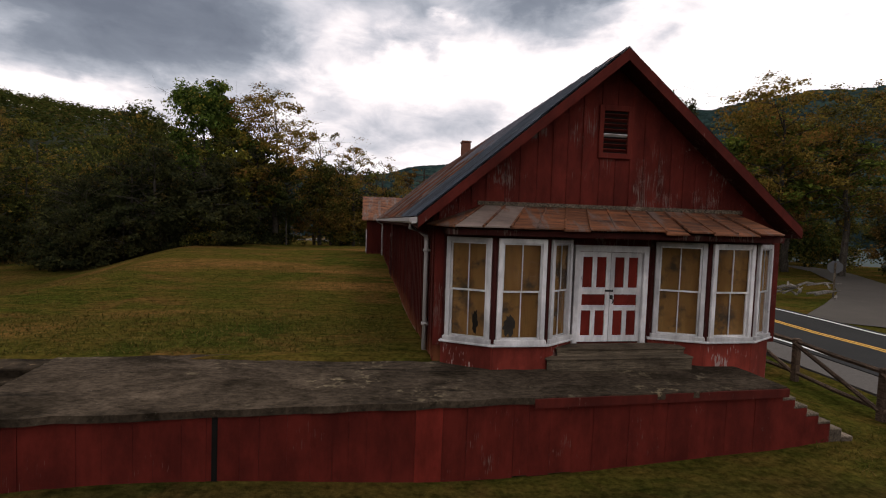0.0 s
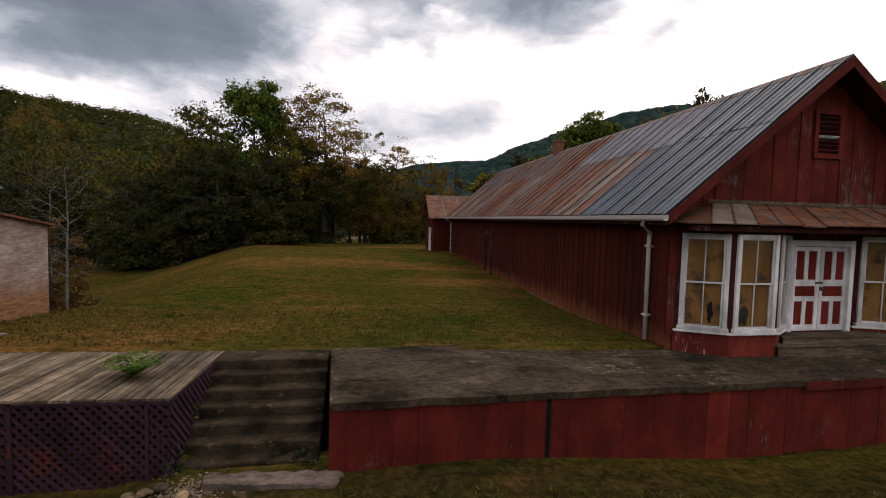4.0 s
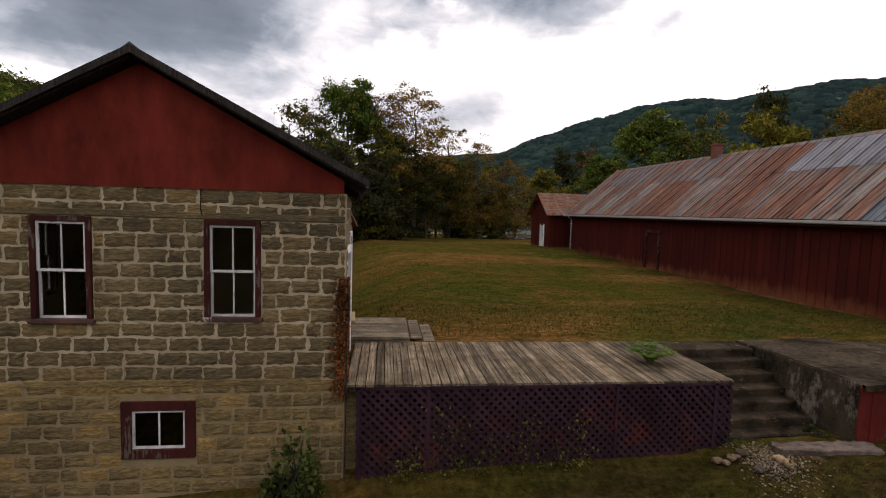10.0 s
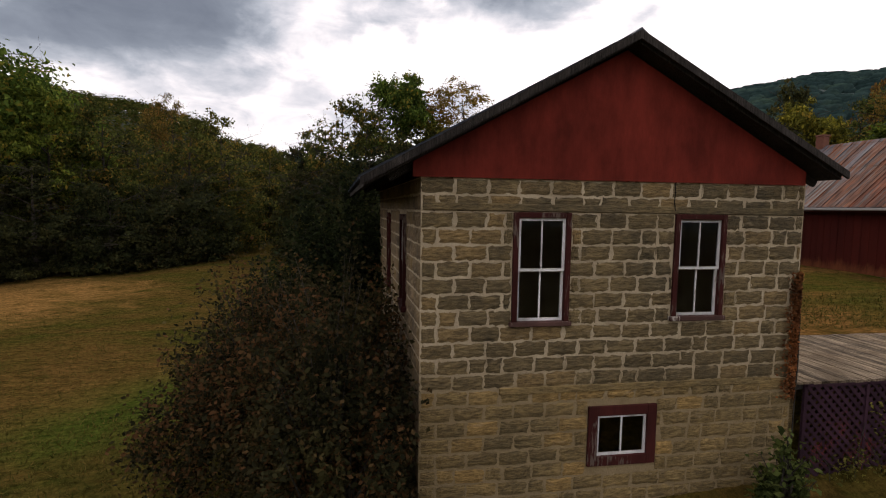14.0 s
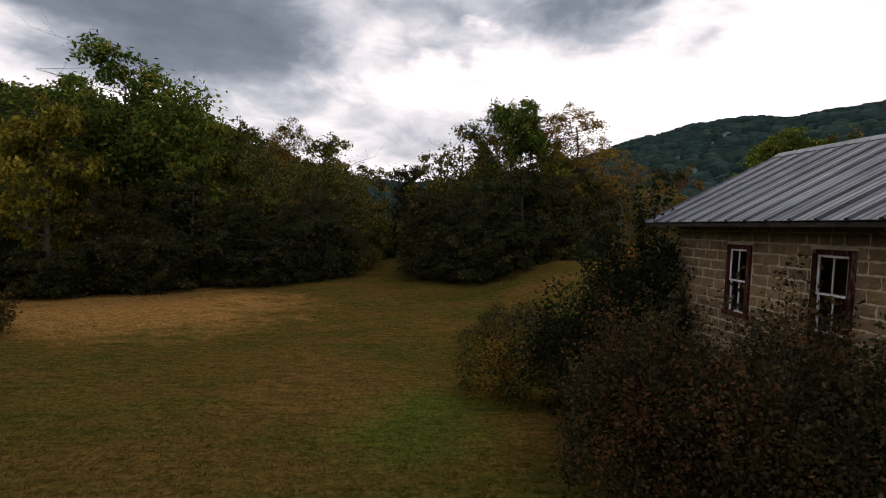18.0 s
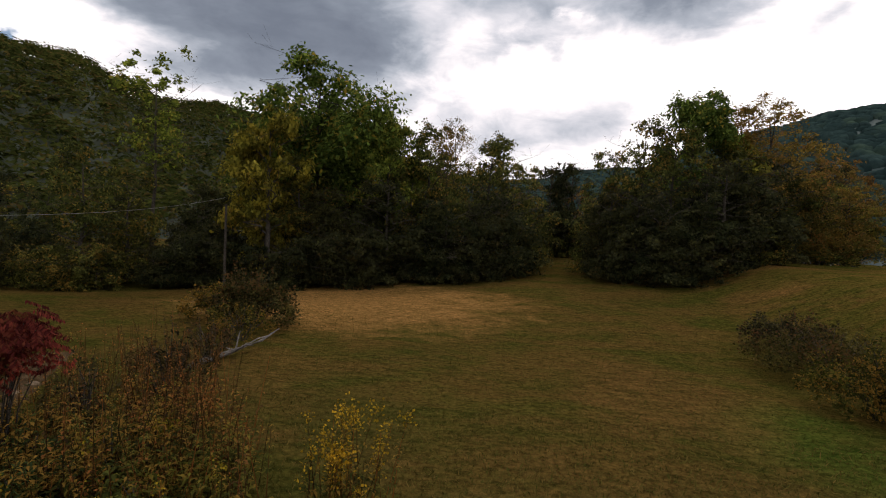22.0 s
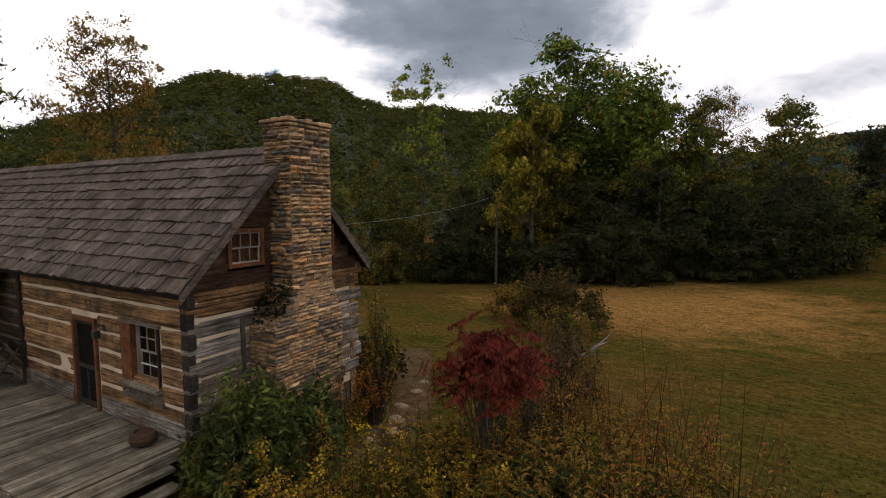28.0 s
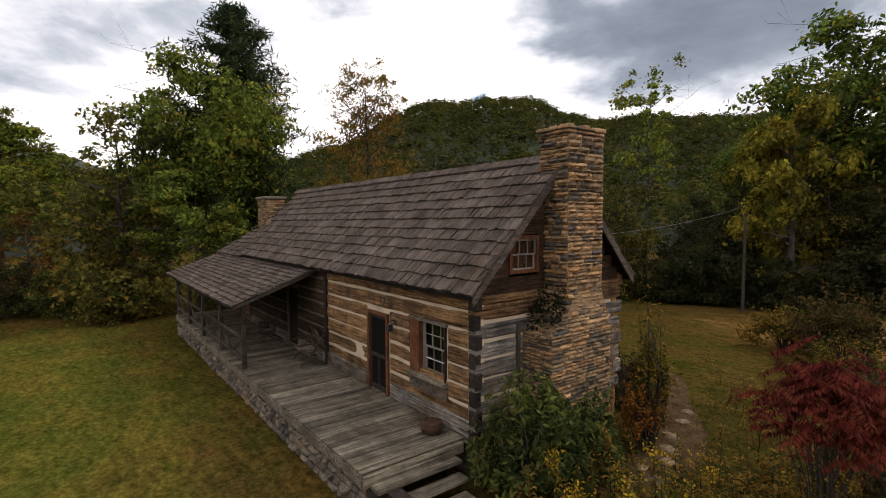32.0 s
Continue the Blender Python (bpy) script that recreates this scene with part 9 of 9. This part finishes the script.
# cabin
shrub("laurel_bush", -46.55, 6.75, gz(-46.55, 6.75), 0.8, 0.85, 2.1, M_rhodo, 7500, 0.075, "glossy green bush at the cabin corner", "bush", seed=51, aspect=0.33, twigs=40)
shrub("laurel_bush", -46.3, 7.7, gz(-46.3, 7.7), 0.75, 0.8, 1.7, M_rhodo, 4200, 0.07, "glossy green bush beside the chimney", "bush", seed=52, aspect=0.42, twigs=24)
shrub("shrub", -46.27, 10.0, gz(-46.27, 10.0), 0.36, 0.4, 3.05, M_weed_green, 2600, 0.05, "tall slim green sapling by the chimney", seed=53, twigs=30, aspect=0.4)
shrub("shrub", -46.27, 9.8, gz(-46.27, 9.8), 0.5, 0.5, 1.7, M_weed_rust, 1500, 0.05, "rust-leaved shrub at the foot of the sapling", seed=55, twigs=30, aspect=0.35)
shrub("shrub", -48.3, 12.4, gz(-48.3, 12.4), 1.0, 0.9, 1.3, M_shrub_dark, 2400, 0.06, "dark shrub behind the cabin", seed=54, twigs=30)


def sumac():
    g = np.random.default_rng(61)
    t = thing("sumac_bush", (-41.62, 8.7, gz(-41.62, 8.7)), 0, "crimson sumac bush with drooping autumn leaves", "bush")
    bm = bmesh.new()
    ends = []
    for k in range(26):
        a, r = g.uniform(0, 6.28), math.sqrt(g.random()) * 0.72
        e = Vector((r * math.cos(a), r * math.sin(a), g.uniform(2.35, 2.95) - 0.5 * r))
        tube(bm, [(g.normal() * 0.1, g.normal() * 0.1, -0.1), (e.x * 0.4, e.y * 0.4, e.z * 0.55), e], [0.015, 0.011, 0.005], 5)
        ends.append(e)
    part("stalk", bm, M_bark, t)
    pts, quads = [], []
    for e in ends:
        for k in range(14):
            a = g.uniform(0, 6.28)
            c = np.array(e) + g.normal(size=3) * np.array([0.15, 0.15, 0.14])
            d = np.array([math.cos(a), math.sin(a), -0.5])
            for j in range(9):
                p = c + d * 0.034 * j
                side = np.array([-math.sin(a), math.cos(a), 0])
                for s in (-1, 1):
                    tip = p + side * s * 0.075 + np.array([0, 0, -0.075]) + g.normal(size=3) * 0.012
                    w = d * 0.017
                    mid = (p + tip) / 2
                    quads.append([p, mid + w, tip, mid - w])
    part("foliage", quads_mesh("foliage", np.array(quads), M_leaf_red), M_leaf_red, t)


sumac()


def weed_patch(name, pts, height, leaf_mat, per, leaf, label, seed, top_mat=None, tops=0, aspect=0.16, droop=0.5, stem_mat=None):
    """Many upright weed stalks with narrow leaves, as one uncountable patch."""
    g = np.random.default_rng(seed)
    t = thing(name, (0, 0, 0), 0, label, "weeds", kind="stuff")
    n = len(pts)
    x, y = pts[:, 0], pts[:, 1]
    z = ground_z(x, y)
    h = height * g.uniform(0.55, 1.25, n)
    lean = g.normal(size=(n, 2)) * 0.14 * h[:, None]
    foot, tip = np.stack([x, y, z], 1), np.stack([x + lean[:, 0], y + lean[:, 1], z + h], 1)
    a = g.uniform(0, 3.14, n)
    w = np.stack([np.cos(a), np.sin(a), 0 * a], 1) * 0.010
    w2 = np.stack([-np.sin(a), np.cos(a), 0 * a], 1) * 0.010
    q = np.concatenate([np.stack([foot - s, foot + s, tip + s * 0.3, tip - s * 0.3], 1) for s in (w, w2)])
    part("stalks", quads_mesh("stalks", q, stem_mat or M_weed_dry), None, t)
    k = g.random((n, per)) ** 0.8
    base = foot[:, None] + (tip - foot)[:, None] * (0.12 + 0.86 * k[:, :, None])
    b = g.uniform(0, 6.28, (n, per))
    out = np.stack([np.cos(b), np.sin(b), 0.35 - droop * g.random((n, per))], 2)
    L = leaf * g.uniform(0.6, 1.3, (n, per, 1)) * (1.15 - 0.6 * k[:, :, None])
    side = np.stack([-np.sin(b), np.cos(b), 0 * b], 2) * L * aspect
    mid = base + out * L * 0.55 + np.array([0, 0, 0.02])
    end = base + out * L + np.array([0, 0, -0.3]) * L * droop
    q = np.stack([base, mid + side, end, mid - side], 2).reshape(-1, 4, 3)
    part("leaves", quads_mesh("leaves", q, leaf_mat), None, t)
    if top_mat:
        m = int(n * tops)
        pick = g.integers(0, n, m)
        r = 22
        d = g.normal(size=(m, r, 3)) * np.array([0.07, 0.07, 0.09])
        c = (tip[pick][:, None] + d).reshape(-1, 3)
        part("flower_heads", quads_mesh("flower_heads", leaf_quads(c, 0.022, 0, 0.8, g), top_mat), None, t)
    return t


def scatter(n, cx, cy, sx, sy, seed, rot=0.0):
    g = np.random.default_rng(seed)
    cx, cy = settle(cx, cy)
    a = np.clip(g.normal(size=(n, 2)), -1.9, 1.9) * (sx, sy)
    c, s = math.cos(rot), math.sin(rot)
    x, y = cx + a[:, 0] * c - a[:, 1] * s, cy + a[:, 0] * s + a[:, 1] * c
    keep = (x < -30.0 - (y - 1.5) * 0.95) & ~((y > 8.3) & (y < 13.5) & (np.abs(x - np.interp(y, [8.2, 9.4, 10.6, 11.7, 13.2], [-44.2, -44.3, -44.6, -45.0, -46.1])) < 0.75))
    return np.stack([x[keep], y[keep]], 1)


weed_patch("weed_patch", scatter(300, -42.2, 8.0, 1.5, 0.9, 71), 1.15, M_weed_green, 28, 0.20, "tall green weeds before the cabin", 71)
weed_patch("weed_patch", scatter(110, -40.2, 10.0, 1.1, 1.3, 72), 2.1, M_weed_dry, 20, 0.13, "tall dry brown weed stalks", 72, stem_mat=M_weed_dry)
weed_patch("weed_patch", scatter(110, -42.8, 11.9, 1.2, 1.6, 73), 1.7, M_weed_dry, 18, 0.13, "dry brown weeds behind the sumac", 73)
weed_patch("goldenrod_patch", scatter(110, -44.4, 6.6, 0.9, 0.7, 74), 1.15, M_weed_green, 26, 0.15, "goldenrod in yellow flower", 74, M_weed_gold, 0.6)
weed_patch("goldenrod_patch", scatter(70, -41.3, 7.4, 1.6, 0.6, 75), 1.1, M_weed_green, 24, 0.16, "goldenrod going to seed", 75, M_weed_gold, 0.4)
weed_patch("goldenrod_patch", np.random.default_rng(76).normal(size=(46, 2)) * (0.30, 0.26) + (-35.8, 8.75), 1.35, M_weed_green, 26, 0.13, "goldenrod clump in yellow flower at the field edge", 76, M_weed_gold, 1.1)
weed_patch("weed_patch", scatter(60, -45.9, 8.6, 0.5, 0.7, 77), 1.4, M_weed_rust, 24, 0.15, "orange and rust autumn weeds by the chimney", 77)
weed_patch("weed_patch", scatter(70, -46.1, 10.0, 0.4, 0.9, 78), 1.6, M_weed_green, 26, 0.15, "green and yellow weeds by the chimney", 78, M_weed_gold, 0.15)
weed_patch("weed_patch", scatter(70, -44.9, 6.1, 0.7, 0.5, 79), 0.7, M_weed_rust, 24, 0.13, "low orange weeds by the porch step", 79)
weed_patch("weed_patch", scatter(80, -43.0, 6.6, 0.9, 0.5, 80), 0.8, M_weed_green, 30, 0.16, "low green weeds before the cabin", 80)
weed_patch("weed_patch", scatter(150, -39.7, 8.3, 1.2, 0.9, 81), 1.25, M_weed_green, 22, 0.17, "mixed green weeds at the field edge", 81, M_weed_dry, 0.2)
weed_patch("weed_patch", scatter(90, -42.6, 15.0, 1.4, 2.0, 82), 1.3, M_weed_dry, 18, 0.16, "dry weeds between the sumac and the field", 82)
weed_patch("weed_patch", scatter(160, -41.4, 9.2, 1.3, 1.3, 84), 1.1, M_weed_green, 26, 0.2, "green weeds under the dry stalks", 84)
weed_patch("weed_patch", scatter(60, -47.0, 15.0, 1.5, 2.5, 83), 0.5, M_weed_green, 20, 0.12, "low weeds behind the cabin", 83)


# leafy growth among the stalks
for _k, (_x, _y, _r, _h, _m) in enumerate([(-42.9, 6.9, 0.8, 1.0, M_weed_green), (-41.4, 7.2, 0.9, 0.9, M_rhodo), (-41.9, 8.3, 0.8, 1.05, M_rhodo), (-42.6, 9.8, 0.8, 1.6, M_shrub_dark), (-40.6, 8.2, 0.8, 1.2, M_weed_green), (-43.6, 9.0, 0.7, 1.2, M_weed_green), (-42.9, 12.6, 1.0, 1.8, M_shrub_dark), (-39.6, 7.4, 0.7, 0.9, M_weed_green), (-44.6, 5.9, 0.6, 0.6, M_weed_green), (-45.1, 20.2, 1.2, 1.6, M_weed_green), (-44.2, 16.6, 1.0, 1.4, M_shrub_dark)]):
    shrub("weed_clump", _x, _y, 0, _r, _r * 0.9, _h, _m, 1500, 0.06, "dense leafy green weeds among dry stalks", "weeds", 200 + _k, 0.35, 22, group="leafy weed clumps")


def vines():
    # rust vine on the block corner
    g = np.random.default_rng(91)
    v = thing("creeper", (-14.36, 7.30, 1.75), 0, "rust-brown creeper climbing the block corner", "vine")
    n = 2600
    z = g.random(n) ** 0.8 * 1.75
    side = g.random(n) < 0.5
    w = np.abs(g.normal(size=n)) * 0.075 * (1.3 - 0.4 * z / 1.75)
    pts = np.stack([np.where(side, -w, 0.02 + 0.03 * g.random(n)), np.where(side, -0.02 - 0.03 * g.random(n), w), z], 1)
    bm = bmesh.new()
    tube(bm, [(0.02, -0.02, -1.6), (0.03, -0.03, 0.5), (0.0, -0.03, 1.6)], [0.014, 0.011, 0.005], 5)
    part("stem", bm, M_bark, v)
    part("leaves", quads_mesh("leaves", leaf_quads(pts, 0.021, 0, 0.8, g), leafy("rust_creeper_leaves", (0.075, 0.028, 0.013), (0.24, 0.095, 0.036))), None, v)
    # vine over the lattice
    v = thing("lattice_vine", (-12.2, 7.24, 0.3), 0, "yellow-green vine growing over the lattice", "vine")
    n = 1700
    c = np.array([(g.uniform(-1.5, 1.6), -0.05, min(abs(g.normal()) * 0.5, 1.25)) for _ in range(46)])
    pts = c[g.integers(0, 46, n)] + g.normal(size=(n, 3)) * np.array([0.12, 0.03, 0.12])
    pts[:, 1] = -np.abs(pts[:, 1]) - 0.02
    pts[:, 2] = np.clip(pts[:, 2], 0.0, 1.5)
    bm = bmesh.new()
    for k in range(8):
        x = -1.5 + 0.42 * k
        tube(bm, [(x, -0.04, -0.1), (x + g.normal() * 0.15, -0.05, 0.5), (x + g.normal() * 0.3, -0.04, g.uniform(0.7, 1.2))], [0.01, 0.008, 0.004], 4)
    part("stem", bm, M_bark, v)
    part("leaves", quads_mesh("leaves", leaf_quads(pts, 0.026, 0, 0.6, g), leafy("vine_leaves", (0.05, 0.050, 0.014), (0.18, 0.155, 0.040))), None, v)
    # seedling growing through the deck
    f = thing("seedling", (-9.28, 8.2, 1.99), 0, "small green fern-like seedling growing through the deck", "plant")
    q = []
    for k in range(46):
        a = 6.28 * k / 46 + g.normal() * 0.1
        L = g.uniform(0.16, 0.44)
        for j in range(9):
            s = j / 8
            p = np.array([math.cos(a) * L * s, math.sin(a) * L * s, (0.62 - 0.8 * L) * s * (1.35 - 0.6 * s) * g.uniform(0.95, 1.05)])
            for sg in (-1, 1):
                e = p + np.array([-math.sin(a) * sg * 0.07, math.cos(a) * sg * 0.07, -0.015])
                m = (p + e) / 2
                d = np.array([math.cos(a), math.sin(a), 0]) * 0.019
                q.append([p, m + d, e, m - d])
    part("fronds", quads_mesh("fronds", np.array(q), M_fern), None, f)
    # weeds along the step edge
    for k, (x, y, z, h) in enumerate([(-8.52, 7.55, 1.0, 0.5), (-8.5, 8.1, 1.3, 0.45), (-8.5, 8.6, 1.55, 0.5), (-8.4, 7.35, 0.9, 0.25), (-6.75, 7.5, 0.9, 0.3)]):
        shrub("weed_tuft", x, y, z, 0.14, 0.16, h * 0.8, M_rhodo, 160, 0.04, "green weeds growing beside the concrete steps", "weeds", 100 + k, 0.4, 8, group="weeds on the steps")


vines()


M_rubble = stone_material("broken_sandstone", (0.15, 0.105, 0.062), False)


def stones_and_logs():
    g = random.Random(17)

    def rock(name, x, y, z, r, mat, label, seed, group):
        q = np.random.default_rng(seed)
        bm = bmesh.new()
        bmesh.ops.create_icosphere(bm, subdivisions=2, radius=1.0)
        for v in bm.verts:
            k = 1 + 0.22 * noise.noise(v.co * 1.7 + Vector((seed, 0, 0)))
            v.co = Vector((v.co.x * r * k * 1.25, v.co.y * r * k, v.co.z * r * k * 0.6))
        ob = new(name, to_mesh(name, bm, mat))
        ob.location, ob.rotation_euler = (x, y, z), (0, 0, seed)
        tagged(ob, label, "stone", group)

    for k in range(9):
        x, y = -8.6 + g.uniform(-0.25, 0.6), 6.75 + g.uniform(-0.35, 0.4)
        rock("loose_stone", x, y, gz(x, y) + 0.05, g.uniform(0.035, 0.08), M_rubble, "loose sandy stone at the foot of the steps", k, "stones by the steps")
    for k, (x, y, r) in enumerate([(-46.0, 6.9, 0.22), (-45.7, 6.5, 0.16), (-45.95, 10.2, 0.26), (-45.7, 9.7, 0.22), (-45.9, 9.1, 0.18), (-46.3, 10.9, 0.24), (-46.6, 12.0, 0.2), (-46.9, 12.9, 0.2), (-45.5, 8.9, 0.2), (-46.1, 5.0, 0.2), (-46.6, 6.15, 0.26), (-46.35, 6.3, 0.2), (-46.1, 6.5, 0.24), (-45.8, 6.7, 0.2), (-45.6, 6.9, 0.22)]):
        x, y = settle(x, y)
        rock("path_stone", x, y, gz(x, y), r * 0.7, M_rubble, "flat stone edging the path by the cabin", 20 + k, "path stones")
    lg = thing("fallen_log", (-42.3, 16.9, gz(-42.3, 16.9)), 0, "pale fallen log with bare branches in the field", "log")
    bm = bmesh.new()
    tube(bm, [(-0.5, -1.6, 0.12), (-0.1, 0, 0.16), (0.3, 1.4, 0.25), (0.6, 2.2, 0.55)], [0.10, 0.085, 0.05, 0.015], 8)
    part("log_trunk", bm, M_bark_pale, lg)
    for dx, dy, dz in ((0.7, 1.2, 0.5), (-0.4, 1.0, 0.6), (0.5, 0.3, 0.4), (0.9, -0.5, 0.55), (-0.7, -0.6, 0.45)):
        bm = bmesh.new()
        tube(bm, [(0, 0.2, 0.16), (dx * 0.6, 0.2 + dy * 0.6, 0.2 + dz * 0.5), (dx, 0.2 + dy, dz)], [0.04, 0.025, 0.008], 5)
        part("log_branch", bm, M_bark_pale, lg)


stones_and_logs()


def soil_path():
    g = np.random.default_rng(55)
    mid = [(-47.6, 15.6), (-46.1, 13.2), (-45.0, 11.7), (-44.6, 10.6), (-44.3, 9.4), (-44.2, 8.2), (-44.6, 7.0)]
    v, f, n = [], [], 0
    for (xa, ya), (xb, yb) in zip(mid, mid[1:]):
        for k in range(6):
            s = k / 6
            x, y = xa + (xb - xa) * s, ya + (yb - ya) * s
            d = Vector((-(yb - ya), xb - xa)).normalized()
            for w in (-0.45 - 0.15 * g.random(), -0.15, 0.15, 0.45 + 0.15 * g.random()):
                px, py = x + d.x * w, y + d.y * w
                v.append((px, py, gz(px, py) + (0.03 if abs(w) < 0.3 else 0.004)))
            n += 1
    f = [(4 * i + j, 4 * i + j + 1, 4 * i + j + 5, 4 * i + j + 4) for i in range(n - 1) for j in range(3)]
    tagged(new("soil_path", mesh_of("soil_path", v, f, M_soil, True)), "worn bare soil path beside the cabin", "path", kind="structure")


soil_path()


# ---------------------------------------------------------------- grass and leaf litter near the path
def grass_tufts():
    g = np.random.default_rng(111)
    m = Mat("grass_blades", 0.9, spec=0.03)
    c = m.ramp(m.island(), (0.0, (0.036, 0.042, 0.008)), (0.6, (0.066, 0.058, 0.012)), (1.0, (0.12, 0.080, 0.022)))
    m.color(c)
    n = 150000
    x = np.concatenate([g.uniform(-46, 9, n // 2), g.uniform(-46, 9, n - n // 2)])
    y = np.concatenate([4.2 + 22 * g.random(n // 2) ** 1.5, 4.0 + 10 * g.random(n - n // 2)])
    keep = ~((x > -20) & (x < -14) & (y > 7.1) & (y < 14.8)) & ~((x > -14.6) & (x < 6.2) & (y > 6.6) & (y < 9.9)) & ~((x > -0.9) & (y > 9))
    x, y = x[keep], y[keep]
    z = ground_z(x, y)
    h = g.uniform(0.03, 0.09, len(x)) * (0.7 + 0.6 * g.random(len(x)) ** 3)
    a = g.uniform(0, 6.28, len(x))
    d = np.stack([np.cos(a), np.sin(a), 0 * a], 1)
    p = np.stack([x, y, z - 0.01], 1)
    lean = np.stack([g.normal(size=len(x)) * 0.05, g.normal(size=len(x)) * 0.05, h], 1)
    w = d * 0.012
    q = np.stack([p - w, p + w, p + lean + w * 0.2, p + lean - w * 0.2], 1)
    tagged(new("grass_tufts", quads_mesh("grass_tufts", q, m.m)), "rough grass blades over the lawn and field", "grass", kind="stuff")


grass_tufts()
